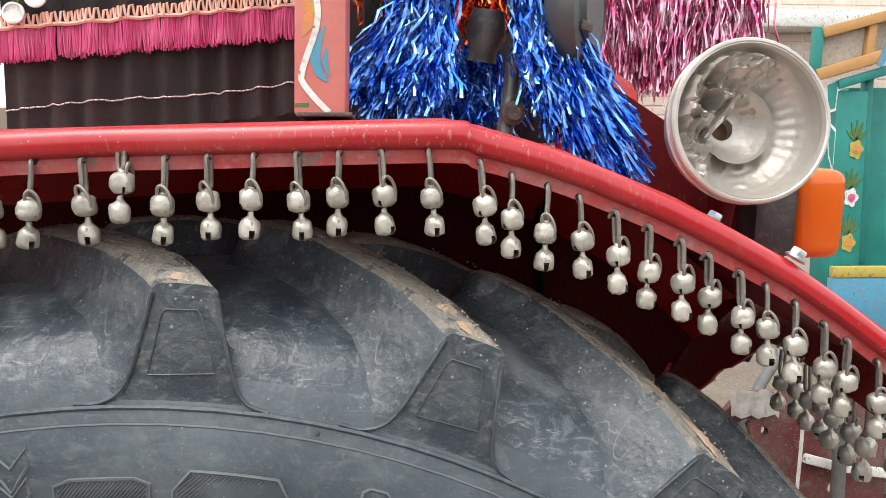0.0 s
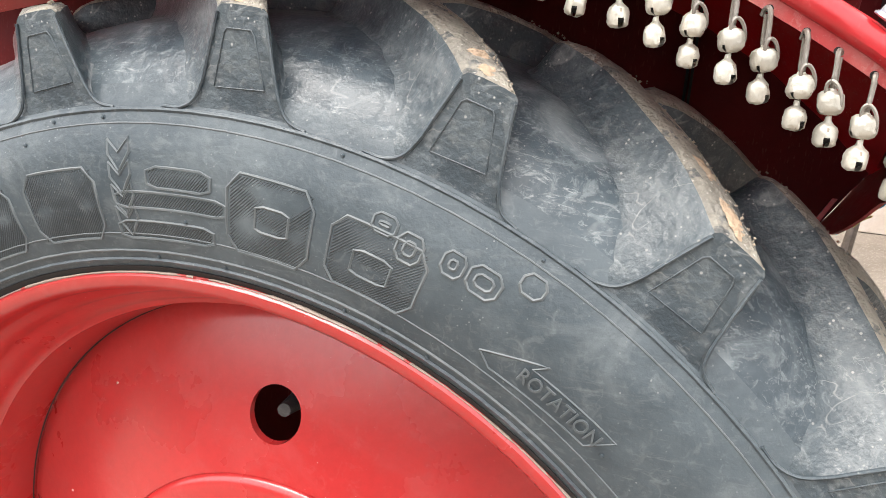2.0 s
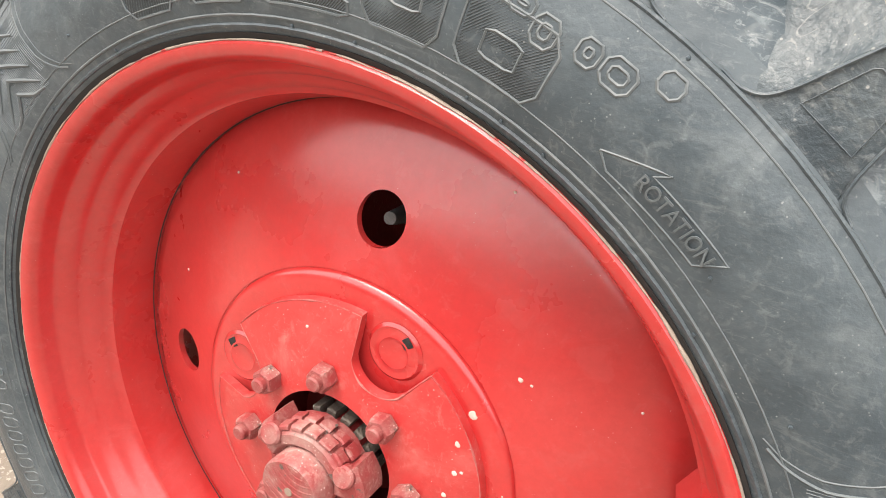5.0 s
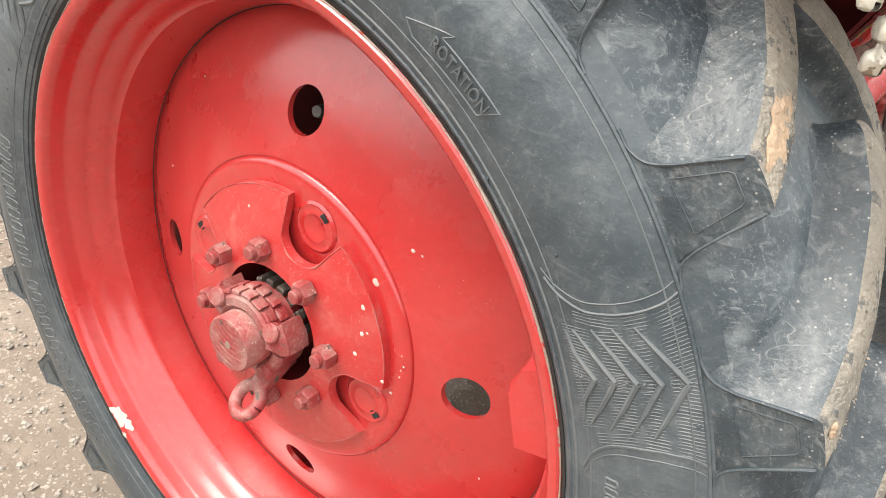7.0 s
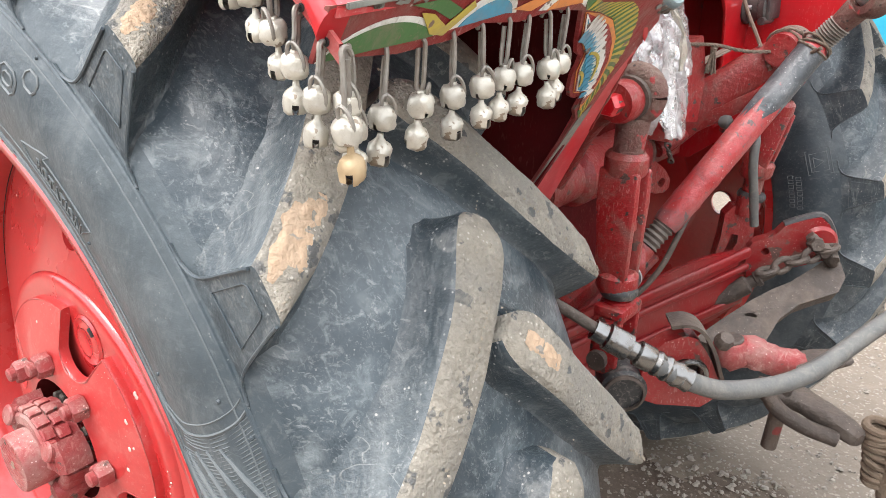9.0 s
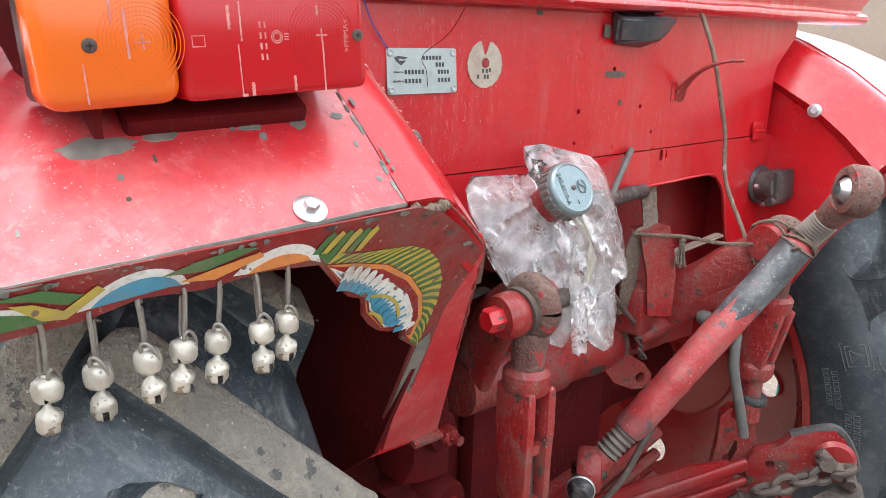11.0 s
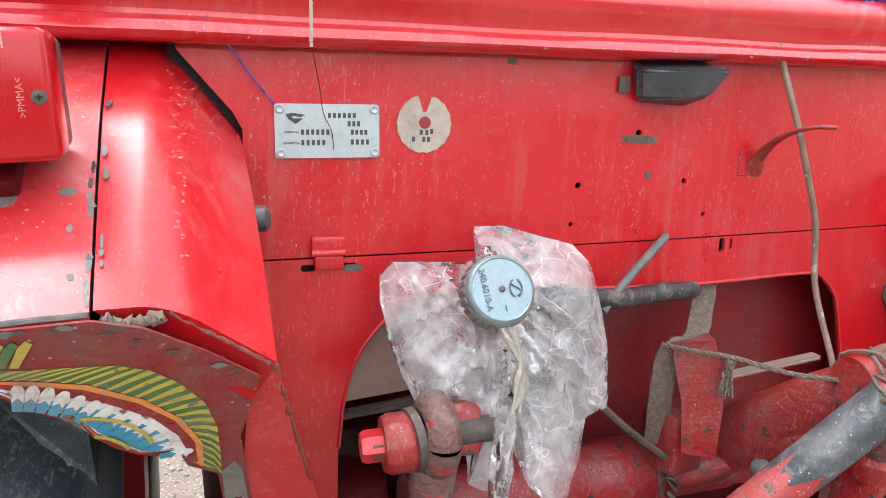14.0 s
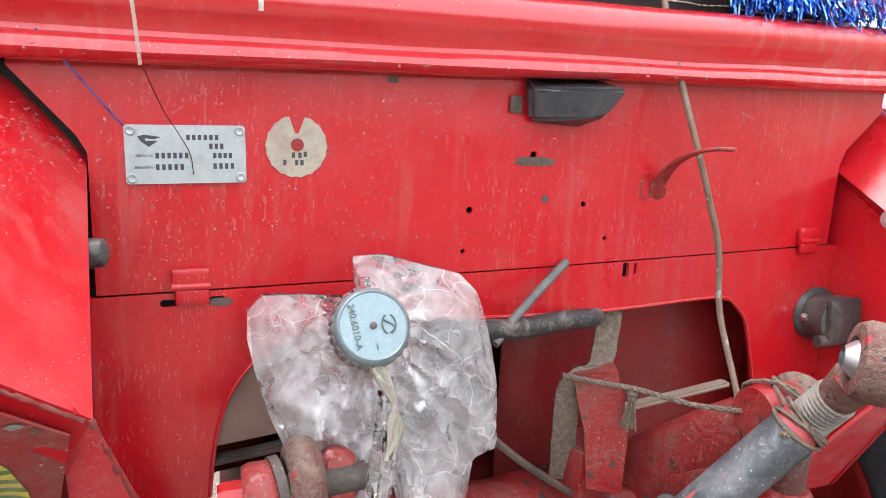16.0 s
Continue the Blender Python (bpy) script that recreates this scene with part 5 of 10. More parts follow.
mud_bead([(0.400, 0.996, 1.374), (0.378, 1.007, 1.334), (0.350, 1.021, 1.284), (0.318, 1.037, 1.228)], 0.0022, 7)


def washer_bolt(x, y, z, slope, parent, big=0.0130):
    bm = bmesh.new()
    m = pose(x, y, z, 4, slope, 0)
    add_lathe(bm, [(0, 0.0), (big, 0.0), (big, 0.0014), (big - 0.001, 0.0020), (0.007, 0.0024), (0, 0.0024)], 28, m)
    hexnut(bm, m @ Matrix.Translation((0, 0, 0.0024)), 0.0105, 0.0055)
    return part("washer_bolt", bm, STEEL, parent, "zinc bolt on a wide washer")


for x, y in ((0.424, 0.799), (0.424, 0.585), (0.245, 0.570)):
    washer_bolt(x, y, edge_z(x) + 0.072 * (y - 0.525) + 0.0010, 39 if x > 0.3 else 30, fender)
washer_bolt(0.291, 0.5285, edge_z(0.291) + 0.004, 33, fender, 0.008)


def painted(outline_yz, material, lift, name="painted_stroke"):
    """A thin painted figure on the rear skirt."""
    bm = sheet(outline_yz, 0.0006, lambda u, v, d: skirt_at(u, v, lift + 0.0008 - d))
    return part(name, bm, material, fender, smooth=False)


def arc_band(cy, cz, r0, r1, a0, a1, n=14):
    out = [(cy + r1 * math.cos(radians(a0 + (a1 - a0) * k / n)), cz + r1 * math.sin(radians(a0 + (a1 - a0) * k / n))) for k in range(n + 1)]
    return out + [(cy + r0 * math.cos(radians(a1 + (a0 - a1) * k / n)), cz + r0 * math.sin(radians(a1 + (a0 - a1) * k / n))) for k in range(n + 1)]


# peacock tail on the skirt: white-edged blue fans, orange and yellow bands, green barbs
INNER = [(0.812, 1.3875), (0.840, 1.384), (0.875, 1.376), (0.908, 1.357), (0.932, 1.333), (0.946, 1.303), (0.947, 1.270)]
OUTER = [(0.797, 1.4025), (0.835, 1.3925), (0.8705, 1.3915), (0.892, 1.3907), (0.913, 1.3838), (0.931, 1.3696), (0.948, 1.3464), (0.9565, 1.319), (0.9595, 1.286), (0.9605, 1.260)]


def on_line(line, t):
    k = min(max(t, 0.0), 0.9999) * (len(line) - 1)
    i = int(k)
    return tuple(line[i][c] + (line[i + 1][c] - line[i][c]) * (k - i) for c in (0, 1))


painted(INNER + OUTER[::-1], GREEN_P, 0.0)
painted([(0.814, 1.3855), (0.837, 1.361), (0.865, 1.344), (0.874, 1.325), (0.901, 1.299), (0.928, 1.296), (0.938, 1.280), (0.947, 1.272), (0.946, 1.302), (0.932, 1.332), (0.908, 1.356), (0.875, 1.375), (0.840, 1.383)], ORANGE_P, 0.0006)
painted([(0.815, 1.385), (0.837, 1.362), (0.865, 1.345), (0.875, 1.326), (0.901, 1.300), (0.928, 1.297), (0.936, 1.280), (0.9425, 1.280), (0.9405, 1.304), (0.927, 1.331), (0.904, 1.353), (0.872, 1.371), (0.838, 1.3795)], RED_DUSTY, 0.0012)
painted([(0.816, 1.384), (0.838, 1.363), (0.866, 1.346), (0.876, 1.327), (0.902, 1.301), (0.928, 1.298), (0.934, 1.288), (0.936, 1.292), (0.929, 1.314), (0.913, 1.336), (0.888, 1.354), (0.858, 1.368), (0.832, 1.376)], WHITE_P, 0.0018)
painted([(0.823, 1.379), (0.840, 1.3635), (0.867, 1.347), (0.877, 1.3285), (0.903, 1.302), (0.925, 1.2995), (0.926, 1.304), (0.919, 1.318), (0.905, 1.333), (0.882, 1.350), (0.853, 1.364), (0.836, 1.370)], BLUE_P, 0.0024)
for k in range(13):
    t = k / 12
    y, z = 0.836 + 0.097 * t, 1.3755 - 0.080 * t ** 1.6
    a = radians(80 - 75 * t)
    d0, e0 = (math.cos(a), math.sin(a)), (-math.sin(a), math.cos(a))
    painted([(y + d0[0] * u + e0[0] * v, z + d0[1] * u + e0[1] * v) for u, v in ((-0.010, -0.0034), (0.001, -0.0040), (0.0055, -0.0022), (0.0065, 0.0), (0.0055, 0.0022), (0.001, 0.0040), (-0.010, 0.0034))], WHITE_P, 0.003, "painted_feather_tip")
    painted([(y + d0[0] * u + e0[0] * v, z + d0[1] * u + e0[1] * v) for u, v in ((-0.018, -0.0030), (-0.010, -0.0034), (-0.006, 0.0), (-0.010, 0.0034), (-0.018, 0.0030))], BLUE_P, 0.0036, "painted_feather_eye")
painted(arc_band(0.868, 1.296, 0.028, 0.031, 22, 78), YELLOW_P, 0.0045)
painted(arc_band(0.868, 1.300, 0.043, 0.046, 15, 90), YELLOW_P, 0.0045)
for k in range(24):
    t = (k + 0.3) / 24
    a0, a1, c0, c1 = on_line(INNER, t), on_line(INNER, t + 0.012), on_line(OUTER, t + 0.055), on_line(OUTER, t + 0.078)
    mid0 = ((a0[0] + c0[0]) / 2 + 0.0012, (a0[1] + c0[1]) / 2 + 0.0012)
    mid1 = ((a1[0] + c1[0]) / 2 + 0.0018, (a1[1] + c1[1]) / 2 + 0.0010)
    painted([a0, mid0, c0, c1, mid1, a1], YELLOW_P, 0.0008, "painted_barb")
# chips to bare metal along the fender's rear corner
crng = random.Random(21)
for k in range(26):
    y = crng.uniform(0.55, 0.97)
    f = (y - 0.53) / 0.35
    z = 1.4045 + 0.0245 * f if y < 0.882 else 1.428 - 0.55 * (y - 0.882)
    w, h = crng.uniform(0.0015, 0.006), crng.uniform(0.001, 0.003)
    pts = [(y + w * math.cos(q) * crng.uniform(0.6, 1.2), z - 0.004 + h * math.sin(q) * crng.uniform(0.6, 1.2)) for q in [0.7 * j for j in range(9)]]
    part("paint_chip", sheet(pts, 0.0005, lambda u, v, d: skirt_at(u, v, 0.0018 - d)), CHIP if k % 3 else IRON, fender, smooth=False)
# chips along the seam and the rear border of the top plate
def top_at(x, y, lift=0.0):
    return Vector((x, y, edge_z(x) + 0.072 * (y - 0.525) + lift))


for k in range(27):
    if k < 18:
        x, y = 0.25 + 0.18 * crng.random() ** 0.6, crng.choice((0.8785, 0.8865)) + crng.uniform(-0.001, 0.001)
        lift = 0.0007 if y < 0.882 else 0.0009
        w, h = crng.uniform(0.0015, 0.006), crng.uniform(0.0009, 0.0022)
    else:
        x, y, lift = crng.uniform(0.33, 0.428), crng.uniform(0.60, 0.875), 0.0006
        w, h = crng.uniform(0.0010, 0.0035), crng.uniform(0.001, 0.003)
    pts = [(x + w * math.cos(q) * (1 + 0.35 * noise.noise((math.cos(q) * 2, math.sin(q) * 2, k * 1.7))), y + h * math.sin(q) * (1 + 0.5 * noise.noise((math.sin(q) * 2, math.cos(q) * 2, k * 2.3)))) for q in [0.2618 * j for j in range(24)]]
    part("paint_chip", sheet(pts, 0.0005, lambda u, v, d: top_at(u, v, lift - d)), CHIP if k % 4 else IRON, fender, smooth=False)
for x, y, w, h in ((0.3575, 0.676, 0.0075, 0.026), (0.3545, 0.718, 0.004, 0.013), (0.3555, 0.786, 0.0035, 0.009), (0.3575, 0.8265, 0.005, 0.007), (0.3545, 0.864, 0.0035, 0.006)):
    pts = [(x + w * math.cos(q) * (1 + 0.5 * noise.noise((math.cos(q) * 2, math.sin(q) * 2, y * 90))), y + h * math.sin(q) * (1 + 0.4 * noise.noise((math.sin(q) * 2, math.cos(q) * 3, y * 70)))) for q in [0.2094 * j for j in range(30)]]
    part("paint_chip", sheet(pts, 0.0005, lambda u, v, d: top_at(u, v, 0.0006 - d)), CHIP, fender, smooth=False)
part("bare_rear_edge", slab([(0.4335, 0.534 + 0.0346 * k, 1.4035 + 0.0249 * k / 10 * 1.0 + 0.0006 * (k % 2)) for k in range(11)], 0.003, 0.0036), CHIP, fender, "scraped bare metal rear edge")
# hills, leaves and scrolls along the skirt
def low_z(y):
    """Height of the skirt's lower border."""
    line = ((0.52, 1.3690), (0.565, 1.3737), (0.62, 1.3784), (0.6465, 1.3832), (0.693, 1.3900), (0.75, 1.3893), (0.796, 1.3930), (0.81, 1.388))
    for (y0, z0), (y1, z1) in zip(line, line[1:]):
        if y <= y1:
            return z0 + (z1 - z0) * (y - y0) / (y1 - y0)
    return line[-1][1]


def hill(y0, y1, h, material, lift):
    n = 14
    ys = [y0 + (y1 - y0) * k / n for k in range(n + 1)]
    painted([(y, low_z(y) + 0.0015 + h * math.sin(math.pi * k / n) ** 0.7) for k, y in enumerate(ys)] + [(y, low_z(y) + 0.001) for y in ys[::-1]], material, lift, "painted_hill")


for y0, y1, h, m, lift in ((0.528, 0.630, 0.0185, WHITE_P, 0.0), (0.530, 0.623, 0.0150, GREEN_P, 0.0006), (0.638, 0.707, 0.0190, WHITE_P, 0.0), (0.646, 0.701, 0.0125, BLUE_P, 0.0006),
                           (0.738, 0.807, 0.0180, WHITE_P, 0.0), (0.749, 0.797, 0.0100, ORANGE_P, 0.0006)):
    hill(y0, y1, h, m, lift)
for pts, m, lift in (([(0.588, 1.4015), (0.612, 1.3975), (0.632, 1.3905), (0.641, 1.3965), (0.618, 1.4045)], GREEN_P, 0.0010),
                     ([(0.618, 1.3815), (0.600, 1.3965), (0.613, 1.3950), (0.630, 1.3865), (0.648, 1.4020), (0.653, 1.3980), (0.632, 1.3795)], YELLOW_P, 0.0014),
                     ([(0.688, 1.4005), (0.716, 1.3995), (0.752, 1.4125), (0.735, 1.4140), (0.708, 1.4080)], GREEN_P, 0.0010),
                     ([(0.700, 1.3935), (0.716, 1.3985), (0.753, 1.4085), (0.757, 1.4045), (0.724, 1.3910)], ORANGE_P, 0.0014)):
    painted(pts, m, lift, "painted_leaf")
for k in range(6):
    y = 0.797 + 0.0075 * k
    painted([(y, 1.3985 - 0.0006 * k), (y + 0.005, 1.3980 - 0.0006 * k), (y + 0.0155, 1.4135), (y + 0.0120, 1.4165), (y + 0.0070, 1.4110)], YELLOW_P if k % 2 else GREEN_P, 0.001, "painted_leaf")
# bare worn border down the inner edge of the skirt
painted([(0.9605, 1.262), (0.9700, 1.275), (0.9770, 1.262), (0.9860, 1.200), (0.9965, 1.131), (0.9750, 1.137), (0.9665, 1.200)], WORN_EDGE, 0.0004, "bare_border")

# ---- tail lamp on the fender ----
lamp = thing("tail_lamp", (0.36, 0.74, 1.52), "", "")
under_empty(lamp, tractor)
LENS = pose(0.3755, 0.753, 1.550, 4, 0, 0)


def on_lens(u, v, d=0.0):
    """A point on the lamp's front, u along it, v up and d proud of it."""
    return LENS @ Vector((0.0220 + d, u, v))


def lens_box(y0, y1, soft=0.007):
    bm = add_box(bmesh.new(), (0.044, y1 - y0, 0.081), LENS @ Matrix.Translation((0, (y0 + y1) / 2, 0)), soft, 4)
    return bm


part("lamp_housing", add_box(bmesh.new(), (0.040, 0.224, 0.077), LENS @ Matrix.Translation((-0.041, -0.002, 0)), 0.006), BLACK_PLASTIC, lamp, "dark lamp housing")
part("amber_lens", lens_box(-0.119, -0.0325, 0.013), AMBER_LENS, lamp, "ribbed amber indicator lens")
part("red_lens", lens_box(-0.0322, 0.1125), RED_LENS, lamp, "ribbed red tail lens with dried streaks")
for u in (-0.0886, 0.1042):
    screw = bmesh.new()
    add_lathe(screw, [(0.0046, -0.001), (0.0046, 0.0008), (0.0034, 0.0016), (0, 0.0017)], 14, aim(on_lens(u, -0.001), on_lens(u, -0.001, 1)))
    part("lens_screw", screw, IRON, lamp)
    cross = bmesh.new()
    for size in ((0.0004, 0.0044, 0.0009), (0.0004, 0.0009, 0.0044)):
        add_box(cross, size, LENS @ Matrix.Translation((0.0238, u, -0.001)), 0)
    part("screw_cross", cross, DARK, lamp)
for u, m in ((-0.0564, AMBER_LENS), (0.0732, RED_LENS)):
    for k in range(9):
        r = 0.006 + 0.0026 * k
        part("lens_ring", add_tube(bmesh.new(), [on_lens(u + r * math.cos(a), r * math.sin(a), -0.0001) for a in [2 * math.pi * j / 36 for j in range(36)]], 0.00035, 5, closed=True), m, lamp)
LIME = mat("dried_lime_streak", (0.58, 0.27, 0.24), 0.7, 0, 0, (0.50, 0.09, 0.085), 0.9, 70, 200, 0, smear=((0.46, 0.03, 0.03), 0.5, 60))
for u in (-0.0564, 0.0732):
    star = bmesh.new()
    for size in ((0.0004, 0.0095, 0.0012), (0.0004, 0.0012, 0.0095)):
        add_box(star, size, LENS @ Matrix.Translation((0.0221, u, 0)), 0)
    part("lens_star", star, LIME, lamp)


def lens_streak(u, v0, v1, w):
    n = 8
    pts = [(u - w * (0.5 + 0.16 * math.sin(3.1 * k + u * 90)), v0 + (v1 - v0) * k / n) for k in range(n + 1)]
    pts += [(u + w * (0.5 + 0.16 * math.sin(2.3 * k + v0 * 80)), v1 + (v0 - v1) * k / n) for k in range(n + 1)]
    part("lime_streak", sheet(pts, 0.0003, lambda a, b, dd: on_lens(a, b, 0.0003 - dd)), LIME, lamp, smooth=False)


for u, v0, v1, w in ((0.0103, -0.002, 0.0243, 0.0012), (0.0156, -0.0392, -0.0302, 0.0024), (0.0488, -0.0385, -0.0274, 0.0020), (0.0737, -0.0401, -0.004, 0.0012), (0.0704, 0.0141, 0.0211, 0.0015), (0.0886, 0.0279, 0.0370, 0.0012),
                     (0.0075, -0.038, -0.004, 0.0008), (0.0020, 0.006, 0.0219, 0.0022), (-0.066, -0.010, 0.020, 0.0016), (-0.094, -0.036, -0.012, 0.0010), (-0.074, 0.012, 0.026, 0.0012), (0.009, -0.0395, -0.0375, 0.0040)):
    lens_streak(u, v0, v1, w)
# unreadable moulded letters, the round approval mark and the plastic's own mark
for k in range(4):
    v = 0.0085 - 0.0072 * k
    lens_streak(0.0245, v - 0.0022, v + 0.0022, 0.0014)
    lens_streak(0.0282, v - 0.0022, v + 0.0020, 0.0012)
for r in (0.0042, 0.0028):
    part("moulded_mark", add_tube(bmesh.new(), [on_lens(0.037 + r * math.cos(a), r * math.sin(a)) for a in [2 * math.pi * j / 24 for j in range(24)]], 0.0004, 5, closed=True), LIME, lamp)
for v in (-0.0018, 0.0, 0.0018):
    part("moulded_mark", add_box(bmesh.new(), (0.0005, 0.0035, 0.0007), LENS @ Matrix.Translation((0.0221, 0.0445, v)), 0), LIME, lamp)
part("moulded_mark", add_tube(bmesh.new(), [on_lens(u, v) for u, v in ((-0.0245, -0.0045), (-0.016, -0.0045), (-0.016, 0.0025), (-0.0245, 0.0025))], 0.0004, 5, closed=True), LIME, lamp)
words = bmesh.new()
join(words, text_mesh(">PMMA<", 0.0062, 0.0002), LENS @ Matrix(((0, 0, 1, 0.0220), (0, -1, 0, 0.0942), (1, 0, 0, -0.001), (0, 0, 0, 1))))
part("moulded_word", words, LIME, lamp, smooth=False)
part("lamp_bracket", box((0.040, 0.140, 0.018), (0.338, 0.765, 1.4985), 4, 30, 0, 0.004), RED_DARK, lamp)

# ---- rear panel between the fenders ----
panel = thing("rear_panel", (0.19, MID, 1.4), "", "")
under_empty(panel, tractor)
PX = 0.198


def on_panel(u, v, d=0.0):
    return Vector((PX - d, u, v))


def round_rect(y0, z0, y1, z1, r, n=5):
    out = []
    for cy, cz, a0 in ((y1 - r, z1 - r, 0), (y0 + r, z1 - r, 90), (y0 + r, z0 + r, 180), (y1 - r, z0 + r, 270)):
        out += [(cy + r * math.cos(radians(a0 + 90 * k / n)), cz + r * math.sin(radians(a0 + 90 * k / n))) for k in range(n + 1)]
    return out


def fold_z(y):
    """Height of the bend along the panel's upper border."""
    return 1.594 + 0.0275 * (y - 0.93)


up = [(0.937, fold_z(0.937)), (0.985, 1.540), (0.993, 1.525), (0.995, 1.4000), (1.23, 1.4032), (1.45, 1.4072), (1.68, 1.4132), (1.888, 1.4192), (1.888, 1.525), (1.896, 1.545), (1.950, 1.595), (1.950, fold_z(1.950))]
holes = [circle(1.352, 1.472, 0.0038, 10), circle(1.493, 1.477, 0.0035, 10), circle(1.347, 1.428, 0.003, 8), circle(1.526, 1.437, 0.003, 8), circle(1.424, 1.531, 0.004, 10)]
part("upper_panel", sheet(up, 0.004, on_panel, holes), RED, panel, "dented glossy red sheet metal panel with rain spots", smooth=False)
bm = bmesh.new()
rows = []
for k in range(61):
    y = 0.937 + (1.950 - 0.937) * k / 60
    w = 0.0010 * noise.noise((y * 14, 2, 1))
    rows.append([bm.verts.new((PX + dx, y, fold_z(y) + dz + w * (dz > 0))) for dx, dz in ((0.0, -0.0005), (-0.0006, 0.0026), (-0.0030, 0.0052), (-0.0075, 0.0072), (-0.0400, 0.0150))])
for a, b in zip(rows, rows[1:]):
    for k in range(4):
        bm.faces.new((a[k], a[k + 1], b[k + 1], b[k]))
part("folded_border", bm, RED_TOP, panel, "wet folded upper border of the panel")
# near-black sheet behind the panels, put there as the shade in their gaps
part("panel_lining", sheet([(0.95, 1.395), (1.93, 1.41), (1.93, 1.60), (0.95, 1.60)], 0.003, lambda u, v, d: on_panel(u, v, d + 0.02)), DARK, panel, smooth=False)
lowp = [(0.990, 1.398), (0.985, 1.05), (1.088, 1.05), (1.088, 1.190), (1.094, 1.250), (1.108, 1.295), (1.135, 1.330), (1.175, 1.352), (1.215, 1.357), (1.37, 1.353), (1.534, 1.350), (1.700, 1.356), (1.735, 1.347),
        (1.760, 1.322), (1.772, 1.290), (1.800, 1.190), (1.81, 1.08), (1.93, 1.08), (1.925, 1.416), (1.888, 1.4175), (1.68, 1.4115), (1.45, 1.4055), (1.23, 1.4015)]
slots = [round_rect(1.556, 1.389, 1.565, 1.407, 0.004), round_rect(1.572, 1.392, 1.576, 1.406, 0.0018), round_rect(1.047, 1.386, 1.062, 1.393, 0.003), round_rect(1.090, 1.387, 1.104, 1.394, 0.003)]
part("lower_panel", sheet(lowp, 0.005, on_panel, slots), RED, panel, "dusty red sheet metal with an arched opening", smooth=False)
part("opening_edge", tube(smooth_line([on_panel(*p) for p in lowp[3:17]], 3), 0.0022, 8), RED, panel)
# near-black sheets stand in for the shade behind seam and slots
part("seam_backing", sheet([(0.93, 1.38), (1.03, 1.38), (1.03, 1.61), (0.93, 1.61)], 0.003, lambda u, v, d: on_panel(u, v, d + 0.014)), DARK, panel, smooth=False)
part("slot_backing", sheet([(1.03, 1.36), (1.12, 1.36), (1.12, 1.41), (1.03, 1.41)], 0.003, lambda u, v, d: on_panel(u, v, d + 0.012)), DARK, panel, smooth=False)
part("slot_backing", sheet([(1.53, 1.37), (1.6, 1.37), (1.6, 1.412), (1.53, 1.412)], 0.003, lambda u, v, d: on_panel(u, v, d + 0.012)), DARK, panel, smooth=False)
# rolled beam above the panel
beam = thing("top_beam", (0.2, MID, 1.65), "", "")
under_empty(beam, tractor)
prof = [(0.150, 1.611), (0.198, 1.610), (0.222, 1.611), (0.230, 1.614), (0.2335, 1.619), (0.232, 1.625), (0.227, 1.629), (0.219, 1.6315), (0.2165, 1.636), (0.2185, 1.643), (0.226, 1.652), (0.231, 1.662), (0.230, 1.673),
        (0.224, 1.683), (0.213, 1.690), (0.150, 1.692)]
bm = bmesh.new()
rows = []
for k in range(41):
    y = 0.72 + 1.445 * k / 40
    rows.append([bm.verts.new((x, y, z + 0.022 * (y - MID) + 0.0015 * noise.noise((y * 9, z * 40, 0)))) for x, z in prof])
for a, b in zip(rows, rows[1:]):
    for k in range(len(prof) - 1):
        bm.faces.new((a[k], a[k + 1], b[k + 1], b[k]))
bm.faces.new(rows[0])
bm.faces.new(rows[-1])
part("rolled_beam", bm, mat("wet_red_beam_paint", (0.56, 0.010, 0.017), 0.24, 0, 1.0, (0.57, 0.035, 0.04), 0.6, 5, 90, 0.06, (0.20, 0.18, 0.15), 9, 0.79, streak=((0.50, 0.16, 0.15), 0.3), speck=((0.64, 0.36, 0.34), 200, 0.12)), beam, "glossy red rolled sheet beam, wet and scuffed")

# hinges
for y, z in ((1.0735, 1.406), (1.846, 1.426)):
    hinge = bmesh.new()
    add_box(hinge, (0.006, 0.034, 0.018), pose(PX + 0.004, y, z + 0.008), 0.0025)
    add_box(hinge, (0.006, 0.030, 0.016), pose(PX + 0.005, y + 0.001, z - 0.009), 0.0025)
    add_tube(hinge, [(PX + 0.006, y - 0.017, z), (PX + 0.006, y + 0.017, z)], 0.004, 10)
    part("panel_hinge", hinge, RED, panel)

# maker's plate: rivets, mark and stamped bars
plate = thing("maker_plate", (0.2, 1.072, 1.5), "", "")
under_empty(plate, tractor)
TP = Matrix.Translation((PX + 0.0012, 1.0725, 1.5255)) @ Matrix.Rotation(radians(1.2), 4, "X") @ Matrix.Rotation(radians(-3), 4, "Y")


def on_plate(u, v, d):
    return TP @ Vector((-d, u, v))


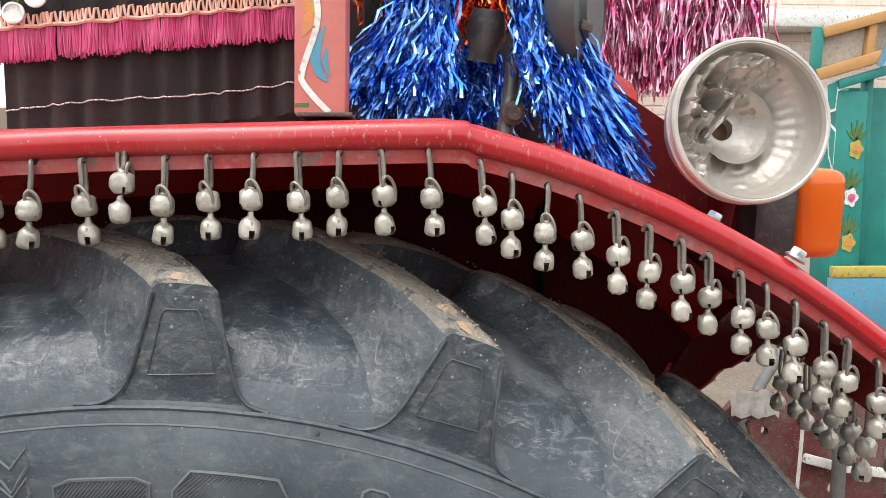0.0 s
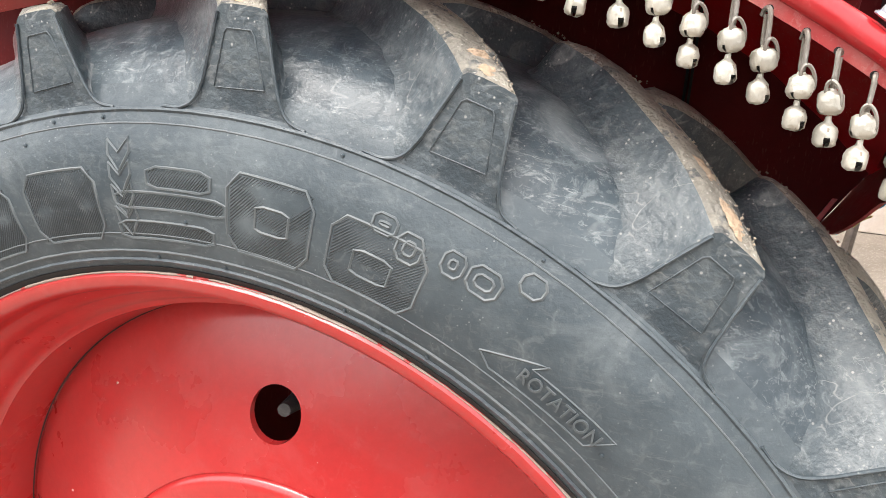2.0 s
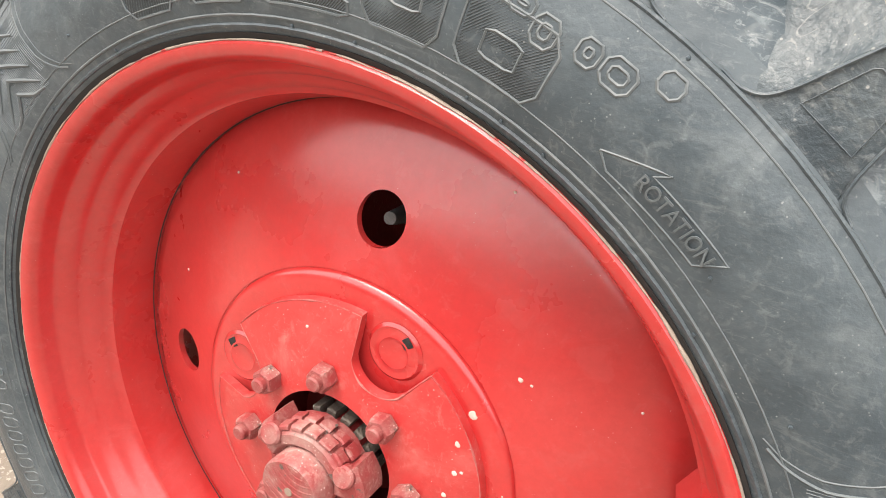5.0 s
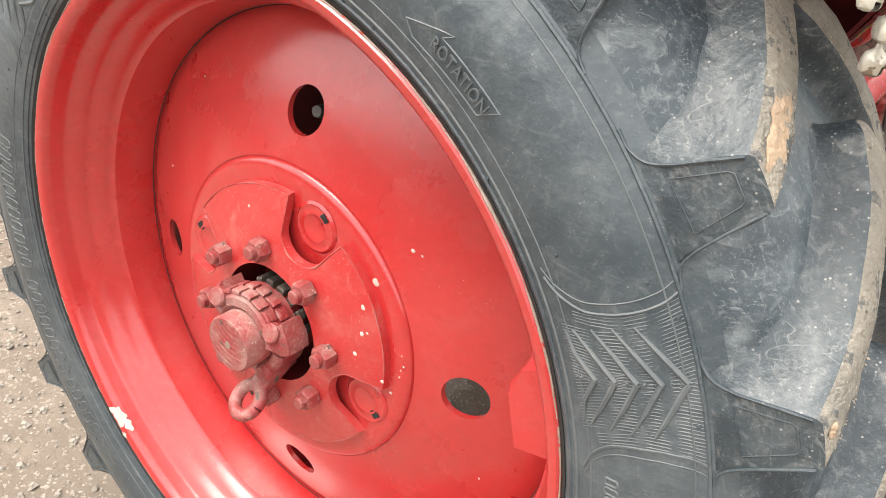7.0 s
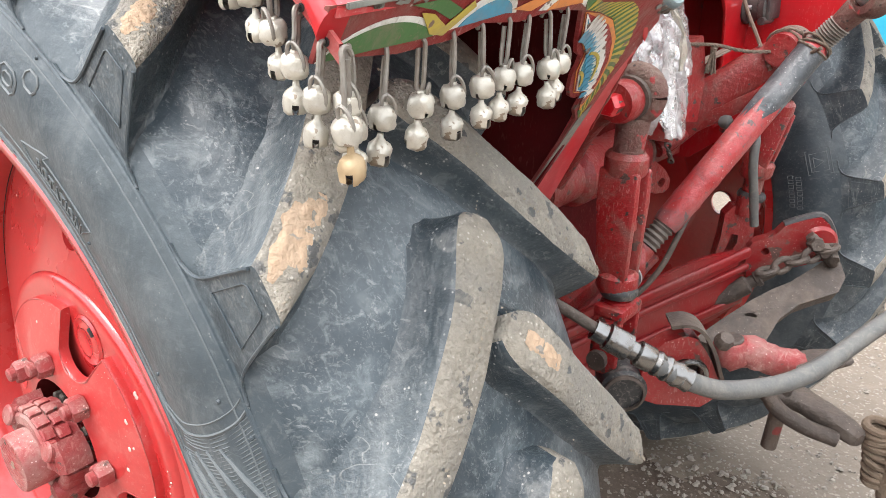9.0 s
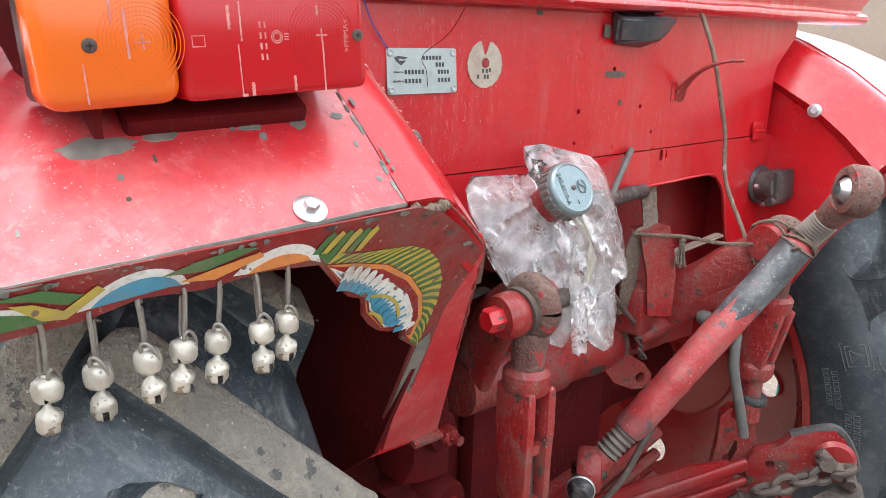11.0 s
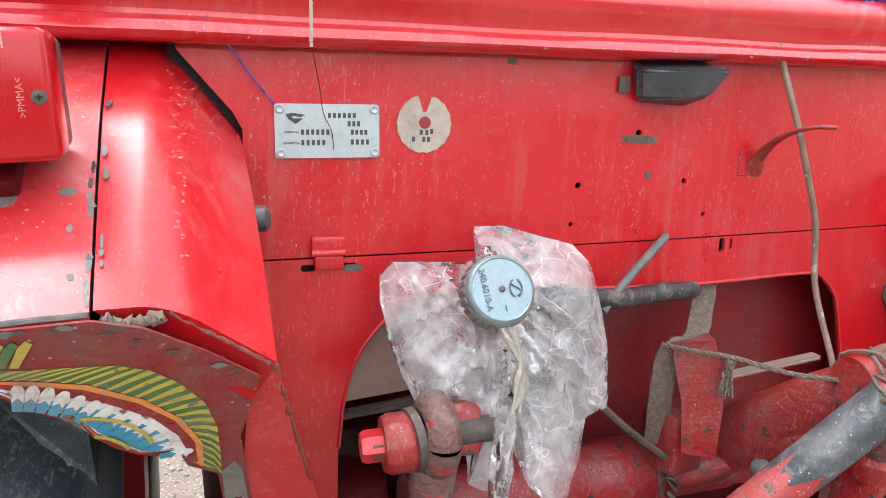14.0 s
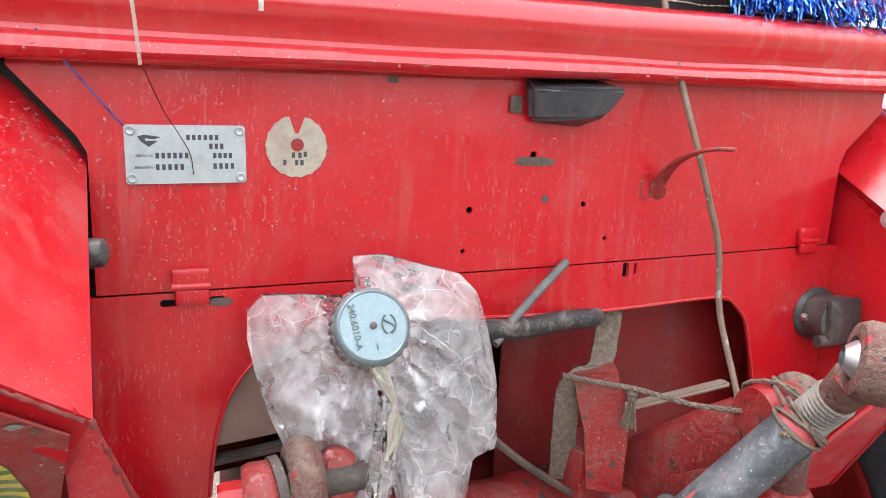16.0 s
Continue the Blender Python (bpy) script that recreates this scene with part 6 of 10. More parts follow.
part("plate_sheet", sheet(round_rect(-0.0505, -0.0255, 0.0505, 0.0255, 0.003), 0.0015, lambda u, v, d: on_plate(u, v, d - 0.001)), PLATE, plate, "thin aluminium plate", smooth=False)
for u in (-0.0455, 0.0455):
    for v in (-0.0205, 0.0205):
        bm = bmesh.new()
        add_lathe(bm, [(0.0045, 0), (0.0045, 0.0012), (0.0032, 0.002), (0.0018, 0.0012), (0, 0.0012)], 16, TP @ Matrix.Translation((0.001, u, v)) @ pose(0, 0, 0, 0, 90, 0))
        part("rivet", bm, PLATE, plate)
for u0, u1, v0, v1 in ((0.0, 0.029, 0.0125, 0.017), (0.019, 0.033, 0.0045, 0.0095), (-0.026, 0.003, -0.0035, 0.0015), (0.022, 0.040, -0.0035, 0.0012), (-0.026, -0.001, -0.0135, -0.0085), (0.022, 0.042, -0.013, -0.008)):
    n = max(3, int((u1 - u0) / 0.0042))
    for k in range(n):
        a = u0 + (u1 - u0) * k / n
        part("stamped_bar", sheet([(a, v0), (a + 0.0028, v0), (a + 0.0028, v1), (a, v1)], 0.0008, lambda u, v, d: on_plate(u, v, d - 0.0016)), INK, plate, smooth=False)
for words, v in (("SERIAL No", -0.0010), ("ENGINE No", -0.0112)):
    bm = bmesh.new()
    join(bm, text_mesh(words, 0.0030, 0.0002), TP @ Matrix(((0, 0, 1, 0.0018), (1, 0, 0, -0.0352), (0, 1, 0, v), (0, 0, 0, 1))))
    part("plate_words", bm, INK, plate, smooth=False)
mark = bmesh.new()
sheet([(-0.040, 0.0155), (-0.034, 0.0170), (-0.021, 0.0150), (-0.0265, 0.0130), (-0.034, 0.0140), (-0.0335, 0.0118), (-0.0235, 0.0118), (-0.0310, 0.0065), (-0.0375, 0.0112)], 0.0008, lambda u, v, d: on_plate(u, v, d - 0.0016), (), mark)
part("plate_mark", mark, INK, plate, smooth=False)

# round worn sticker with a notch
st = []
for k in range(48):
    a = radians(90 + 360 * k / 48)
    d = abs((math.degrees(a) - 90 + 180) % 360 - 180)
    r = 0.0285 + 0.0006 * math.sin(k * 2.3) if d > 9 else 0.012
    st.append((1.1695 + r * math.cos(a), 1.5345 + r * math.sin(a)))
part("round_sticker", sheet(st, 0.0012, lambda u, v, d: on_panel(u, v, d - 0.0016)), STICKER, panel, "worn round beige sticker, notched at the top", smooth=False)
part("sticker_tear", sheet(circle(1.170, 1.536, 0.0062, 12), 0.0006, lambda u, v, d: on_panel(u, v, d - 0.0022)), RED_DUSTY, panel, smooth=False)
pb = bmesh.new()
for k, (u, v) in enumerate(((1.165, 1.524), (1.171, 1.524), (1.176, 1.525), (1.168, 1.517), (1.173, 1.517), (1.157, 1.517))):
    sheet([(u, v), (u + 0.003, v), (u + 0.003, v + 0.005), (u, v + 0.005)], 0.0006, lambda a, b, d: on_panel(a, b, d - 0.0021), (), pb)
part("sticker_print", pb, INK, panel, smooth=False)
# bare metal marks and a screwed latch plate
for u, v, w, h in ((1.425, 1.524, 0.024, 0.006), (1.262, 1.6005, 0.006, 0.004), (1.442, 1.4835, 0.004, 0.005), (1.10, 1.3885, 0.010, 0.005)):
    pts = [(p[0] * (1 + 0.25 * math.sin(9 * i)), p[1] * (1 + 0.2 * math.cos(7 * i))) for i, p in enumerate(circle(0, 0, w, 18, h))]
    part("bare_metal_mark", sheet([(u + a, v + b) for a, b in pts], 0.0005, lambda a, b, d: on_panel(a, b, d - 0.001)), IRON, panel, smooth=False)
# number-plate lamp with a hood
nl = thing("plate_lamp", (0.2, 1.45, 1.58), "", "")
under_empty(nl, tractor)
bm = bmesh.new()
pts_top = [(PX, 1.405, 1.612), (PX, 1.503, 1.613), (PX + 0.046, 1.508, 1.604), (PX + 0.050, 1.478, 1.606), (PX + 0.046, 1.425, 1.602), (PX + 0.02, 1.402, 1.600)]
pts_low = [(PX, 1.412, 1.566), (PX, 1.478, 1.560), (PX + 0.030, 1.494, 1.576), (PX + 0.036, 1.470, 1.570), (PX + 0.030, 1.430, 1.568), (PX + 0.012, 1.411, 1.567)]
a, b = [bm.verts.new(p) for p in pts_top], [bm.verts.new(p) for p in pts_low]
bm.faces.new(a)
bm.faces.new(b[::-1])
for k in range(6):
    bm.faces.new((a[k], a[(k + 1) % 6], b[(k + 1) % 6], b[k]))
bmesh.ops.bevel(bm, geom=list(bm.edges), offset=0.0045, segments=3, affect="EDGES")
part("lamp_hood", bm, mat("blue_black_plastic", (0.040, 0.050, 0.058), 0.30, 0, 0.2, (0.075, 0.088, 0.096), 0.7, 14, 160, 0.15, smear=((0.13, 0.095, 0.08), 0.4, 18)), nl, "dusty black plastic hood")
part("lamp_tab", box((0.003, 0.014, 0.018), (PX + 0.003, 1.397, 1.583), 0, 0, 0, 0.001), IRON, nl)

# hook that holds the wire
hook = [(PX, 1.592, 1.487), (PX + 0.008, 1.591, 1.506), (PX + 0.028, 1.592, 1.527), (PX + 0.052, 1.598, 1.541), (PX + 0.074, 1.605, 1.547), (PX + 0.088, 1.612, 1.548)]
part("wire_hook", forged(hook, [0.024, 0.019, 0.016, 0.013, 0.012, 0.009], [0.005, 0.005, 0.005, 0.005, 0.005, 0.005], 8, 0.0008), RED_DUSTY, panel, "bent red steel strap hook")
part("hook_frame", add_tube(bmesh.new(), [on_panel(*q) for q in ((1.570, 1.484), (1.582, 1.484), (1.583, 1.513), (1.571, 1.512))], 0.0012, 6, closed=True), MUDDY, panel)

# black rubber stop beside the fender and the bolt on the far fender
part("rubber_stop", rod((0.274, 0.975, 1.454), (0.281, 1.008, 1.457), [(0.0115, 0), (0.0125, 0.5), (0.011, 0.9), (0.006, 1)], 16), BLACK_PLASTIC, panel)
bm = bmesh.new()
m = aim((0.280, 1.890, 1.467), (0.300, 1.80, 1.475))
add_lathe(bm, [(0, 0), (0.012, 0), (0.012, 0.002), (0.005, 0.003)], 24, m)
hexnut(bm, m @ Matrix.Translation((0, 0, 0.003)), 0.013, 0.006)
part("panel_bolt", bm, STEEL, panel)

# trailer socket
sock = thing("trailer_socket", (0.2, 1.88, 1.32), "", "")
under_empty(sock, tractor)
bm = bmesh.new()
m = aim((PX, 1.882, 1.324), (PX + 0.2, 1.860, 1.335))
add_lathe(bm, [(0, 0), (0.036, 0), (0.036, 0.006), (0.030, 0.010), (0.029, 0.034), (0.032, 0.036), (0.032, 0.048), (0.026, 0.052), (0, 0.052)], 32, m)
part("socket_body", bm, BLACK_PLASTIC, sock, "dusty black rubber body")
part("socket_lid", box((0.012, 0.05, 0.056), (PX + 0.053, 1.874, 1.331), 4, -4, -8, 0.01), BLACK_PLASTIC, sock)
part("lid_spring", tube([(PX + 0.045, 1.842, 1.300), (PX + 0.05, 1.885, 1.302)], 0.008, 12), BLACK_PLASTIC, sock)
for dy, dz in ((-0.03, 0.0), (0.0, -0.036)):
    nb = bmesh.new()
    hexnut(nb, aim((PX + 0.012, 1.88 + dy, 1.324 + dz), (PX + 0.2, 1.87 + dy, 1.33 + dz)), 0.009, 0.008)
    part("socket_nut", nb, STEEL, sock)

# ---- body and rear axle ----
body = thing("chassis", (-0.4, MID, 0.8), "", "")
under_empty(body, tractor)
# gearbox, cover, axle and castings: red darkened for the shade under the tractor
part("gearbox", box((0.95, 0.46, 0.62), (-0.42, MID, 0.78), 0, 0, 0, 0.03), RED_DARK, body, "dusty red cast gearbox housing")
# unseen cab boxes added to keep light out of the body
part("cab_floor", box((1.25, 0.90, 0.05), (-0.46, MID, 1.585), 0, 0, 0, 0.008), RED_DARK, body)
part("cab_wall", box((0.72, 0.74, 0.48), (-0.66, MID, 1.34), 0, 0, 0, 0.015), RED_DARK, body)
part("engine_hood", box((1.30, 0.46, 0.62), (-1.85, MID, 1.20), 0, 0, 0, 0.05), RED, body, "red engine hood")
part("side_frame", box((0.34, 0.30, 0.20), (-1.42, 1.10, 1.16), 0, 0, 0, 0.02), RED, body, "red side box")
for k, (a, b, r) in enumerate((((-1.22, 0.98, 1.10), (-1.50, 1.02, 1.34), 0.016), ((-1.28, 0.95, 1.34), (-1.62, 0.98, 1.30), 0.012))):
    part("side_pipe", tube(smooth_line([a, Vector(a).lerp(Vector(b), 0.5) + Vector((0, -0.02, 0.03)), b], 6), r, 10), RED_DUSTY, body)
part("side_cable", tube(smooth_line([(-1.30, 0.93, 1.18), (-1.36, 0.92, 1.26), (-1.33, 0.92, 1.32), (-1.26, 0.93, 1.30), (-1.27, 0.93, 1.2)], 8), 0.006, 8), STICKER, body)
for y0, y1 in ((0.70, 1.23), (1.655, 2.185)):
    a, b = (HX, y0, HZ), (HX, y1, HZ)
    prof = [(0.075, 0), (0.085, 0.05), (0.085, 0.45), (0.125, 0.8), (0.15, 0.95), (0.15, 1.0)]
    if y0 > 1.5:
        a, b = b, a
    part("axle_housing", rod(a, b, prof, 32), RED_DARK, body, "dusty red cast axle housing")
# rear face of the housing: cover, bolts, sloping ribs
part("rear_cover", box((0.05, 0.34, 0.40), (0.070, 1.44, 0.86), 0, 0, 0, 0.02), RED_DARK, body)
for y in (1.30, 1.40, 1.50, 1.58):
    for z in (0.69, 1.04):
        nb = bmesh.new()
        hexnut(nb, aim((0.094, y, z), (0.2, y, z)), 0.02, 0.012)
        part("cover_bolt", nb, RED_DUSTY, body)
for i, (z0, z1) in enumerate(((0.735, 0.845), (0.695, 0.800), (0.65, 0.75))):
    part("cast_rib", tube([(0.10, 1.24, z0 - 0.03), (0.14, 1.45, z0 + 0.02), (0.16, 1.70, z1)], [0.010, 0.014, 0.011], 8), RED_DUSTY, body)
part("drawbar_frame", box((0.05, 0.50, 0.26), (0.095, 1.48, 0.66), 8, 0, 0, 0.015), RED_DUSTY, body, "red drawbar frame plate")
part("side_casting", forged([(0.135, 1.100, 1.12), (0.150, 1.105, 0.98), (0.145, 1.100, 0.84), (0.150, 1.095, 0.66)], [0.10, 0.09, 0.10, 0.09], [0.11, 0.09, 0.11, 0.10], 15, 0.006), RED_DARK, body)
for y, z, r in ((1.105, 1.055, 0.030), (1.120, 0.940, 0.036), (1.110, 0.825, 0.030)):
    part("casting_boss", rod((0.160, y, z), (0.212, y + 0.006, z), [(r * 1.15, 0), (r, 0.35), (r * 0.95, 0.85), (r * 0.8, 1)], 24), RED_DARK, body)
    nb = bmesh.new()
    hexnut(nb, aim((0.212, y + 0.006, z), (0.4, y + 0.03, z)), 0.024, 0.016)
    add_lathe(nb, [(0.007, 0.014), (0.007, 0.03), (0, 0.03)], 10, aim((0.212, y + 0.006, z), (0.4, y + 0.03, z)))
    part("casting_bolt", nb, RED_DUSTY, body)
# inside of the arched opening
# red deepened to paint the panel's shade on this sheet
part("inner_back", slab([(0.060, 1.478, 1.21), (0.088, 1.51, 1.21), (0.108, 1.64, 1.21), (0.115, 1.85, 1.21)], 0.006, 0.42), RED_DEEP, body, "red inner sheet metal darkened for the shade inside")
# deep wall in the darker red that paints the cavity's shade
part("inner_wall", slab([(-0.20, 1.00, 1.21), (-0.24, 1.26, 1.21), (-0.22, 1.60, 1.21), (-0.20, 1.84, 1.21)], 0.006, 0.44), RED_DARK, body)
part("inner_shelf", slab([(0.205, 1.555, 1.224), (0.222, 1.62, 1.240), (0.235, 1.705, 1.256)], 0.02, 0.006), TAN_DUST, body, "dusty ledge")
part("inner_left_plate", sheet([(1.075, 1.235), (1.19, 1.245), (1.21, 1.36), (1.10, 1.36)], 0.006, lambda u, v, d: Vector((0.186 - d, u, v))), TAN_DUST, body, "inner plate covered in tan dust", smooth=False)
part("plate_boss", rod((0.12, 1.165, 1.315), (0.185, 1.165, 1.315), [(0.036, 0), (0.036, 0.7), (0.030, 1)], 28), RED_DUSTY, body)
part("left_ledge", slab([(0.188, 1.080, 1.222), (0.188, 1.150, 1.228), (0.188, 1.20, 1.236)], 0.02, 0.005), IRON, body)

def upright(origin, way):
    """Places (way along, height, depth) on an upright plane through origin that runs along way."""
    o, w = Vector((*origin, 0)), Vector((*way, 0)).normalized()
    nn = Vector((w.y, -w.x, 0))
    return lambda u, v, dd: o + w * u + Vector((0, 0, v)) - nn * dd


# ---- lift shaft and arms ----
GREASY = mat("greasy_worn_red", (0.125, 0.040, 0.033), 0.7, 0, 0, (0.20, 0.145, 0.115), 0.9, 17, 110, 1.0, (0.34, 0.035, 0.036), 30, 0.64, bump_dist=0.006, smear=((0.27, 0.22, 0.18), 0.5, 18), speck=((0.04, 0.03, 0.028), 120, 0.28))
lift = thing("lift_shaft", (0.22, 1.4, 1.11), "", "")
under_empty(lift, tractor)
SH = (0.157, 1.078)
part("shaft_tube", rod((SH[0], 1.18, SH[1]), (SH[0], 1.640, SH[1]), [(0.040, 0), (0.040, 0.20), (0.052, 0.23), (0.052, 0.42), (0.046, 0.45), (0.046, 0.56), (0.049, 0.59), (0.049, 0.70), (0.040, 0.73), (0.040, 1)], 32), RED_DUSTY, lift, "worn red round lift shaft")
part("shaft_collar", rod((SH[0], 1.506, SH[1]), (SH[0], 1.516, SH[1]), [(0.047, 0), (0.0495, 0.2), (0.0495, 0.8), (0.047, 1)], 32), GREASY, lift)
ear = sheet([(1.480, 1.080), (1.515, 1.068), (1.548, 1.046), (1.566, 1.024), (1.566, 1.008), (1.553, 1.000), (1.528, 1.002), (1.490, 1.020), (1.470, 1.045)], 0.016, lambda u, v, d: Vector((0.213 + 0.25 * (u - 1.542) - d, u, v)), [circle(1.542, 1.022, 0.0095, 16)])
part("shaft_chip", sheet([(1.440 + 0.016 * math.cos(q) * (1 + 0.3 * math.sin(3 * q)), 1.0, 0.011 * math.sin(q) * (1 + 0.3 * math.cos(2 * q)))[::2] for q in [0.349 * k for k in range(18)]], 0.0006,
                         lambda u, v, dd: Vector((SH[0] + math.cos(-0.45 + v / 0.049) * (0.0497 - dd), u, SH[1] + math.sin(-0.45 + v / 0.049) * (0.0497 - dd)))), BLACK_PLASTIC, lift, "patch of bare black metal", smooth=False)
part("shaft_ear", ear, RED_DUSTY, lift, smooth=False)
part("lift_arm", forged([(0.15, 1.205, 1.08), (0.23, 1.19, 1.215), (0.318, 1.185, 1.258)], [0.036, 0.034, 0.032], [0.080, 0.07, 0.05], 3), RED_DUSTY, lift)
part("lift_arm", forged([(0.160, 1.590, 1.085), (0.255, 1.620, 1.185), (0.345, 1.665, 1.272)], [0.044, 0.040, 0.036], [0.085, 0.072, 0.055], 5), RED_DUSTY, lift, "heavy worn red lift arm")
part("arm_end", rod((0.352, 1.625, 1.275), (0.352, 1.715, 1.275), [(0.028, 0), (0.030, 0.1), (0.030, 0.9), (0.028, 1)], 24), RED_DUSTY, lift)
part("flat_bar", forged([(0.214, 1.600, 1.110), (0.262, 1.603, 1.144), (0.3225, 1.603, 1.186), (0.400, 1.605, 1.236)], [0.010, 0.007, 0.007, 0.007], [0.022, 0.025, 0.026, 0.024], 17, 0.0012), RED_DUSTY, lift, "dented red flat bar")
part("flat_bar_sleeve", rod((0.196, 1.530, 1.086), (0.215, 1.605, 1.110), [(0.017, 0), (0.0175, 0.9), (0.014, 1)], 20), RED_DUSTY, lift)
part("thin_rod", tube(smooth_line([(0.27, 1.30, 1.30), (0.243, 1.41, 1.200), (0.218, 1.512, 1.122)], 4), 0.0045, 8), IRON, lift)
cot = bmesh.new()
for k in range(3):
    cc = Vector((0.220 + 0.009 * k, 1.514 - 0.006 * k, 1.115 - 0.016 * k))
    add_tube(cot, [cc + Vector((0.004 * math.sin(2 * a), 0.008 * math.cos(a + k), 0.010 * math.sin(a))) for a in [2 * math.pi * j / 12 for j in range(12)]], 0.0026, 6, closed=True)
part("pivot_knob", rod((0.290, 1.572, 1.149), (0.312, 1.572, 1.149), [(0.008, 0), (0.012, 0.3), (0.0125, 0.75), (0.007, 1)], 18), HOSE, lift, "grey round steel knob")
part("rusty_links", cot, IRON, lift, "rusty chain links")
# bent bracket that the strap goes round
at_b2 = upright((0.245, 1.505), (0.5, 0.87))
bm = sheet([(-0.030, 1.288), (0.018, 1.297), (0.029, 1.262), (0.037, 1.215), (0.036, 1.148), (-0.004, 1.150), (-0.012, 1.220), (-0.024, 1.262)], 0.006, at_b2)
sheet([(-0.030, 1.288), (0.018, 1.297), (0.010, 1.294), (-0.020, 1.286)], 0.05, lambda u, v, dd: at_b2(u, v - 0.10 * dd, dd), (), bm)
part("bent_bracket", bm, RED_DUSTY, lift, "bent red bracket")
part("bracket_block", box((0.06, 0.055, 0.08), (0.200, 1.520, 1.150), 0, 0, 10, 0.006), RED_DUSTY, lift)



def taper_box(size, m):
    """A forged side: wide at the shoulder, drawn in towards the foot, its edges hammered a little."""
    bm = bmesh.new()
    add_box(bm, size, Matrix.Identity(4), 0.005)
    bmesh.ops.bisect_plane(bm, geom=bm.verts[:] + bm.edges[:] + bm.faces[:], plane_co=(0, 0, size[2] * 0.2), plane_no=(0, 0, 1))
    bmesh.ops.bisect_plane(bm, geom=bm.verts[:] + bm.edges[:] + bm.faces[:], plane_co=(0, 0, -size[2] * 0.1), plane_no=(0, 0, 1))
    for v in bm.verts:
        f = v.co.z / size[2] + 0.5
        v.co.x *= 0.72 + 0.30 * min(1, f * 1.5)
        v.co += Vector((0.0022, 0.0012, 0)) * noise.noise(v.co * 55 + Vector((size[0] * 9, 0, 0)))
        v.co = m @ v.co
    return bm


def lift_rod(name, eye, top, mid, low, clevis, fork=True):
    """A screw-adjusted lift rod: eye, thread, box with its inner screw, lower rod and fork."""
    t = thing(name, mid, "", "")
    under_empty(t, tractor)
    e, tp, lw, cl = (Vector(v) for v in (eye, top, low, clevis))
    bm = bmesh.new()
    add_tube(bm, [e + Vector((0.026 * math.cos(a), 0, 0.026 * math.sin(a))) for a in [2 * math.pi * k / 24 for k in range(24)]], 0.0155, 12, closed=True)
    add_tube(bm, [e + Vector((0, 0, -0.030)), tp + Vector((0, 0, 0.012))], [0.023, 0.020], 16)
    part("rod_eye", bm, GREASY, t, "greasy rusty red rod eye")
    scr = bmesh.new()
    prof = []
    n = 9
    for k in range(n * 2):
        prof.append((0.0185 if k % 2 else 0.0165, 0.0 + 0.036 * k / (n * 2)))
    add_lathe(scr, [(0, 0)] + prof + [(0, 0.036)], 16, aim(tp + Vector((0, 0, -0.022)), tp + Vector((0, 0, 0.05))))
    part("rod_thread", scr, IRON, t)
    ax = (tp - lw).normalized()
    h = (tp - lw).length
    lean = Matrix.Translation(lw) @ Matrix(((1, 0, ax.x, 0), (0, 1, ax.y, 0), (0, 0, ax.z, 0), (0, 0, 0, 1)))
    for sy in (-1, 1):
        part("box_side", taper_box((0.058, 0.0135, h - 0.02), lean @ pose(0, sy * 0.0175, h / 2)), RED_DUSTY, t)
    part("box_back", add_box(bmesh.new(), (0.014, 0.046, h - 0.03), lean @ pose(-0.020, 0, h / 2), 0.004), RED_DUSTY, t)
    for k, f in enumerate((0.985, 0.50, 0.03)):
        cap = bmesh.new()
        add_lathe(cap, [(0, -0.016), (0.026, -0.016), (0.030, -0.009), (0.030, 0.009), (0.024, 0.016), (0, 0.016)] if k != 1 else [(0, -0.006), (0.021, -0.006), (0.021, 0.006), (0, 0.006)], 20, lean @ pose(0, 0, f * h))
        part("box_collar", cap, RED_DUSTY, t)
    prof = [(0.0125 if k % 2 else 0.0105, k / 44) for k in range(45)]
    part("inner_screw", rod(lw.lerp(tp, 0.06), lw.lerp(tp, 0.95), prof, 14), IRON, t, "greasy threaded screw")
    part("lower_rod", rod(lw + ax * 0.01, cl, [(0.018, 0), (0.018, 0.55), (0.023, 0.6), (0.023, 1)], 16), RED_DUSTY, t)
    part("dark_collar", rod(cl + ax * 0.030, cl + ax * 0.046, [(0.024, 0), (0.027, 0.3), (0.027, 0.7), (0.024, 1)], 20), RUBBER_DARK, t)
    if not fork:
        return t
    fk = bmesh.new()
    for sy in (-1, 1):
        add_box(fk, (0.044, 0.014, 0.10), pose(cl.x, cl.y + sy * 0.026, cl.z - 0.035), 0.006)
    add_box(fk, (0.046, 0.066, 0.022), pose(cl.x, cl.y, cl.z + 0.012), 0.006)
    part("rod_fork", fk, RED_DUSTY, t)
    part("fork_pin", rod((cl.x, cl.y - 0.05, cl.z - 0.055), (cl.x, cl.y + 0.05, cl.z - 0.055), [(0.015, 0), (0.015, 0.08), (0.010, 0.09), (0.010, 1)], 14), IRON, t)
    return t


rod_l = lift_rod("lift_rod", (0.320, 1.152, 1.258), (0.319, 1.150, 1.168), (0.325, 1.148, 1.08), (0.333, 1.142, 0.992), (0.342, 1.138, 0.945))
bm = bmesh.new()
add_tube(bm, [(0.315, 1.092, 1.250), (0.320, 1.215, 1.258)], 0.0125, 14)
part("eye_pin", bm, IRON, rod_l)
nb = bmesh.new()
m = aim((0.316, 1.121, 1.252), (0.306, 1.0, 1.246))
add_lathe(nb, [(0, -0.012), (0.026, -0.012), (0.028, -0.006), (0.028, 0.012), (0.025, 0.018), (0, 0.018)], 24, m)
part("pin_nut", nb, RED_DUSTY, rod_l, "dusty red round boss")
nb = bmesh.new()
hexnut(nb, m @ Matrix.Translation((0, 0, 0.018)), 0.026, 0.020)
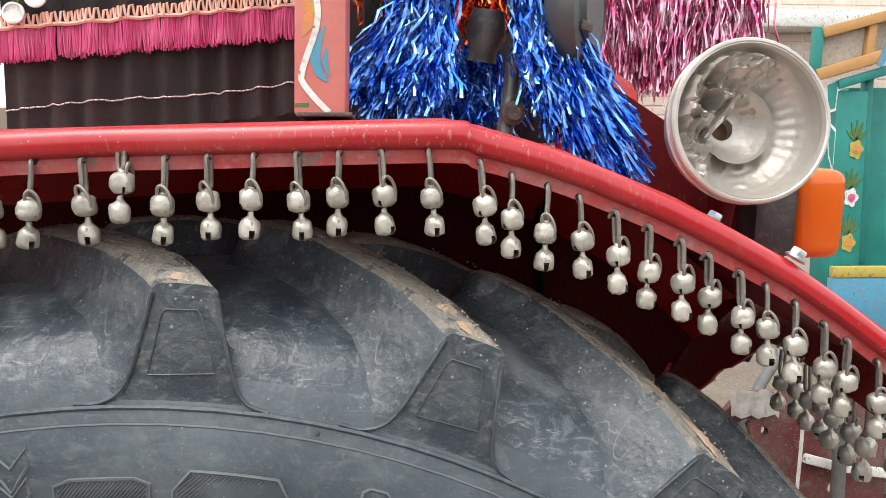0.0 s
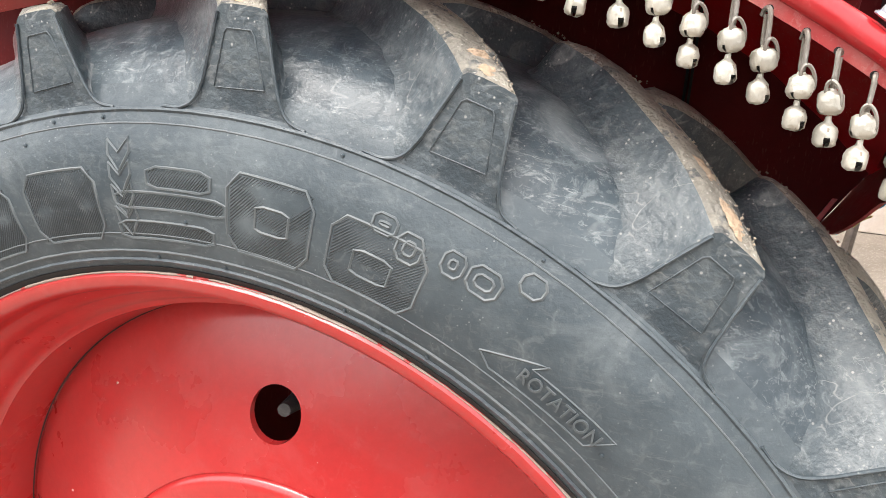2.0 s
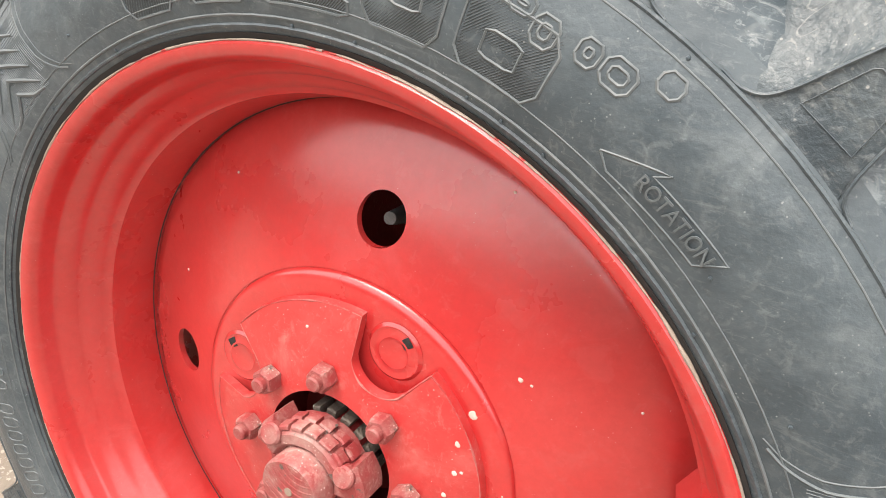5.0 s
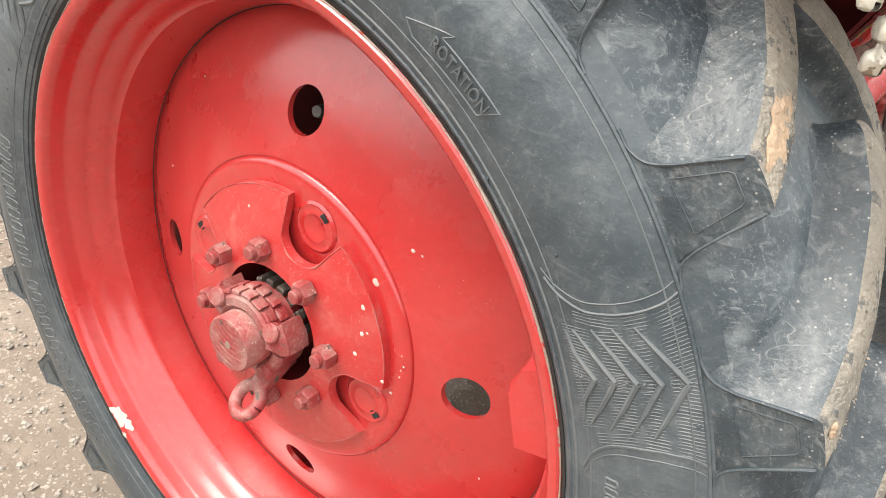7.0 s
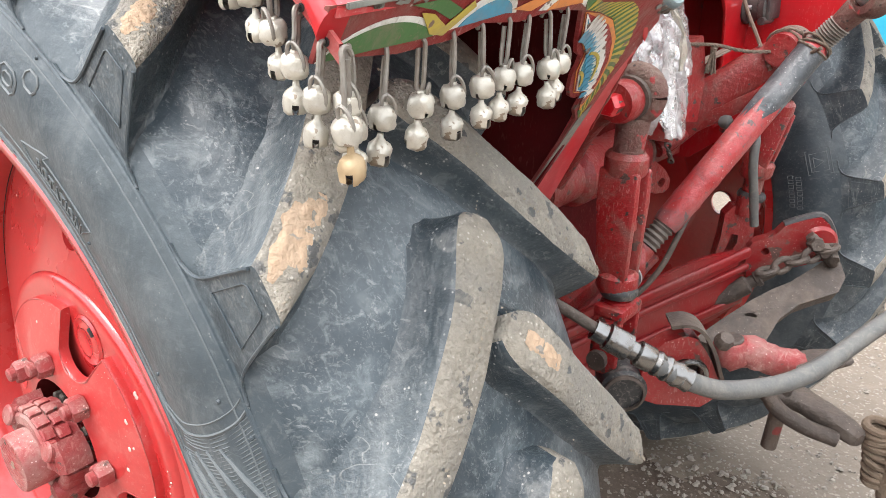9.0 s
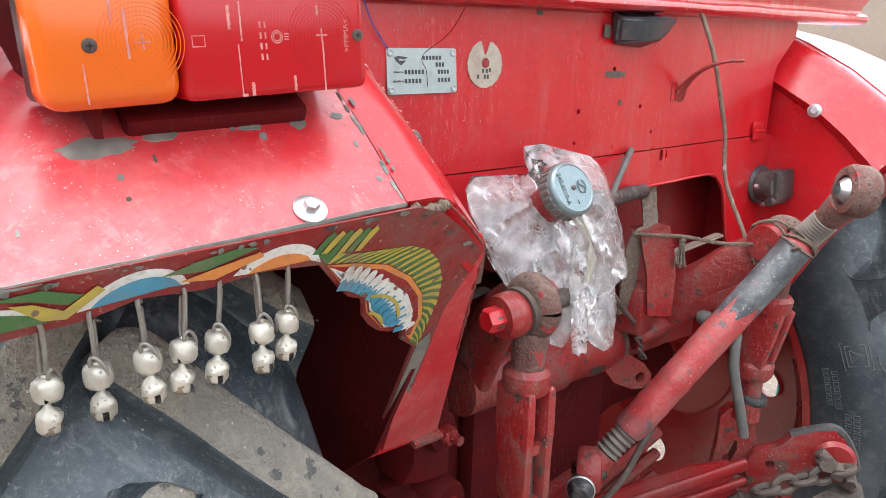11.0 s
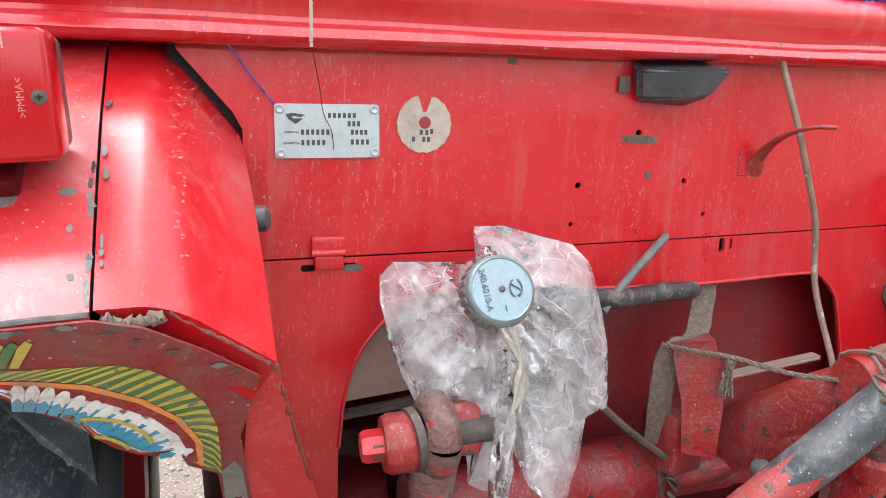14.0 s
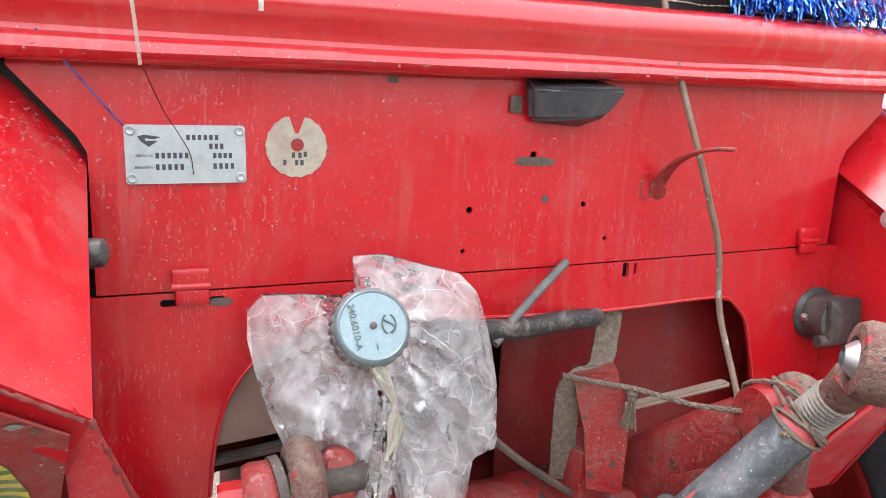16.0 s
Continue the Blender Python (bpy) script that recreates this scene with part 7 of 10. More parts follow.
part("bolt_head", nb, RED, rod_l, "red hexagon bolt head")
part("eye_washer", rod((0.318, 1.128, 1.2535), (0.3175, 1.136, 1.2545), [(0.030, 0), (0.030, 1)], 24), IRON, rod_l)
rod_r = lift_rod("lift_rod", (0.352, 1.690, 1.272), (0.350, 1.692, 1.165), (0.345, 1.688, 1.10), (0.340, 1.680, 1.045), (0.335, 1.682, 0.955), False)
# handle rod that hangs beside the far lift rod
fork = sheet([(0.021, 0.970), (0.050, 0.972), (0.061, 0.961), (0.070, 0.919), (0.066, 0.883), (0.076, 0.845), (0.072, 0.826), (0.050, 0.819), (0.030, 0.824), (0.011, 0.817), (0.002, 0.822), (0.0, 0.835), (0.007, 0.904), (0.007, 0.952)], 0.030,
             upright((0.300, 1.651), (0.8, 0.6)), [[(0.026, 0.912), (0.040, 0.910), (0.041, 0.895), (0.032, 0.868), (0.022, 0.862), (0.018, 0.872)]])
part("rod_fork", fork, RED_DUSTY, rod_r, "worn red fork with a long slot", smooth=False)
at_f = upright((0.300, 1.651), (0.8, 0.6))
for u, v, r in ((0.014, 0.834, 0.0085), (0.047, 0.834, 0.0125)):
    part("fork_pin", rod(at_f(u, v, 0.004), at_f(u, v, -0.008), [(r, 0), (r, 0.7), (r * 0.8, 1)], 16), IRON, rod_r)
part("crank_handle", tube(smooth_line([(0.352, 1.585, 1.132), (0.360, 1.568, 1.126), (0.364, 1.566, 1.085), (0.372, 1.585, 1.018), (0.378, 1.600, 0.965)], 4), 0.0080, 12), HOSE, rod_r, "bent dusty grey handle rod")

# ---- top link, tied up slantwise ----
link = thing("top_link", (0.35, 1.52, 1.13), "", "")
under_empty(link, tractor)
B1, B2 = Vector((0.474, 1.627, 1.376)), Vector((0.2445, 1.3850, 0.917))
TA, TB, SCREW_TOP = Vector((0.405, 1.637, 1.288)), Vector((0.2757, 1.4319, 0.983)), Vector((0.435, 1.6375, 1.327))
d = (TB - TA).normalized()
SCUFFED = mat("scuffed_red_tube", (0.40, 0.020, 0.024), 0.42, 0, 0.2, (0.42, 0.15, 0.14), 0.8, 12, 110, 0.6, (0.13, 0.085, 0.082), 60, 0.66, bump_dist=0.004, smear=((0.115, 0.098, 0.098), 0.62, 13), speck=((0.56, 0.38, 0.35), 120, 0.17))
part("link_tube", rod(TA, TB, [(0.0215, 0), (0.0250, 0.03), (0.0252, 0.70), (0.0262, 0.72), (0.0252, 0.74), (0.0252, 0.83), (0.0264, 0.85), (0.0252, 0.87), (0.0252, 0.97), (0.0225, 1)], 32), SCUFFED, link, "scuffed red tube")
bm = bmesh.new()
rows = []
m = aim(TA, TB)
reach = (TB - TA).length
for i in range(15):
    row = []
    for k in range(64):
        a = 2 * math.pi * k / 64
        end = 0.36 + 0.10 * noise.noise((math.cos(a) * 1.3, math.sin(a) * 1.3, 2.0)) + 0.07 * noise.noise((math.cos(a) * 4, math.sin(a) * 4, 5.0)) + 0.03 * noise.noise((a * 6, 3, 1))
        row.append(bm.verts.new(m @ Vector((0.02535 * math.cos(a), 0.02535 * math.sin(a), reach * (0.03 + (end - 0.03) * i / 14)))))
    rows.append(row)
for a, b in zip(rows, rows[1:]):
    for k in range(64):
        bm.faces.new((a[k], a[(k + 1) % 64], b[(k + 1) % 64], b[k]))
part("link_sleeve", bm, mat("worn_black_tube", (0.052, 0.060, 0.067), 0.42, 0, 0, (0.15, 0.162, 0.170), 0.9, 13, 120, 0.5, (0.30, 0.06, 0.06), 52, 0.66, smear=((0.26, 0.265, 0.27), 0.6, 12), speck=((0.40, 0.40, 0.40), 120, 0.16)), link, "tube with worn black paint")
THREAD = mat("dusty_worn_thread", (0.17, 0.145, 0.125), 0.6, 0.3, 0, (0.30, 0.265, 0.23), 0.8, 40, 160, 0.4)
for a, b, n in ((SCREW_TOP, TA, 10), (TB, B2.lerp(TB, 0.42), 5)):
    part("link_screw", rod(a, b, [(0.0212 if j % 2 else 0.0168, j / (2 * n)) for j in range(2 * n)], 20), THREAD, link, "dusty screw thread")
for c, s, neck in ((B1, 1, SCREW_TOP), (B2, -1, B2.lerp(TB, 0.45))):
    bm = bmesh.new()
    axis = Vector((0.62, 0.76, -0.1)).normalized() if s == 1 else Vector((0.78, 0.60, 0.05)).normalized()
    m = aim(c - axis * 0.020, c)
    add_lathe(bm, [(0.021, 0), (0.033, 0.002), (0.037, 0.010), (0.037, 0.030), (0.033, 0.038), (0.021, 0.040)], 28, m, close=True)
    add_tube(bm, [c.lerp(neck, 0.45), neck], [0.022, 0.0185], 16)
    part("ball_socket", bm, GREASY if s == 1 else RED_DUSTY, link, "worn ball socket")
    ball = bmesh.new()
    add_lathe(ball, [(0.009, -0.028), (0.0225 * 0.75, -0.019), (0.0225, -0.008), (0.0235, 0), (0.0225, 0.008), (0.0225 * 0.75, 0.019), (0.009, 0.028)], 24, aim(c, c + axis))
    part("link_ball", ball, CHROME if s < 0 else STEEL, link, "bright worn steel ball")

# ---- lower links, yoke and drawbar pieces ----
def ribbon_bar(pts, width, thick):
    """A bent flat strap, its width across the plane of the bend."""
    bm = bmesh.new()
    pts = smooth_line(pts, 4)
    wide = Vector((0.6, -0.8, 0)) * width / 2
    rows = []
    for i, p in enumerate(pts):
        dn = (pts[min(i + 1, len(pts) - 1)] - pts[max(i - 1, 0)]).normalized()
        nn = wide.cross(dn).normalized() * thick / 2
        rows.append([bm.verts.new(p + wide + nn), bm.verts.new(p - wide + nn), bm.verts.new(p - wide - nn), bm.verts.new(p + wide - nn)])
    for a, c in zip(rows, rows[1:]):
        for k in range(4):
            bm.faces.new((a[k], a[(k + 1) % 4], c[(k + 1) % 4], c[k]))
    bm.faces.new(rows[0])
    bm.faces.new(rows[-1])
    return bm


RED_CHEEK = mat("chipped_bright_red", (0.29, 0.008, 0.011), 0.42, 0, 0.2, (0.27, 0.05, 0.043), 0.85, 14, 110, 0.5, (0.10, 0.065, 0.052), 22, 0.62, smear=((0.24, 0.12, 0.10), 0.6, 12), speck=((0.56, 0.30, 0.27), 170, 0.2), ticks=((0.50, 0.28, 0.25), 0.5))
low = thing("lower_linkage", (0.4, 1.4, 0.8), "", "")
under_empty(low, tractor)
part("worn_casting", forged([(0.474, 1.236, 0.884), (0.500, 1.256, 0.896), (0.530, 1.278, 0.886), (0.560, 1.300, 0.889)], [0.040, 0.052, 0.046, 0.034], [0.030, 0.042, 0.036, 0.026], 7, 0.0065), HUB_RED, low, "worn pinkish red casting")
part("casting_boss", rod((0.482, 1.243, 0.880), (0.476, 1.240, 0.914), [(0.024, 0), (0.027, 0.15), (0.026, 0.75), (0.022, 1)], 24), HUB_RED, low)
part("boss_disc", rod((0.476, 1.240, 0.913), (0.475, 1.2395, 0.918), [(0.0185, 0), (0.0185, 0.6), (0.016, 1)], 24), IRON, low, "dark greasy disc")
part("casting_end", forged([(0.552, 1.292, 0.882), (0.580, 1.314, 0.889), (0.610, 1.338, 0.898)], [0.046, 0.055, 0.040], [0.020, 0.016, 0.010], 9, 0.003), IRON, low)
part("casting_bolt", rod((0.470, 1.225, 0.912), (0.476, 1.220, 0.926), [(0.014, 0), (0.014, 0.6), (0.010, 1)], 8), IRON, low)


def tilted(u, v, dd):
    """The lower link's own plane: along, across and depth."""
    nn = Vector((0.35, -0.45, 0.82)).normalized()
    e1 = Vector((0.79, 0.61, 0)).normalized()
    e1 = (e1 - nn * e1.dot(nn)).normalized()
    return Vector((0.435, 1.60, 0.825)) + e1 * u + nn.cross(e1) * v - nn * dd


bar_in = [(-0.150, -0.082), (-0.116, -0.055), (-0.078, -0.027), (-0.029, 0.007), (0.010, 0.029), (0.051, 0.050), (0.099, 0.082), (0.136, 0.110), (0.153, 0.101), (0.154, 0.062), (0.137, 0.032), (0.101, 0.017), (0.051, -0.004), (0.012, -0.033), (-0.012, -0.066), (-0.030, -0.092), (-0.100, -0.105)]
bm = sheet(bar_in, 0.034, tilted, [circle(-0.040, -0.030, 0.012, 16, 0.004)])
for v in bm.verts:
    v.co += Vector((0.004, 0.004, 0.006)) * noise.noise(v.co * 45)
part("link_bar", bm, IRON, low, "dirty grey-brown lower link with a pin hole", smooth=False)
at_c2 = upright((0.358, 1.670), (0.84, 0.54))
cheek = [(0.007, 0.829), (0.0, 0.860), (0.0, 0.891), (0.006, 0.903), (0.018, 0.910), (0.034, 0.916), (0.047, 0.925), (0.060, 0.943), (0.093, 0.958), (0.122, 0.966), (0.140, 0.952), (0.155, 0.925), (0.163, 0.899), (0.156, 0.882), (0.126, 0.870), (0.070, 0.850)]
part("link_cheek", sheet(cheek, 0.024, at_c2, [circle(0.033, 0.887, 0.008, 14)]), RED_CHEEK, low, "chipped red link cheek with a pin hole", smooth=False)
part("cheek_boss", rod(at_c2(0.128, 0.915, 0.004), at_c2(0.128, 0.915, -0.008), [(0.032, 0), (0.034, 0.4), (0.028, 1)], 28), RED_CHEEK, low)
part("cheek_edge", tube(smooth_line([at_c2(u, v, 0.010) for u, v in cheek[7:14]], 3), 0.0085, 8), BLACK_PLASTIC, low, "black worn top edge")
for k in range(3):
    cc = at_c2(0.112 + 0.018 * k, 0.918 - 0.008 * k, -0.018)
    sh = bmesh.new()
    hexnut(sh, aim(cc, cc + Vector((0.5, -0.8, 0.25 - 0.3 * k))), 0.026 - 0.003 * k, 0.022)
    part("shackle_nut", sh, IRON, low)
part("shackle_pin", rod(at_c2(0.100, 0.935, -0.020), at_c2(0.158, 0.880, -0.024), [(0.009, 0), (0.011, 0.1), (0.011, 0.9), (0.009, 1)], 12), IRON, low, "worn steel shackle pin")
part("turnbuckle", rod((0.275, 1.585, 0.735), (0.415, 1.655, 0.865), [(0.012, 0), (0.012, 0.12), (0.019, 0.15), (0.020, 0.5), (0.019, 0.74), (0.012, 0.76), (0.012, 0.82), (0.016, 0.83), (0.016, 0.87), (0.011, 0.88), (0.011, 1)], 10), IRON, low, "rusty turnbuckle")
for k in range(5):
    c = Vector((0.408, 1.640, 0.868)).lerp(Vector((0.486, 1.722, 0.912)), k / 4)
    a1 = Vector((0.6, 0.75, 0.3)).normalized()
    a2 = (Vector((-0.3, 0.1, 1)) if k % 2 else Vector((1, -0.6, 0.2))).normalized()
    ch = bmesh.new()
    add_tube(ch, [c + a1 * 0.018 * math.cos(q) + a2 * 0.012 * math.sin(q) for q in [2 * math.pi * j / 14 for j in range(14)]], 0.0062, 8, closed=True)
    part("chain_link", ch, IRON, low)
# red drawbar frame with pressed ridges
def frame_line(dx, dz):
    return [Vector((x + dx, y, z + dz)) for x, y, z in ((0.150, 1.30, 0.752), (0.235, 1.44, 0.812), (0.330, 1.58, 0.872), (0.366, 1.638, 0.895))]


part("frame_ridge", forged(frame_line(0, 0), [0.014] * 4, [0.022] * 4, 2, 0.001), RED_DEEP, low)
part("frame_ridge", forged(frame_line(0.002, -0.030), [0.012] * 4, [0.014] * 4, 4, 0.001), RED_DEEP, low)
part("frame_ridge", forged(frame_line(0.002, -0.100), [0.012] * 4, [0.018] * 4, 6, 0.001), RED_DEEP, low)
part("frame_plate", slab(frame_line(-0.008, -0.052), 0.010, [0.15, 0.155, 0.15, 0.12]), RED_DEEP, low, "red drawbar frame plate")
# ear with the round boss behind the coupling
at_e = upright((0.396, 1.124), (0.8, 0.6))
part("red_ear", sheet([(0.0, 0.835), (0.0, 0.858), (0.004, 0.887), (0.009, 0.910), (0.029, 0.930), (0.054, 0.941), (0.070, 0.937), (0.084, 0.920), (0.096, 0.902), (0.114, 0.866), (0.108, 0.840), (0.092, 0.826), (0.029, 0.826)], 0.030, at_e, [circle(0.062, 0.884, 0.021, 20)]), RED_CHEEK, low, "red ear plate with a round hole", smooth=False)
part("ear_bore", rod(at_e(0.062, 0.884, 0.026), at_e(0.062, 0.884, 0.012), [(0.022, 0), (0.022, 1)], 20), DARK, low)
part("ear_strap", ribbon_bar([at_e(0.030, 0.957, 0.010), at_e(0.052, 0.962, 0.008), at_e(0.072, 0.954, 0.006), at_e(0.092, 0.926, 0.006), at_e(0.108, 0.888, 0.008), at_e(0.122, 0.858, 0.01)], 0.040, 0.005), IRON, low, "bent dusty steel strap")
rg = bmesh.new()
cc = at_e(0.066, 0.884, -0.010)
add_tube(rg, [cc + Vector((0.8, 0.6, 0)) * 0.022 * math.cos(q) + Vector((0, 0, 1)) * 0.022 * math.sin(q) for q in [2 * math.pi * j / 28 for j in range(28)]], 0.0042, 8, closed=True)
part("spring_ring", rg, CHROME, low, "bright steel ring")
part("dark_boss", rod(at_e(-0.020, 0.846, 0.05), at_e(-0.020, 0.846, -0.006), [(0.034, 0), (0.034, 0.9), (0.028, 1)], 24), RUBBER_DARK, low)
part("boss_ring", lathe([(0.026, 0), (0.030, 0.002), (0.030, 0.006), (0.026, 0.008)], 24, aim(at_e(-0.020, 0.846, -0.004), at_e(-0.020, 0.846, -0.1)), close=True), IRON, low)
# black ball joint and the thin hose beside the link's lower ball
bj = Vector((0.262, 1.345, 0.906))
part("ball_joint", rod(bj - Vector((0.6, -0.8, 0)) * 0.03, bj + Vector((0.6, -0.8, 0)) * 0.02, [(0.016, 0), (0.020, 0.3), (0.021, 0.55), (0.019, 0.8), (0.012, 1)], 24), RUBBER_DARK, low, "black rubber ball joint")
part("joint_ring", lathe([(0.0205, -0.003), (0.0225, -0.002), (0.0225, 0.002), (0.0205, 0.003)], 28, aim(bj, bj + Vector((0.6, -0.8, 0.1))), close=True), STEEL, low)
part("thin_hose", tube(smooth_line([(0.310, 1.500, 1.05), (0.305, 1.465, 1.01), (0.300, 1.435, 0.965), (0.292, 1.412, 0.920), (0.276, 1.390, 0.880), (0.255, 1.366, 0.850), (0.215, 1.335, 0.818)], 5), 0.0052, 10), IRON, low, "thin dusty brown hose")
yoke = forged([(0.50, 1.395, 0.765), (0.545, 1.43, 0.750), (0.600, 1.415, 0.748), (0.650, 1.395, 0.742)], [0.05, 0.055, 0.05, 0.03], [0.030, 0.032, 0.030, 0.026], 12, 0.003)
part("drawbar_yoke", yoke, IRON, low, "rusty iron drawbar yoke")
part("yoke_hoop", tube(smooth_line([(0.510, 1.37, 0.790), (0.532, 1.36, 0.763), (0.575, 1.37, 0.742), (0.625, 1.385, 0.732)], 5), 0.013, 10), IRON, low)
part("hitch_pin", rod((0.532, 1.405, 0.812), (0.528, 1.408, 0.655), [(0.013, 0), (0.013, 1)], 14), IRON, low, "rusty hanging pin")

# dusty implement that stands behind the drawbar
CAKED = mat("mud_caked_dull_red", (0.13, 0.022, 0.020), 0.7, 0, 0, (0.15, 0.095, 0.076), 0.9, 9, 100, 0.6, (0.24, 0.20, 0.165), 26, 0.66, bump_dist=0.004, smear=((0.20, 0.14, 0.115), 0.6, 9), speck=((0.40, 0.32, 0.27), 130, 0.2))
imp = thing("implement_frame", (0.9, 1.5, 0), "dusty red implement headstock caked with dried mud", "implement")
head = [(0.706, 0.62), (0.690, 0.78), (0.684, 1.07), (0.722, 1.115), (1.12, 1.13), (1.12, 0.34), (0.84, 0.34), (0.80, 0.55)]
part("headstock_plate", sheet(head, 0.018, lambda u, v, d: Vector((u, 1.50 + d, v)), [circle(0.775, 1.03, 0.011, 14), circle(0.772, 0.985, 0.009, 14), circle(0.735, 0.80, 0.010, 14), circle(0.94, 0.90, 0.016, 16)]), CAKED, imp, "mud-stained red steel plate with holes", smooth=False)
part("plate_rib", slab([(0.735, 1.485, 0.66), (0.735, 1.485, 0.80), (0.745, 1.485, 1.06)], 0.02, 0.03), CAKED, imp)
part("cross_strap", slab([(0.86, 1.488, 0.975), (0.93, 1.488, 0.955), (1.08, 1.488, 0.93)], 0.012, 0.02), WHITE_P, imp, "scraped pale strap")
part("grey_pipe", tube(smooth_line([(0.905, 1.44, 1.18), (0.91, 1.44, 1.0), (0.905, 1.44, 0.75), (0.90, 1.44, 0.40)], 5), 0.014, 12), HOSE, imp, "grey pipe")
rag = bmesh.new()
rows = []
for i in range(11):
    f = i / 10
    rows.append([rag.verts.new((0.688 + 0.105 * k / 9, 1.484 - 0.010 * abs(math.sin(k * 1.1 + f * 2)) - 0.006 * f, 1.128 - 0.055 * f + 0.012 * noise.noise((k * 0.7, f * 3, 4)) * (1 if i in (0, 10) else 0.3))) for k in range(10)])
for a, b in zip(rows, rows[1:]):
    for k in range(9):
        rag.faces.new((a[k], a[k + 1], b[k + 1], b[k]))
part("torn_rag", rag, mat("pale_torn_cloth", (0.40, 0.38, 0.345), 0.95, 0, 0, (0.25, 0.225, 0.195), 0.8, 40, 300, 0.6), imp, "pale torn rag hung over the plate")
part("pale_strip", ribbon_bar([(0.845, 1.47, 1.06), (0.842, 1.47, 0.98), (0.838, 1.47, 0.90)], 0.003, 0.012), WHITE_P, imp)
for x in (0.87, 1.08):
    part("support_leg", box((0.06, 0.05, 0.36), (x, 1.51, 0.175), 0, 0, 0, 0.006), CAKED, imp)
for k in range(9):
    ring = bmesh.new()
    cc = Vector((0.668 + 0.0025 * k, 1.486, 0.722 - 0.0125 * k))
    add_tube(ring, [cc + Vector((0.019 * math.cos(q), 0.015 * math.sin(q), 0.004 * math.sin(q + k))) * (1 + 0.12 * noise.noise((q, k, 0))) for q in [2 * math.pi * j / 16 for j in range(16)]], 0.0072, 8, closed=True)
    part("muddy_coil", ring, MUD, imp)
clod = bmesh.new()
rows = []
for i in range(22):
    q = i / 21
    c = Vector((0.735, 1.478, 0.80)).lerp(Vector((0.715, 1.474, 0.585)), q)
    row = []
    for k in range(16):
        a = 2 * math.pi * k / 16
        r = (0.036 - 0.02 * q * q) * (1 + 0.4 * noise.noise((math.cos(a) * 2, math.sin(a) * 2, q * 9)))
        row.append(clod.verts.new(c + Vector((r * math.cos(a) * 1.3, r * math.sin(a) * 0.6, 0.02 * noise.noise((k, i, 2))))))
    rows.append(row)
for a, c in zip(rows, rows[1:]):
    for k in range(16):
        clod.faces.new((a[k], a[(k + 1) % 16], c[(k + 1) % 16], c[k]))
clod.faces.new(rows[0])
clod.faces.new(rows[-1])
part("mud_cake", clod, MUD, imp, "cake of dried mud")

# ---- hydraulic hose ----
hose = thing("hydraulic_hose", (0.5, 1.1, 0.93), "grey rubber hydraulic hose with steel coupling", "hose")
hp = smooth_line([(0.455, 1.020, 0.965), (0.489, 1.045, 0.944), (0.528, 1.098, 0.922), (0.586, 1.200, 0.920), (0.640, 1.340, 0.960), (0.715, 1.480, 1.03), (0.85, 1.62, 1.14), (1.05, 1.75, 1.24), (1.4, 1.95, 1.0), (1.7, 2.1, 0.3), (1.8, 2.15, 0.02)], 8)
part("rubber_hose", tube(hp, 0.0125, 14), HOSE, hose)
CA, CB = Vector((0.338, 0.956, 1.027)), Vector((0.489, 1.045, 0.944))
part("steel_coupling", rod(CA.lerp(CB, 0.30), CB, [(0.0135, 0), (0.0135, 0.12), (0.0175, 0.14), (0.0175, 0.36), (0.012, 0.38), (0.012, 0.44), (0.0165, 0.46), (0.0165, 0.60), (0.0145, 0.62), (0.017, 0.66), (0.0145, 0.71),
                                                     (0.017, 0.76), (0.0145, 0.81), (0.017, 0.87), (0.0145, 0.92), (0.0155, 1.0)], 20), CHROME, hose, "bright zinc hose coupling")
part("steel_pipe", tube(smooth_line([(0.28, 0.985, 0.98), (0.315, 0.958, 1.030), (0.345, 0.958, 1.030), (0.392, 0.986, 1.000)], 6), 0.0072, 10), IRON, hose)

# ---- filler neck, cap and the plastic bag tied round it ----
filler = thing("oil_filler", (0.25, 1.21, 1.33), "", "")
under_empty(filler, tractor)
CN = Vector((0.86, -0.06, 0.46)).normalized()
CC = Vector((0.321, 1.2105, 1.3955))
part("filler_neck", rod((0.16, 1.23, 1.27), CC - CN * 0.028, [(0.024, 0), (0.024, 1)], 20), RED_DUSTY, filler)
cm = aim(CC - CN * 0.026, CC)
cap = bmesh.new()
pr = [(0, 0), (0.031, 0), (0.0335, 0.002), (0.0335, 0.020), (0.032, 0.0235), (0.0295, 0.0255), (0.0285, 0.0245), (0, 0.0245)]
add_lathe(cap, pr, 48, cm)
part("filler_cap", cap, mat("worn_grey_zinc_cap", (0.24, 0.32, 0.345), 0.40, 0.5, 0, (0.19, 0.25, 0.265), 0.6, 40, 240, 0.25, smear=((0.36, 0.41, 0.42), 0.4, 60), speck=((0.20, 0.20, 0.19), 300, 0.2)), filler, "round grey metal filler cap")
kn = bmesh.new()
for k in range(24):
    a = 2 * math.pi * k / 24
    add_box(kn, (0.0034, 0.0060, 0.016), cm @ Matrix.Rotation(a, 4, "Z") @ pose(0.0333, 0, 0.009), 0.0010, 1)
CAP_INK = mat("grimy_relief", (0.085, 0.105, 0.11), 0.6, 0.2, 0, (0.16, 0.19, 0.195), 0.7, 90, 300, 0.1)
tagged(part("cap_grip", kn, mat("brown_grey_knurl", (0.20, 0.175, 0.15), 0.6, 0.3, 0, (0.11, 0.09, 0.075), 0.8, 50, 240, 0.3), filler), kind="stuff")
part("cap_screw", lathe([(0.003, 0.0245), (0.003, 0.0262), (0.002, 0.0268), (0, 0.0268)], 12, cm), IRON, filler)


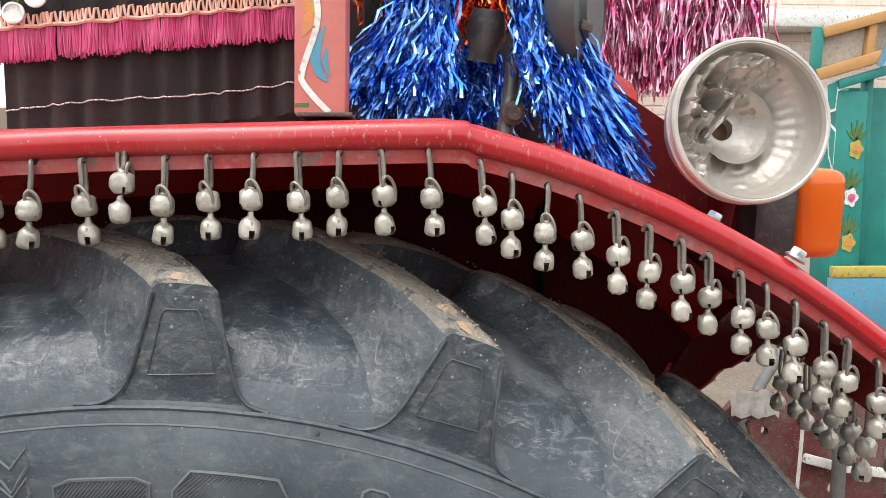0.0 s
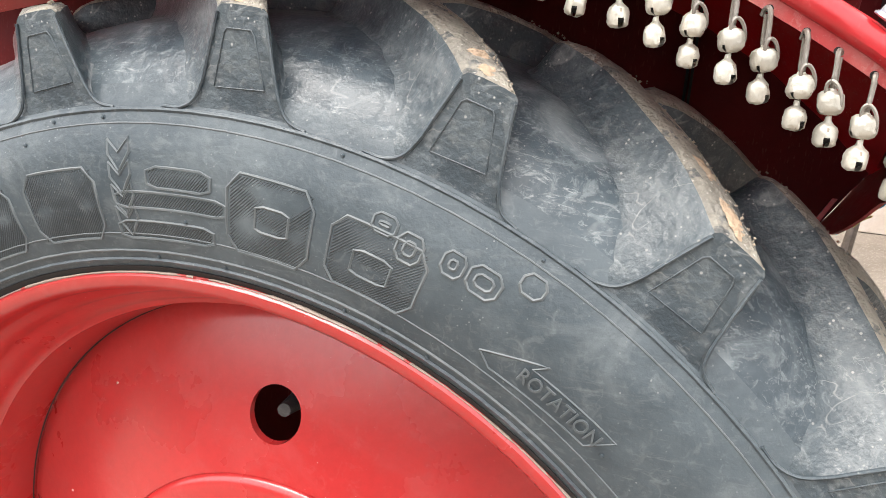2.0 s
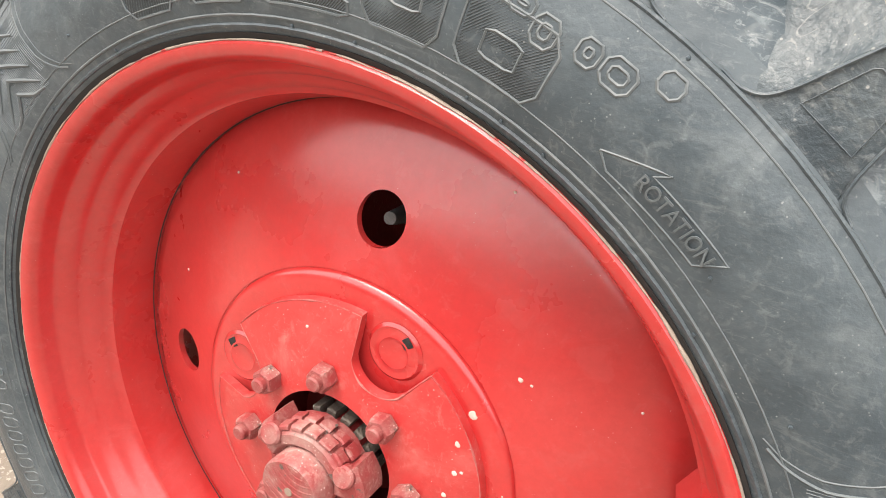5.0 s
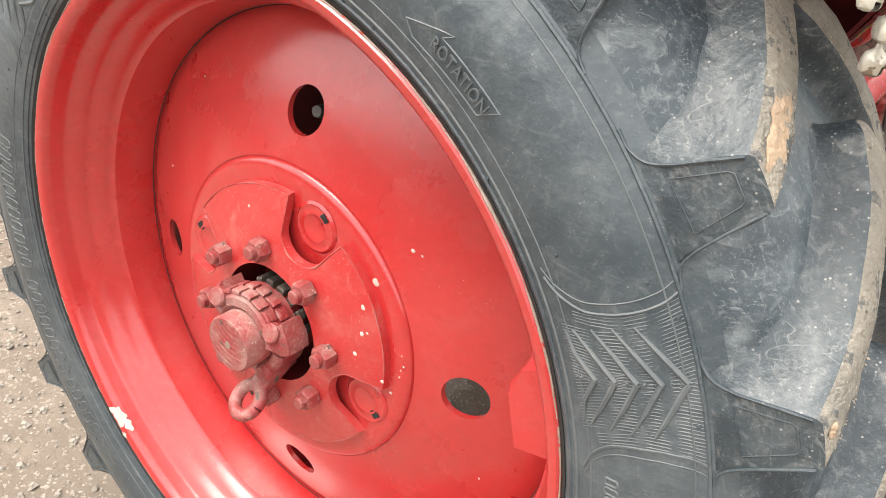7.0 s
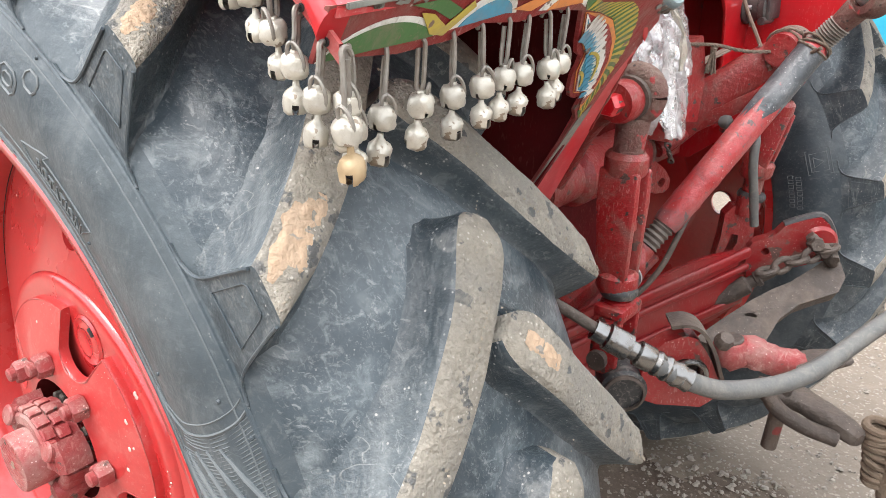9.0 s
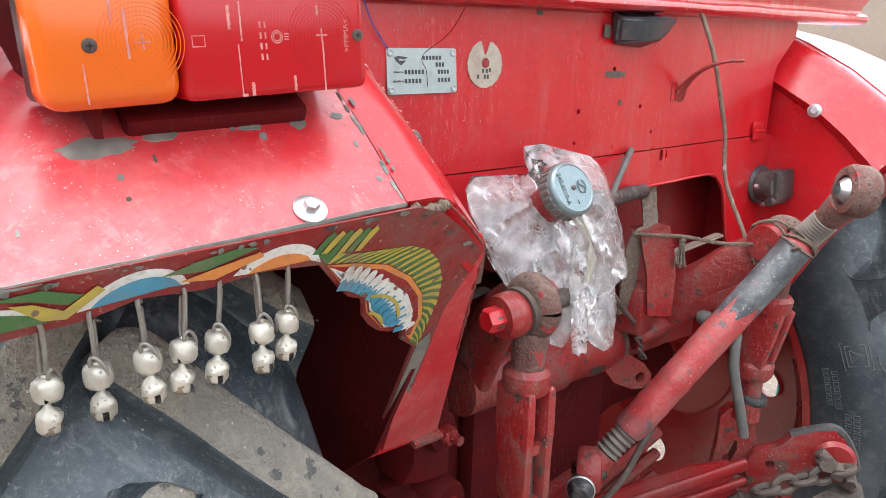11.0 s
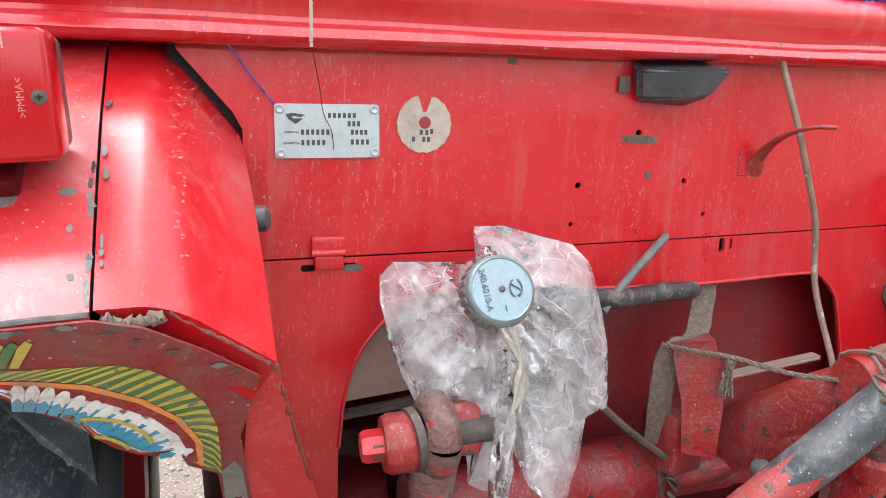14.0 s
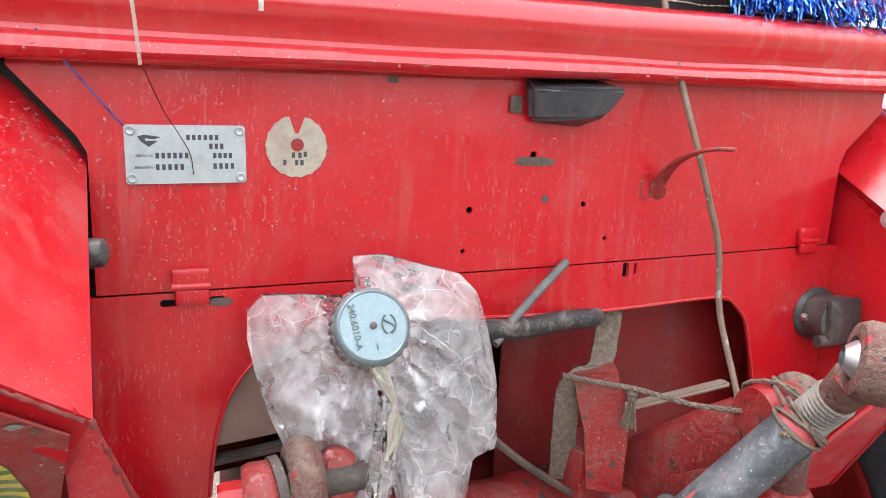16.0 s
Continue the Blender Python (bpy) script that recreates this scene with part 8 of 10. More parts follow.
def cap_words(words, size, u, v, spin):
    """Raised writing on the cap; u to the right and v up as one faces it."""
    right = Vector((0, 1, 0))
    right = (right - CN * right.dot(CN)).normalized()
    upv = CN.cross(right)
    base = Matrix((( *right, 0), (*upv, 0), (*CN, 0), (0, 0, 0, 1))).transposed()
    base.translation = CC - CN * 0.0012
    tm = text_mesh(words, size, 0.0004)
    bm = bmesh.new()
    join(bm, tm, base @ pose(u, v, 0.0005, 0, 0, spin))
    part("cap_writing", bm, CAP_INK, filler, smooth=False)
    return base


cb = cap_words("240.6010-A", 0.0085, -0.016, 0.0, -84)
cap_words("1", 0.0075, 0.0015, -0.0185, 6)
mk = bmesh.new()
for s in (-1, 1):
    add_tube(mk, [cb @ Vector((0.0135 + 0.0085 * math.cos(a) * 0.7, 0.0085 * math.sin(a), 0.0008)) for a in [radians(90 + s * 90 - 70 + 140 * k / 10) for k in range(11)]], 0.0007, 5)
add_tube(mk, [cb @ Vector((0.0135 + 0.005 * math.sin(k * 0.9), -0.0075 + 0.0025 * k, 0.0008)) for k in range(7)], 0.0007, 5)
part("cap_mark", mk, CAP_INK, filler)


def build_bag():
    """A crumpled clear bag hung about the filler neck: a front and a back sheet that meet at the rim."""
    bag = thing("plastic_bag", (0.28, 1.22, 1.3), "crumpled clear plastic bag tied round filler neck", "bag")
    rim = [(1.120, 1.387), (1.134, 1.401), (1.164, 1.401), (1.205, 1.402), (1.222, 1.410), (1.218, 1.434), (1.248, 1.436), (1.270, 1.430), (1.320, 1.418), (1.335, 1.402), (1.342, 1.375), (1.345, 1.335), (1.344, 1.300), (1.338, 1.262),
           (1.316, 1.252), (1.304, 1.222), (1.286, 1.182), (1.266, 1.179), (1.248, 1.196), (1.241, 1.235), (1.226, 1.240), (1.219, 1.202), (1.205, 1.193), (1.190, 1.199), (1.200, 1.234), (1.188, 1.258), (1.165, 1.270), (1.145, 1.272),
           (1.133, 1.300), (1.124, 1.330), (1.118, 1.363)]
    n = 190
    loop = []
    for k in range(n):
        t = k / n * len(rim)
        i = int(t)
        a, b = rim[i], rim[(i + 1) % len(rim)]
        f = t - i
        loop.append((a[0] + (b[0] - a[0]) * f, a[1] + (b[1] - a[1]) * f))
    cy, cz = 1.224, 1.345
    for face in (1, -1):
        bm = bmesh.new()
        rings = []
        R = 40
        for j in range(R + 1):
            s = j / R
            row = []
            for y, z in loop:
                yy, zz = cy + (y - cy) * s, cz + (z - cz) * s
                x = 0.243 + 0.40 * (1.42 - zz) + 0.16 * (yy - 1.21)
                puff = 0.026 * (1 - s * s) ** 0.6 * face
                q = Vector((yy * 17 + 3 * noise.noise(Vector((yy * 9, zz * 9, 1))), zz * 15, face * 3.7))
                vd = noise.voronoi(q)[0]
                crease = (vd[1] - vd[0]) * 0.0075 + 0.0030 * (0.4 - abs(noise.noise(Vector((yy * 85, zz * 85, face)))))
                ang, far_off = math.atan2(yy - 1.216, zz - 1.385), math.hypot(yy - 1.216, zz - 1.385)
                fold = (0.010 - 0.034 * abs(noise.noise(Vector((ang * 2.6, far_off * 5, 2 + face))))) * min(1.0, far_off * 12)
                fold += 0.0028 * (0.5 - abs(noise.noise(Vector((yy * 60 + zz * 35, zz * 30 - yy * 20, 7 * face)))) * 2)
                tie = max(0.0, 1 - math.hypot(yy - 1.212, zz - 1.378) / 0.05)
                x += (puff + (crease + fold) * face) * (1 - 0.6 * tie) * (0.35 + 0.65 * (1 - s ** 6)) + 0.02 * tie
                shake = 0.0022 * min(1.0, 4 * s * (1 - s))
                row.append(bm.verts.new((x - 0.012, yy + shake * noise.noise(Vector((yy * 210, zz * 210, 4))), zz + shake * noise.noise(Vector((yy * 210, zz * 210, 9))))))
            rings.append(row)
        for a, b in zip(rings[1:], rings[2:]):
            for k in range(n):
                if math.hypot(a[k].co.y - 1.2105, a[k].co.z - 1.392) < 0.028 and face > 0:
                    continue
                bm.faces.new((a[k], a[(k + 1) % n], b[(k + 1) % n], b[k]))
        bmesh.ops.triangulate(bm, faces=bm.faces)
        part("bag_sheet", bm, FILM, bag)
    # twisted neck below the cap, stained yellow
    bm = bmesh.new()
    for k in range(3):
        a = 0.5 * k
        add_tube(bm, smooth_line([(0.318, 1.205 + 0.006 * k, 1.372), (0.338, 1.222 + 0.004 * math.sin(a), 1.335), (0.342, 1.224 + 0.006 * math.cos(a * 2), 1.310), (0.346, 1.216 + 0.008 * math.sin(a * 3), 1.283)], 5), [0.0030 + 0.0018 * math.sin(j * 0.7 + k) for j in range(16)], 6)
    part("bag_neck", bm, FILM_OLD, bag, "yellowed twisted plastic")
    strip = bmesh.new()
    rows = []
    for i in range(25):
        f = i / 24
        z = 1.345 - 0.150 * f
        y = 1.226 - 0.010 * f - 0.012 * f * f
        half = 0.006 + 0.007 * math.sin(f * 3.0) + 0.002 * noise.noise((f * 9, 1, 3))
        rows.append([strip.verts.new((0.292 + 0.34 * (1.42 - z) * 0.8 + 0.006 * math.sin(k * 1.9 + f * 5) + 0.004 * noise.noise((k * 0.9, f * 8, 2)), y + half * (k / 4 - 1), z + (0.006 * noise.noise((k * 1.3, 5, 1)) if i == 24 else 0))) for k in range(9)])
    for a, b in zip(rows, rows[1:]):
        for k in range(8):
            strip.faces.new((a[k], a[k + 1], b[k + 1], b[k]))
    part("bag_strip", strip, FILM, bag, "crinkled strip of torn plastic")
    return bag


build_bag()

# ---- strap, rope, wire and hoses in the opening ----
strap = thing("woven_strap", (0.2, 1.49, 1.25), "frayed brown woven strap looped over a bracket", "strap")
def ribbon(pts, width, side, thick=0.003):
    """A flat band along points, width to the side given."""
    bm = bmesh.new()
    side = Vector(side).normalized()
    rows = []
    for i, (p, u, v) in enumerate(ring_frames(pts)):
        dn = (Vector(pts[min(i + 1, len(pts) - 1)]) - Vector(pts[max(i - 1, 0)])).normalized()
        nn = side.cross(dn).normalized() * thick / 2
        w = width / 2 * (1 + 0.08 * noise.noise((i * 0.7, 3, 1)))
        rows.append([bm.verts.new(p + side * w + nn), bm.verts.new(p - side * w + nn), bm.verts.new(p - side * w - nn), bm.verts.new(p + side * w - nn)])
    for a, b in zip(rows, rows[1:]):
        for k in range(4):
            bm.faces.new((a[k], a[(k + 1) % 4], b[(k + 1) % 4], b[k]))
    bm.faces.new(rows[0])
    bm.faces.new(rows[-1])
    return bm


part("strap_band", ribbon(smooth_line([(0.180, 1.560, 1.356), (0.195, 1.545, 1.32), (0.215, 1.525, 1.291), (0.222, 1.500, 1.289), (0.221, 1.482, 1.27), (0.214, 1.484, 1.21), (0.205, 1.492, 1.145)], 5), 0.030, (0.25, 1, 0)), STRAP, strap)
rope = thing("hemp_rope", (0.25, 1.58, 1.27), "grey hemp rope with a tassel, knotted on the link", "rope")
def twist(pts, r, turns=60):
    bm = bmesh.new()
    fr = ring_frames(pts)
    for s in range(3):
        line = []
        for i, (p, u, v) in enumerate(fr):
            a = i / len(fr) * turns + s * 2.094
            line.append(p + (u * math.cos(a) + v * math.sin(a)) * r * 0.55)
        add_tube(bm, line, r * 0.62, 6)
    return bm


part("rope_line", twist(smooth_line([(0.222, 1.470, 1.285), (0.250, 1.500, 1.284), (0.275, 1.530, 1.283), (0.310, 1.585, 1.272), (0.355, 1.645, 1.272), (0.400, 1.612, 1.278), (0.425, 1.590, 1.290)], 12), 0.0030, 90), STRAP, rope)
kn = bmesh.new()
for k in range(4):
    c = Vector((0.354, 1.672, 1.277)) + Vector((0.002 * math.sin(3 * k), -0.009 * k, 0.003 * math.sin(2.3 * k)))
    add_tube(kn, [c + Vector((0.0318 * math.cos(a), 0.016 * math.sin(a * (1 + k % 2) + 2.1 * k), 0.0318 * math.sin(a))) for a in [2 * math.pi * j / 18 for j in range(18)]], 0.0024, 6, closed=True)
for k in range(3):
    cc = TA.lerp(TB, 0.012 * k)
    fr = ring_frames([cc - d * 0.01, cc, cc + d * 0.01])[1]
    add_tube(kn, [cc + (fr[1] * math.cos(a) + fr[2] * math.sin(a)) * 0.0265 + d * 0.006 * math.sin(a + k * 2) for a in [2 * math.pi * j / 18 for j in range(18)]], 0.0024, 6, closed=True)
part("rope_knot", kn, STRAP, rope, "wound rope knot")
ts = bmesh.new()
for k in range(26):
    a = rng.uniform(0, 6.28)
    r = rng.uniform(0.002, 0.010)
    top = Vector((0.272, 1.530, 1.281))
    add_tube(ts, [top, top + Vector((r * 0.4 * math.cos(a), r * 0.4 * math.sin(a), -0.016)), top + Vector((r * math.cos(a), r * math.sin(a), -0.040 - rng.uniform(0, 0.008)))], 0.0012, 4)
add_lathe(ts, [(0.004, 0.0), (0.0065, -0.004), (0.005, -0.010), (0.0055, -0.012)], 10, Matrix.Translation((0.272, 1.530, 1.281)))
part("rope_tassel", ts, STRAP, rope)

wire = thing("steel_wire", (0.25, 1.62, 1.4), "stiff dusty steel wire through the panel hook", "wire")
part("wire_rod", tube(smooth_line([(0.110, 1.606, 1.81), (0.165, 1.599, 1.713), (0.196, 1.592, 1.664), (0.224, 1.587, 1.620), (0.243, 1.589, 1.580), (0.252, 1.600, 1.541), (0.255, 1.620, 1.49), (0.258, 1.640, 1.434), (0.264, 1.648, 1.361), (0.305, 1.643, 1.29), (0.340, 1.636, 1.238)], 6), 0.0036, 8), RUSTY_WIRE, wire)

lines = thing("fuel_lines", (0.2, 1.4, 1.36), "", "")
under_empty(lines, tractor)
part("black_hose", tube(smooth_line([(0.27, 1.27, 1.372), (0.255, 1.34, 1.360), (0.235, 1.40, 1.350), (0.212, 1.47, 1.347), (0.196, 1.524, 1.343), (0.15, 1.55, 1.345)], 6), 0.0115, 12), RUBBER_DARK, lines, "black dusty rubber hose")
part("thin_hose", tube(smooth_line([(0.255, 1.362, 1.343), (0.240, 1.392, 1.364), (0.222, 1.432, 1.389), (0.2035, 1.473, 1.4125)], 6), 0.0050, 10), HOSE, lines, "grey thin hose")

# ---- bells on wire loops along the fender ----
def bell_bm(r, tall=False):
    """A pressed-metal jingle bell: round body with a seam, a neck eye and a slit that ends in holes; local z up, neck at the top."""
    bm = bmesh.new()
    if tall:
        prof = [(r * 0.26, r * 1.62), (r * 0.30, r * 1.22), (r * 0.55, r * 0.98), (r * 0.84, r * 0.74), (r * 0.97, r * 0.40), (r * 1.0, r * 0.10), (r * 0.99, -r * 0.15), (r * 0.99, -r * 0.45), (r * 0.92, -r * 0.78), (r * 0.66, -r * 1.0), (r * 0.30, -r * 1.08), (0, -r * 1.09)]
    else:
        prof = [(r * 0.30, r * 1.18), (r * 0.36, r * 0.98), (r * 0.70, r * 0.88), (r * 0.93, r * 0.64), (r * 1.02, r * 0.30), (r * 1.03, r * 0.06), (r * 1.03, -r * 0.10), (r * 1.01, -r * 0.40), (r * 0.90, -r * 0.72), (r * 0.64, -r * 0.92), (r * 0.30, -r * 0.97), (0, -r * 0.98)]
    seg = 24
    rings = [[bm.verts.new((q * math.cos(2 * math.pi * k / seg), q * math.sin(2 * math.pi * k / seg), h)) for k in range(seg)] if q else [bm.verts.new((0, 0, h))] for q, h in prof]
    for j, (a, b) in enumerate(zip(rings, rings[1:])):
        for k in range(seg):
            if (6 if tall else 7) <= j < 10 and k in ((0, 1, 12, 13) if tall else (0, 12)):
                continue
            if len(b) == 1:
                bm.faces.new((a[k], a[(k + 1) % seg], b[0]))
            else:
                bm.faces.new((a[k], a[(k + 1) % seg], b[(k + 1) % seg], b[k]))
    bm.faces.new(rings[0])
    return bm


def dent(bm, seed):
    for v in bm.verts:
        v.co *= 1 + 0.13 * noise.noise(v.co * 170 + Vector((seed * 7.1, 0, 0))) + 0.07 * noise.noise(v.co * 420 + Vector((0, seed * 3.3, 0)))
    return bm


def bell_string(kind, drop, r, label, group, lower=None):
    """Wire hook, oval link and two bells, hung from the origin."""
    t = thing(kind, (0, 0, 0), label, "bells", group)
    bm = bmesh.new()
    add_tube(bm, smooth_line([(0.0, 0.0080, -0.0060), (0.0, 0.0058, -0.0026), (0.0, 0.0022, -0.0012), (0.0, -0.0008, -0.0030), (0.0003, -0.0012, -0.008), (0.0004, -0.0012, -drop * 0.6), (0.0, -0.0010, -drop * 0.95), (0.0, 0.0008, -drop * 1.03), (0.0, 0.0032, -drop * 0.97), (0.0002, 0.0034, -drop * 0.5), (0.0004, 0.0034, -drop * 0.22)], 3), 0.0017, 7)
    part("wire_hook", bm, WIRE, t)
    zc = -drop - r * 1.25
    bm = bmesh.new()
    add_tube(bm, [Vector((0.0024 + 0.0044 * math.sin(a) - 0.0022 * math.cos(a), -0.0040 - 0.0010 * math.cos(a), -drop - 0.0046 + 0.0085 * math.cos(a))) for a in [2 * math.pi * k / 18 for k in range(18)]], 0.0013, 6, closed=True)
    part("wire_link", bm, WIRE, t)
    for i, (dz, rr, m) in enumerate(((zc, r, BELL), (zc - r * 2.58, r * 0.92, lower or BELL))):
        bm = bmesh.new()
        join(bm, dent(bell_bm(rr, i == 1), drop * 100 + i), pose(0, 0.002 * i, dz, 0, 0, 30 + 70 * i))
        # near-black core paints in the shade seen through the slit
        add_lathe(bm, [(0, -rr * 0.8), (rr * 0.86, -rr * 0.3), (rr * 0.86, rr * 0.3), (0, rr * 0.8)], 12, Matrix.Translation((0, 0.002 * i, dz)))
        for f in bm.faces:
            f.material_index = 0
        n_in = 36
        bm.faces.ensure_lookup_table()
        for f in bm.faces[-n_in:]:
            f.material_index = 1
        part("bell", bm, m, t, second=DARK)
    return t


side_a = bell_string("bell_string", 0.0235, 0.0079, "pair of dull silver bells on a wire loop", "bells along the fender edge")
side_b = bell_string("bell_string", 0.0255, 0.0079, "pair of dull silver bells on a wire loop", "bells along the fender edge")
rear_a = bell_string("bell_string", 0.034, 0.0088, "pair of pale silver bells on a long wire loop", "bells along the rear skirt")
rear_x = bell_string("bell_string", 0.036, 0.0088, "silver bell above a brown brass bell on wire", "bells along the rear skirt", BRASS)
HOLES = [-0.254, -0.221, -0.192, -0.164, -0.135, -0.103, -0.074, -0.044, -0.014, 0.019, 0.056, 0.079, 0.105, 0.128, 0.155, 0.180, 0.204, 0.225, 0.249, 0.269, 0.292, 0.315, 0.334, 0.358, 0.380, 0.402, 0.422]
def hang(x):
    """The lip's line of holes: a little lower along the sloping part."""
    return edge_z(x) - 0.006 * min(1.0, max(0.0, (x - 0.03) / 0.05))


HOLES = [-0.284 - 0.031 * k for k in range(12)][::-1] + HOLES
hole_mesh = None
brng = random.Random(11)
for i, x in enumerate(HOLES):
    src = side_a if i % 3 else side_b
    m = pose(x, 0.5245, hang(x) - 0.0205, brng.uniform(-4, 4), brng.uniform(-5, 5), brng.uniform(-28, 28))
    if x == -0.192:
        m = pose(x, 0.5245, hang(x) - 0.006, 0, 4, 80)
    copy_thing(src, m)
    # near-black discs on the lip stand for shaded holes
    if hole_mesh is None:
        hole = part("hook_hole", lathe([(0.0026, 0.0), (0.0026, 0.0004), (0, 0.0004)], 12), DARK, None)
        hole_mesh = hole.data
    else:
        hole = new("hook_hole", hole_mesh)
    hole.matrix_basis = aim((x, 0.5287, hang(x) - 0.0222), (x, 0.0, hang(x) - 0.0222))
    under_at(hole, fender)
SK = [(0.557, 1.3741), (0.584, 1.3775), (0.617, 1.3799), (0.645, 1.3827), (0.674, 1.3859), (0.704, 1.3885), (0.729, 1.3892), (0.755, 1.3907)]
for y, z in SK:
    p = skirt_at(y, z)
    copy_thing(rear_a, pose(p.x - 0.001, y, p.z, brng.uniform(-4, 4), brng.uniform(-5, 5), 90 + brng.uniform(-50, 50)))
# the first ones hang at holes of their own
side_a.matrix_basis = pose(0.4325, 0.535, edge_z(0.43) - 0.022, 0, 2, 40)
side_b.matrix_basis = pose(-0.66, 0.5245, edge_z(-0.66) - 0.0205, 0, 2, 20)
q = skirt_at(0.780, 1.3925)
rear_a.matrix_basis = pose(q.x - 0.001, 0.780, q.z, 3, 2, 70)
rear_x.matrix_basis = pose(0.436, 0.5275, 1.384, 0, -3, 10)

# ---- round work lamp with a crumpled reflector ----
wl_t = thing("work_lamp", (0.285, 0.62, 1.53), "", "")
under_empty(wl_t, tractor)
LC = Vector((0.2735, 0.590, 1.6175))
LM = aim(LC, LC + Vector((0.05, -1, 0.10))) @ Matrix.Diagonal((0.885, 0.885, 0.87, 1))
shell = bmesh.new()
add_lathe(shell, [(0.0, -0.060), (0.030, -0.058), (0.055, -0.040), (0.0665, -0.012), (0.068, 0.006), (0.0705, 0.008), (0.0715, 0.011), (0.0708, 0.014), (0.0695, 0.015), (0.0712, 0.017), (0.0720, 0.020), (0.0710, 0.024), (0.0690, 0.0245), (0.0675, 0.020)], 72, LM)
part("lamp_shell", shell, ALU, wl_t, "dull aluminium lamp shell")
refl = bmesh.new()
rings = []
pr = [(0.0678, 0.019), (0.0655, 0.008), (0.063, 0.002), (0.058, -0.006), (0.051, -0.013), (0.044, -0.019), (0.0375, -0.023), (0.030, -0.027), (0.022, -0.031), (0.010, -0.046)]
fine = []
for (r0, h0), (r1, h1) in zip(pr, pr[1:]):
    fine += [(r0 + (r1 - r0) * k / 5, h0 + (h1 - h0) * k / 5) for k in range(5)]
fine.append(pr[-1])
for j, (r, h) in enumerate(fine):
    row = []
    for k in range(160):
        a = 2 * math.pi * k / 160
        amt = min(1.0, max(0.0, (0.066 - r) / 0.006)) * min(1.0, max(0.0, (r - 0.018) / 0.01))
        p = Vector((math.cos(a) * r, math.sin(a) * r, 0.01))
        # beaten in towards the top and one side, finely fluted on the other
        crushed = max(0.0, math.cos(a - radians(142)) + 0.15) ** 0.6
        v1, v2 = noise.voronoi(p * 62)[0], noise.voronoi(p * 130 + Vector((3, 1, 0)))[0]
        push = 0.012 + 0.040 * (0.40 - (v1[1] - v1[0])) + 0.016 * (0.4 - (v2[1] - v2[0])) + 0.016 * noise.noise(p * 55)
        flute = 0.0011 * math.sin(a * 34) * max(0.0, math.cos(a - radians(15))) * min(1.0, max(0.0, (r - 0.044) / 0.012))
        low_dent = 0.008 * max(0.0, 0.25 - abs(noise.noise(p * 60 + Vector((0, 0, 4))))) * max(0.0, -math.sin(a))
        row.append(refl.verts.new(LM @ Vector((r * math.cos(a), r * math.sin(a), h + amt * (push * crushed + flute + low_dent)))))
    rings.append(row)
for a, c in zip(rings, rings[1:]):
    for k in range(160):
        refl.faces.new((a[k], a[(k + 1) % 160], c[(k + 1) % 160], c[k]))
part("lamp_reflector", refl, ALU, wl_t, "crumpled dusty aluminium reflector")
for rr, hh in ((0.0712, 0.010), (0.0716, 0.0225)):
    part("lamp_rim", add_tube(bmesh.new(), [LM @ Vector((rr * math.cos(q), rr * math.sin(q), hh)) for q in [2 * math.pi * k / 64 for k in range(64)]], 0.0024, 8, closed=True), ALU, wl_t)
# torn bulb cup: a dish standing forward, its upper side folded in over the hole
cup = bmesh.new()
rings = []
for j in range(15):
    f = j / 14
    row = []
    for k in range(96):
        a = 2 * math.pi * k / 96
        r = 0.0110 + 0.0245 * f ** 0.85
        h = -0.030 + 0.020 * f ** 1.6 + (0.0016 if j == 14 else 0)
        torn = max(0.0, math.cos(a - radians(138))) ** 3
        r *= 1 - 0.42 * torn * f
        h += 0.010 * torn * f + 0.004 * torn * noise.noise((math.cos(a) * 5, math.sin(a) * 5, f * 3))
        h += 0.0012 * noise.noise((math.cos(a) * 2, math.sin(a) * 2, f * 2 + 7)) * f
        row.append(cup.verts.new(LM @ Vector((r * math.cos(a) - 0.002 + 0.004 * f, r * math.sin(a) + 0.001, h))))
    rings.append(row)
for a, c in zip(rings, rings[1:]):
    for k in range(96):
        cup.faces.new((a[k], a[(k + 1) % 96], c[(k + 1) % 96], c[k]))
part("bulb_cup", cup, ALU, wl_t, "dented and torn aluminium bulb cup")
flap = bmesh.new()
rows = []
for i in range(9):
    f = i / 8
    c = Vector((-0.029, -0.010, -0.012)).lerp(Vector((0.004, 0.034, -0.002)), f)
    w = 0.0035 + 0.0030 * math.sin(f * 3.1) + 0.0016 * noise.noise((f * 6, 3, 1))
    rows.append([flap.verts.new(LM @ (c + Vector((-0.75, 0.6, 0)) * w * (k / 3 - 1) + Vector((0, 0, 0.003 * math.cos(k * 1.05 - 2.2) + 0.006 * noise.noise((i * 0.9, k * 0.8, 2)))))) for k in range(7)])
for a, c in zip(rows, rows[1:]):
    for k in range(6):
        flap.faces.new((a[k], a[k + 1], c[k + 1], c[k]))
part("cup_flap", flap, ALU, wl_t, "folded strip of torn aluminium")
part("bulb_hole", lathe([(0.0105, -0.044), (0, -0.045)], 20, LM), mat("rust_brown", (0.20, 0.11, 0.06), 0.9, 0, 0, None, 0.6, 60, 200, 0.3), wl_t)
part("lamp_stem", tube([(0.285, 0.635, 1.575), (0.285, 0.66, 1.51)], 0.012, 12), RED_DARK, wl_t)
bk = sheet([(0.19, 1.572), (0.36, 1.482), (0.36, 1.555), (0.30, 1.590), (0.19, 1.66)], 0.006, lambda u, v, d: Vector((u, 0.672 + d, v)), [circle(0.345, 1.535, 0.012, 16)])
part("lamp_bracket", bk, RED_DARK, wl_t, "red bracket plate with a round hole", smooth=False)
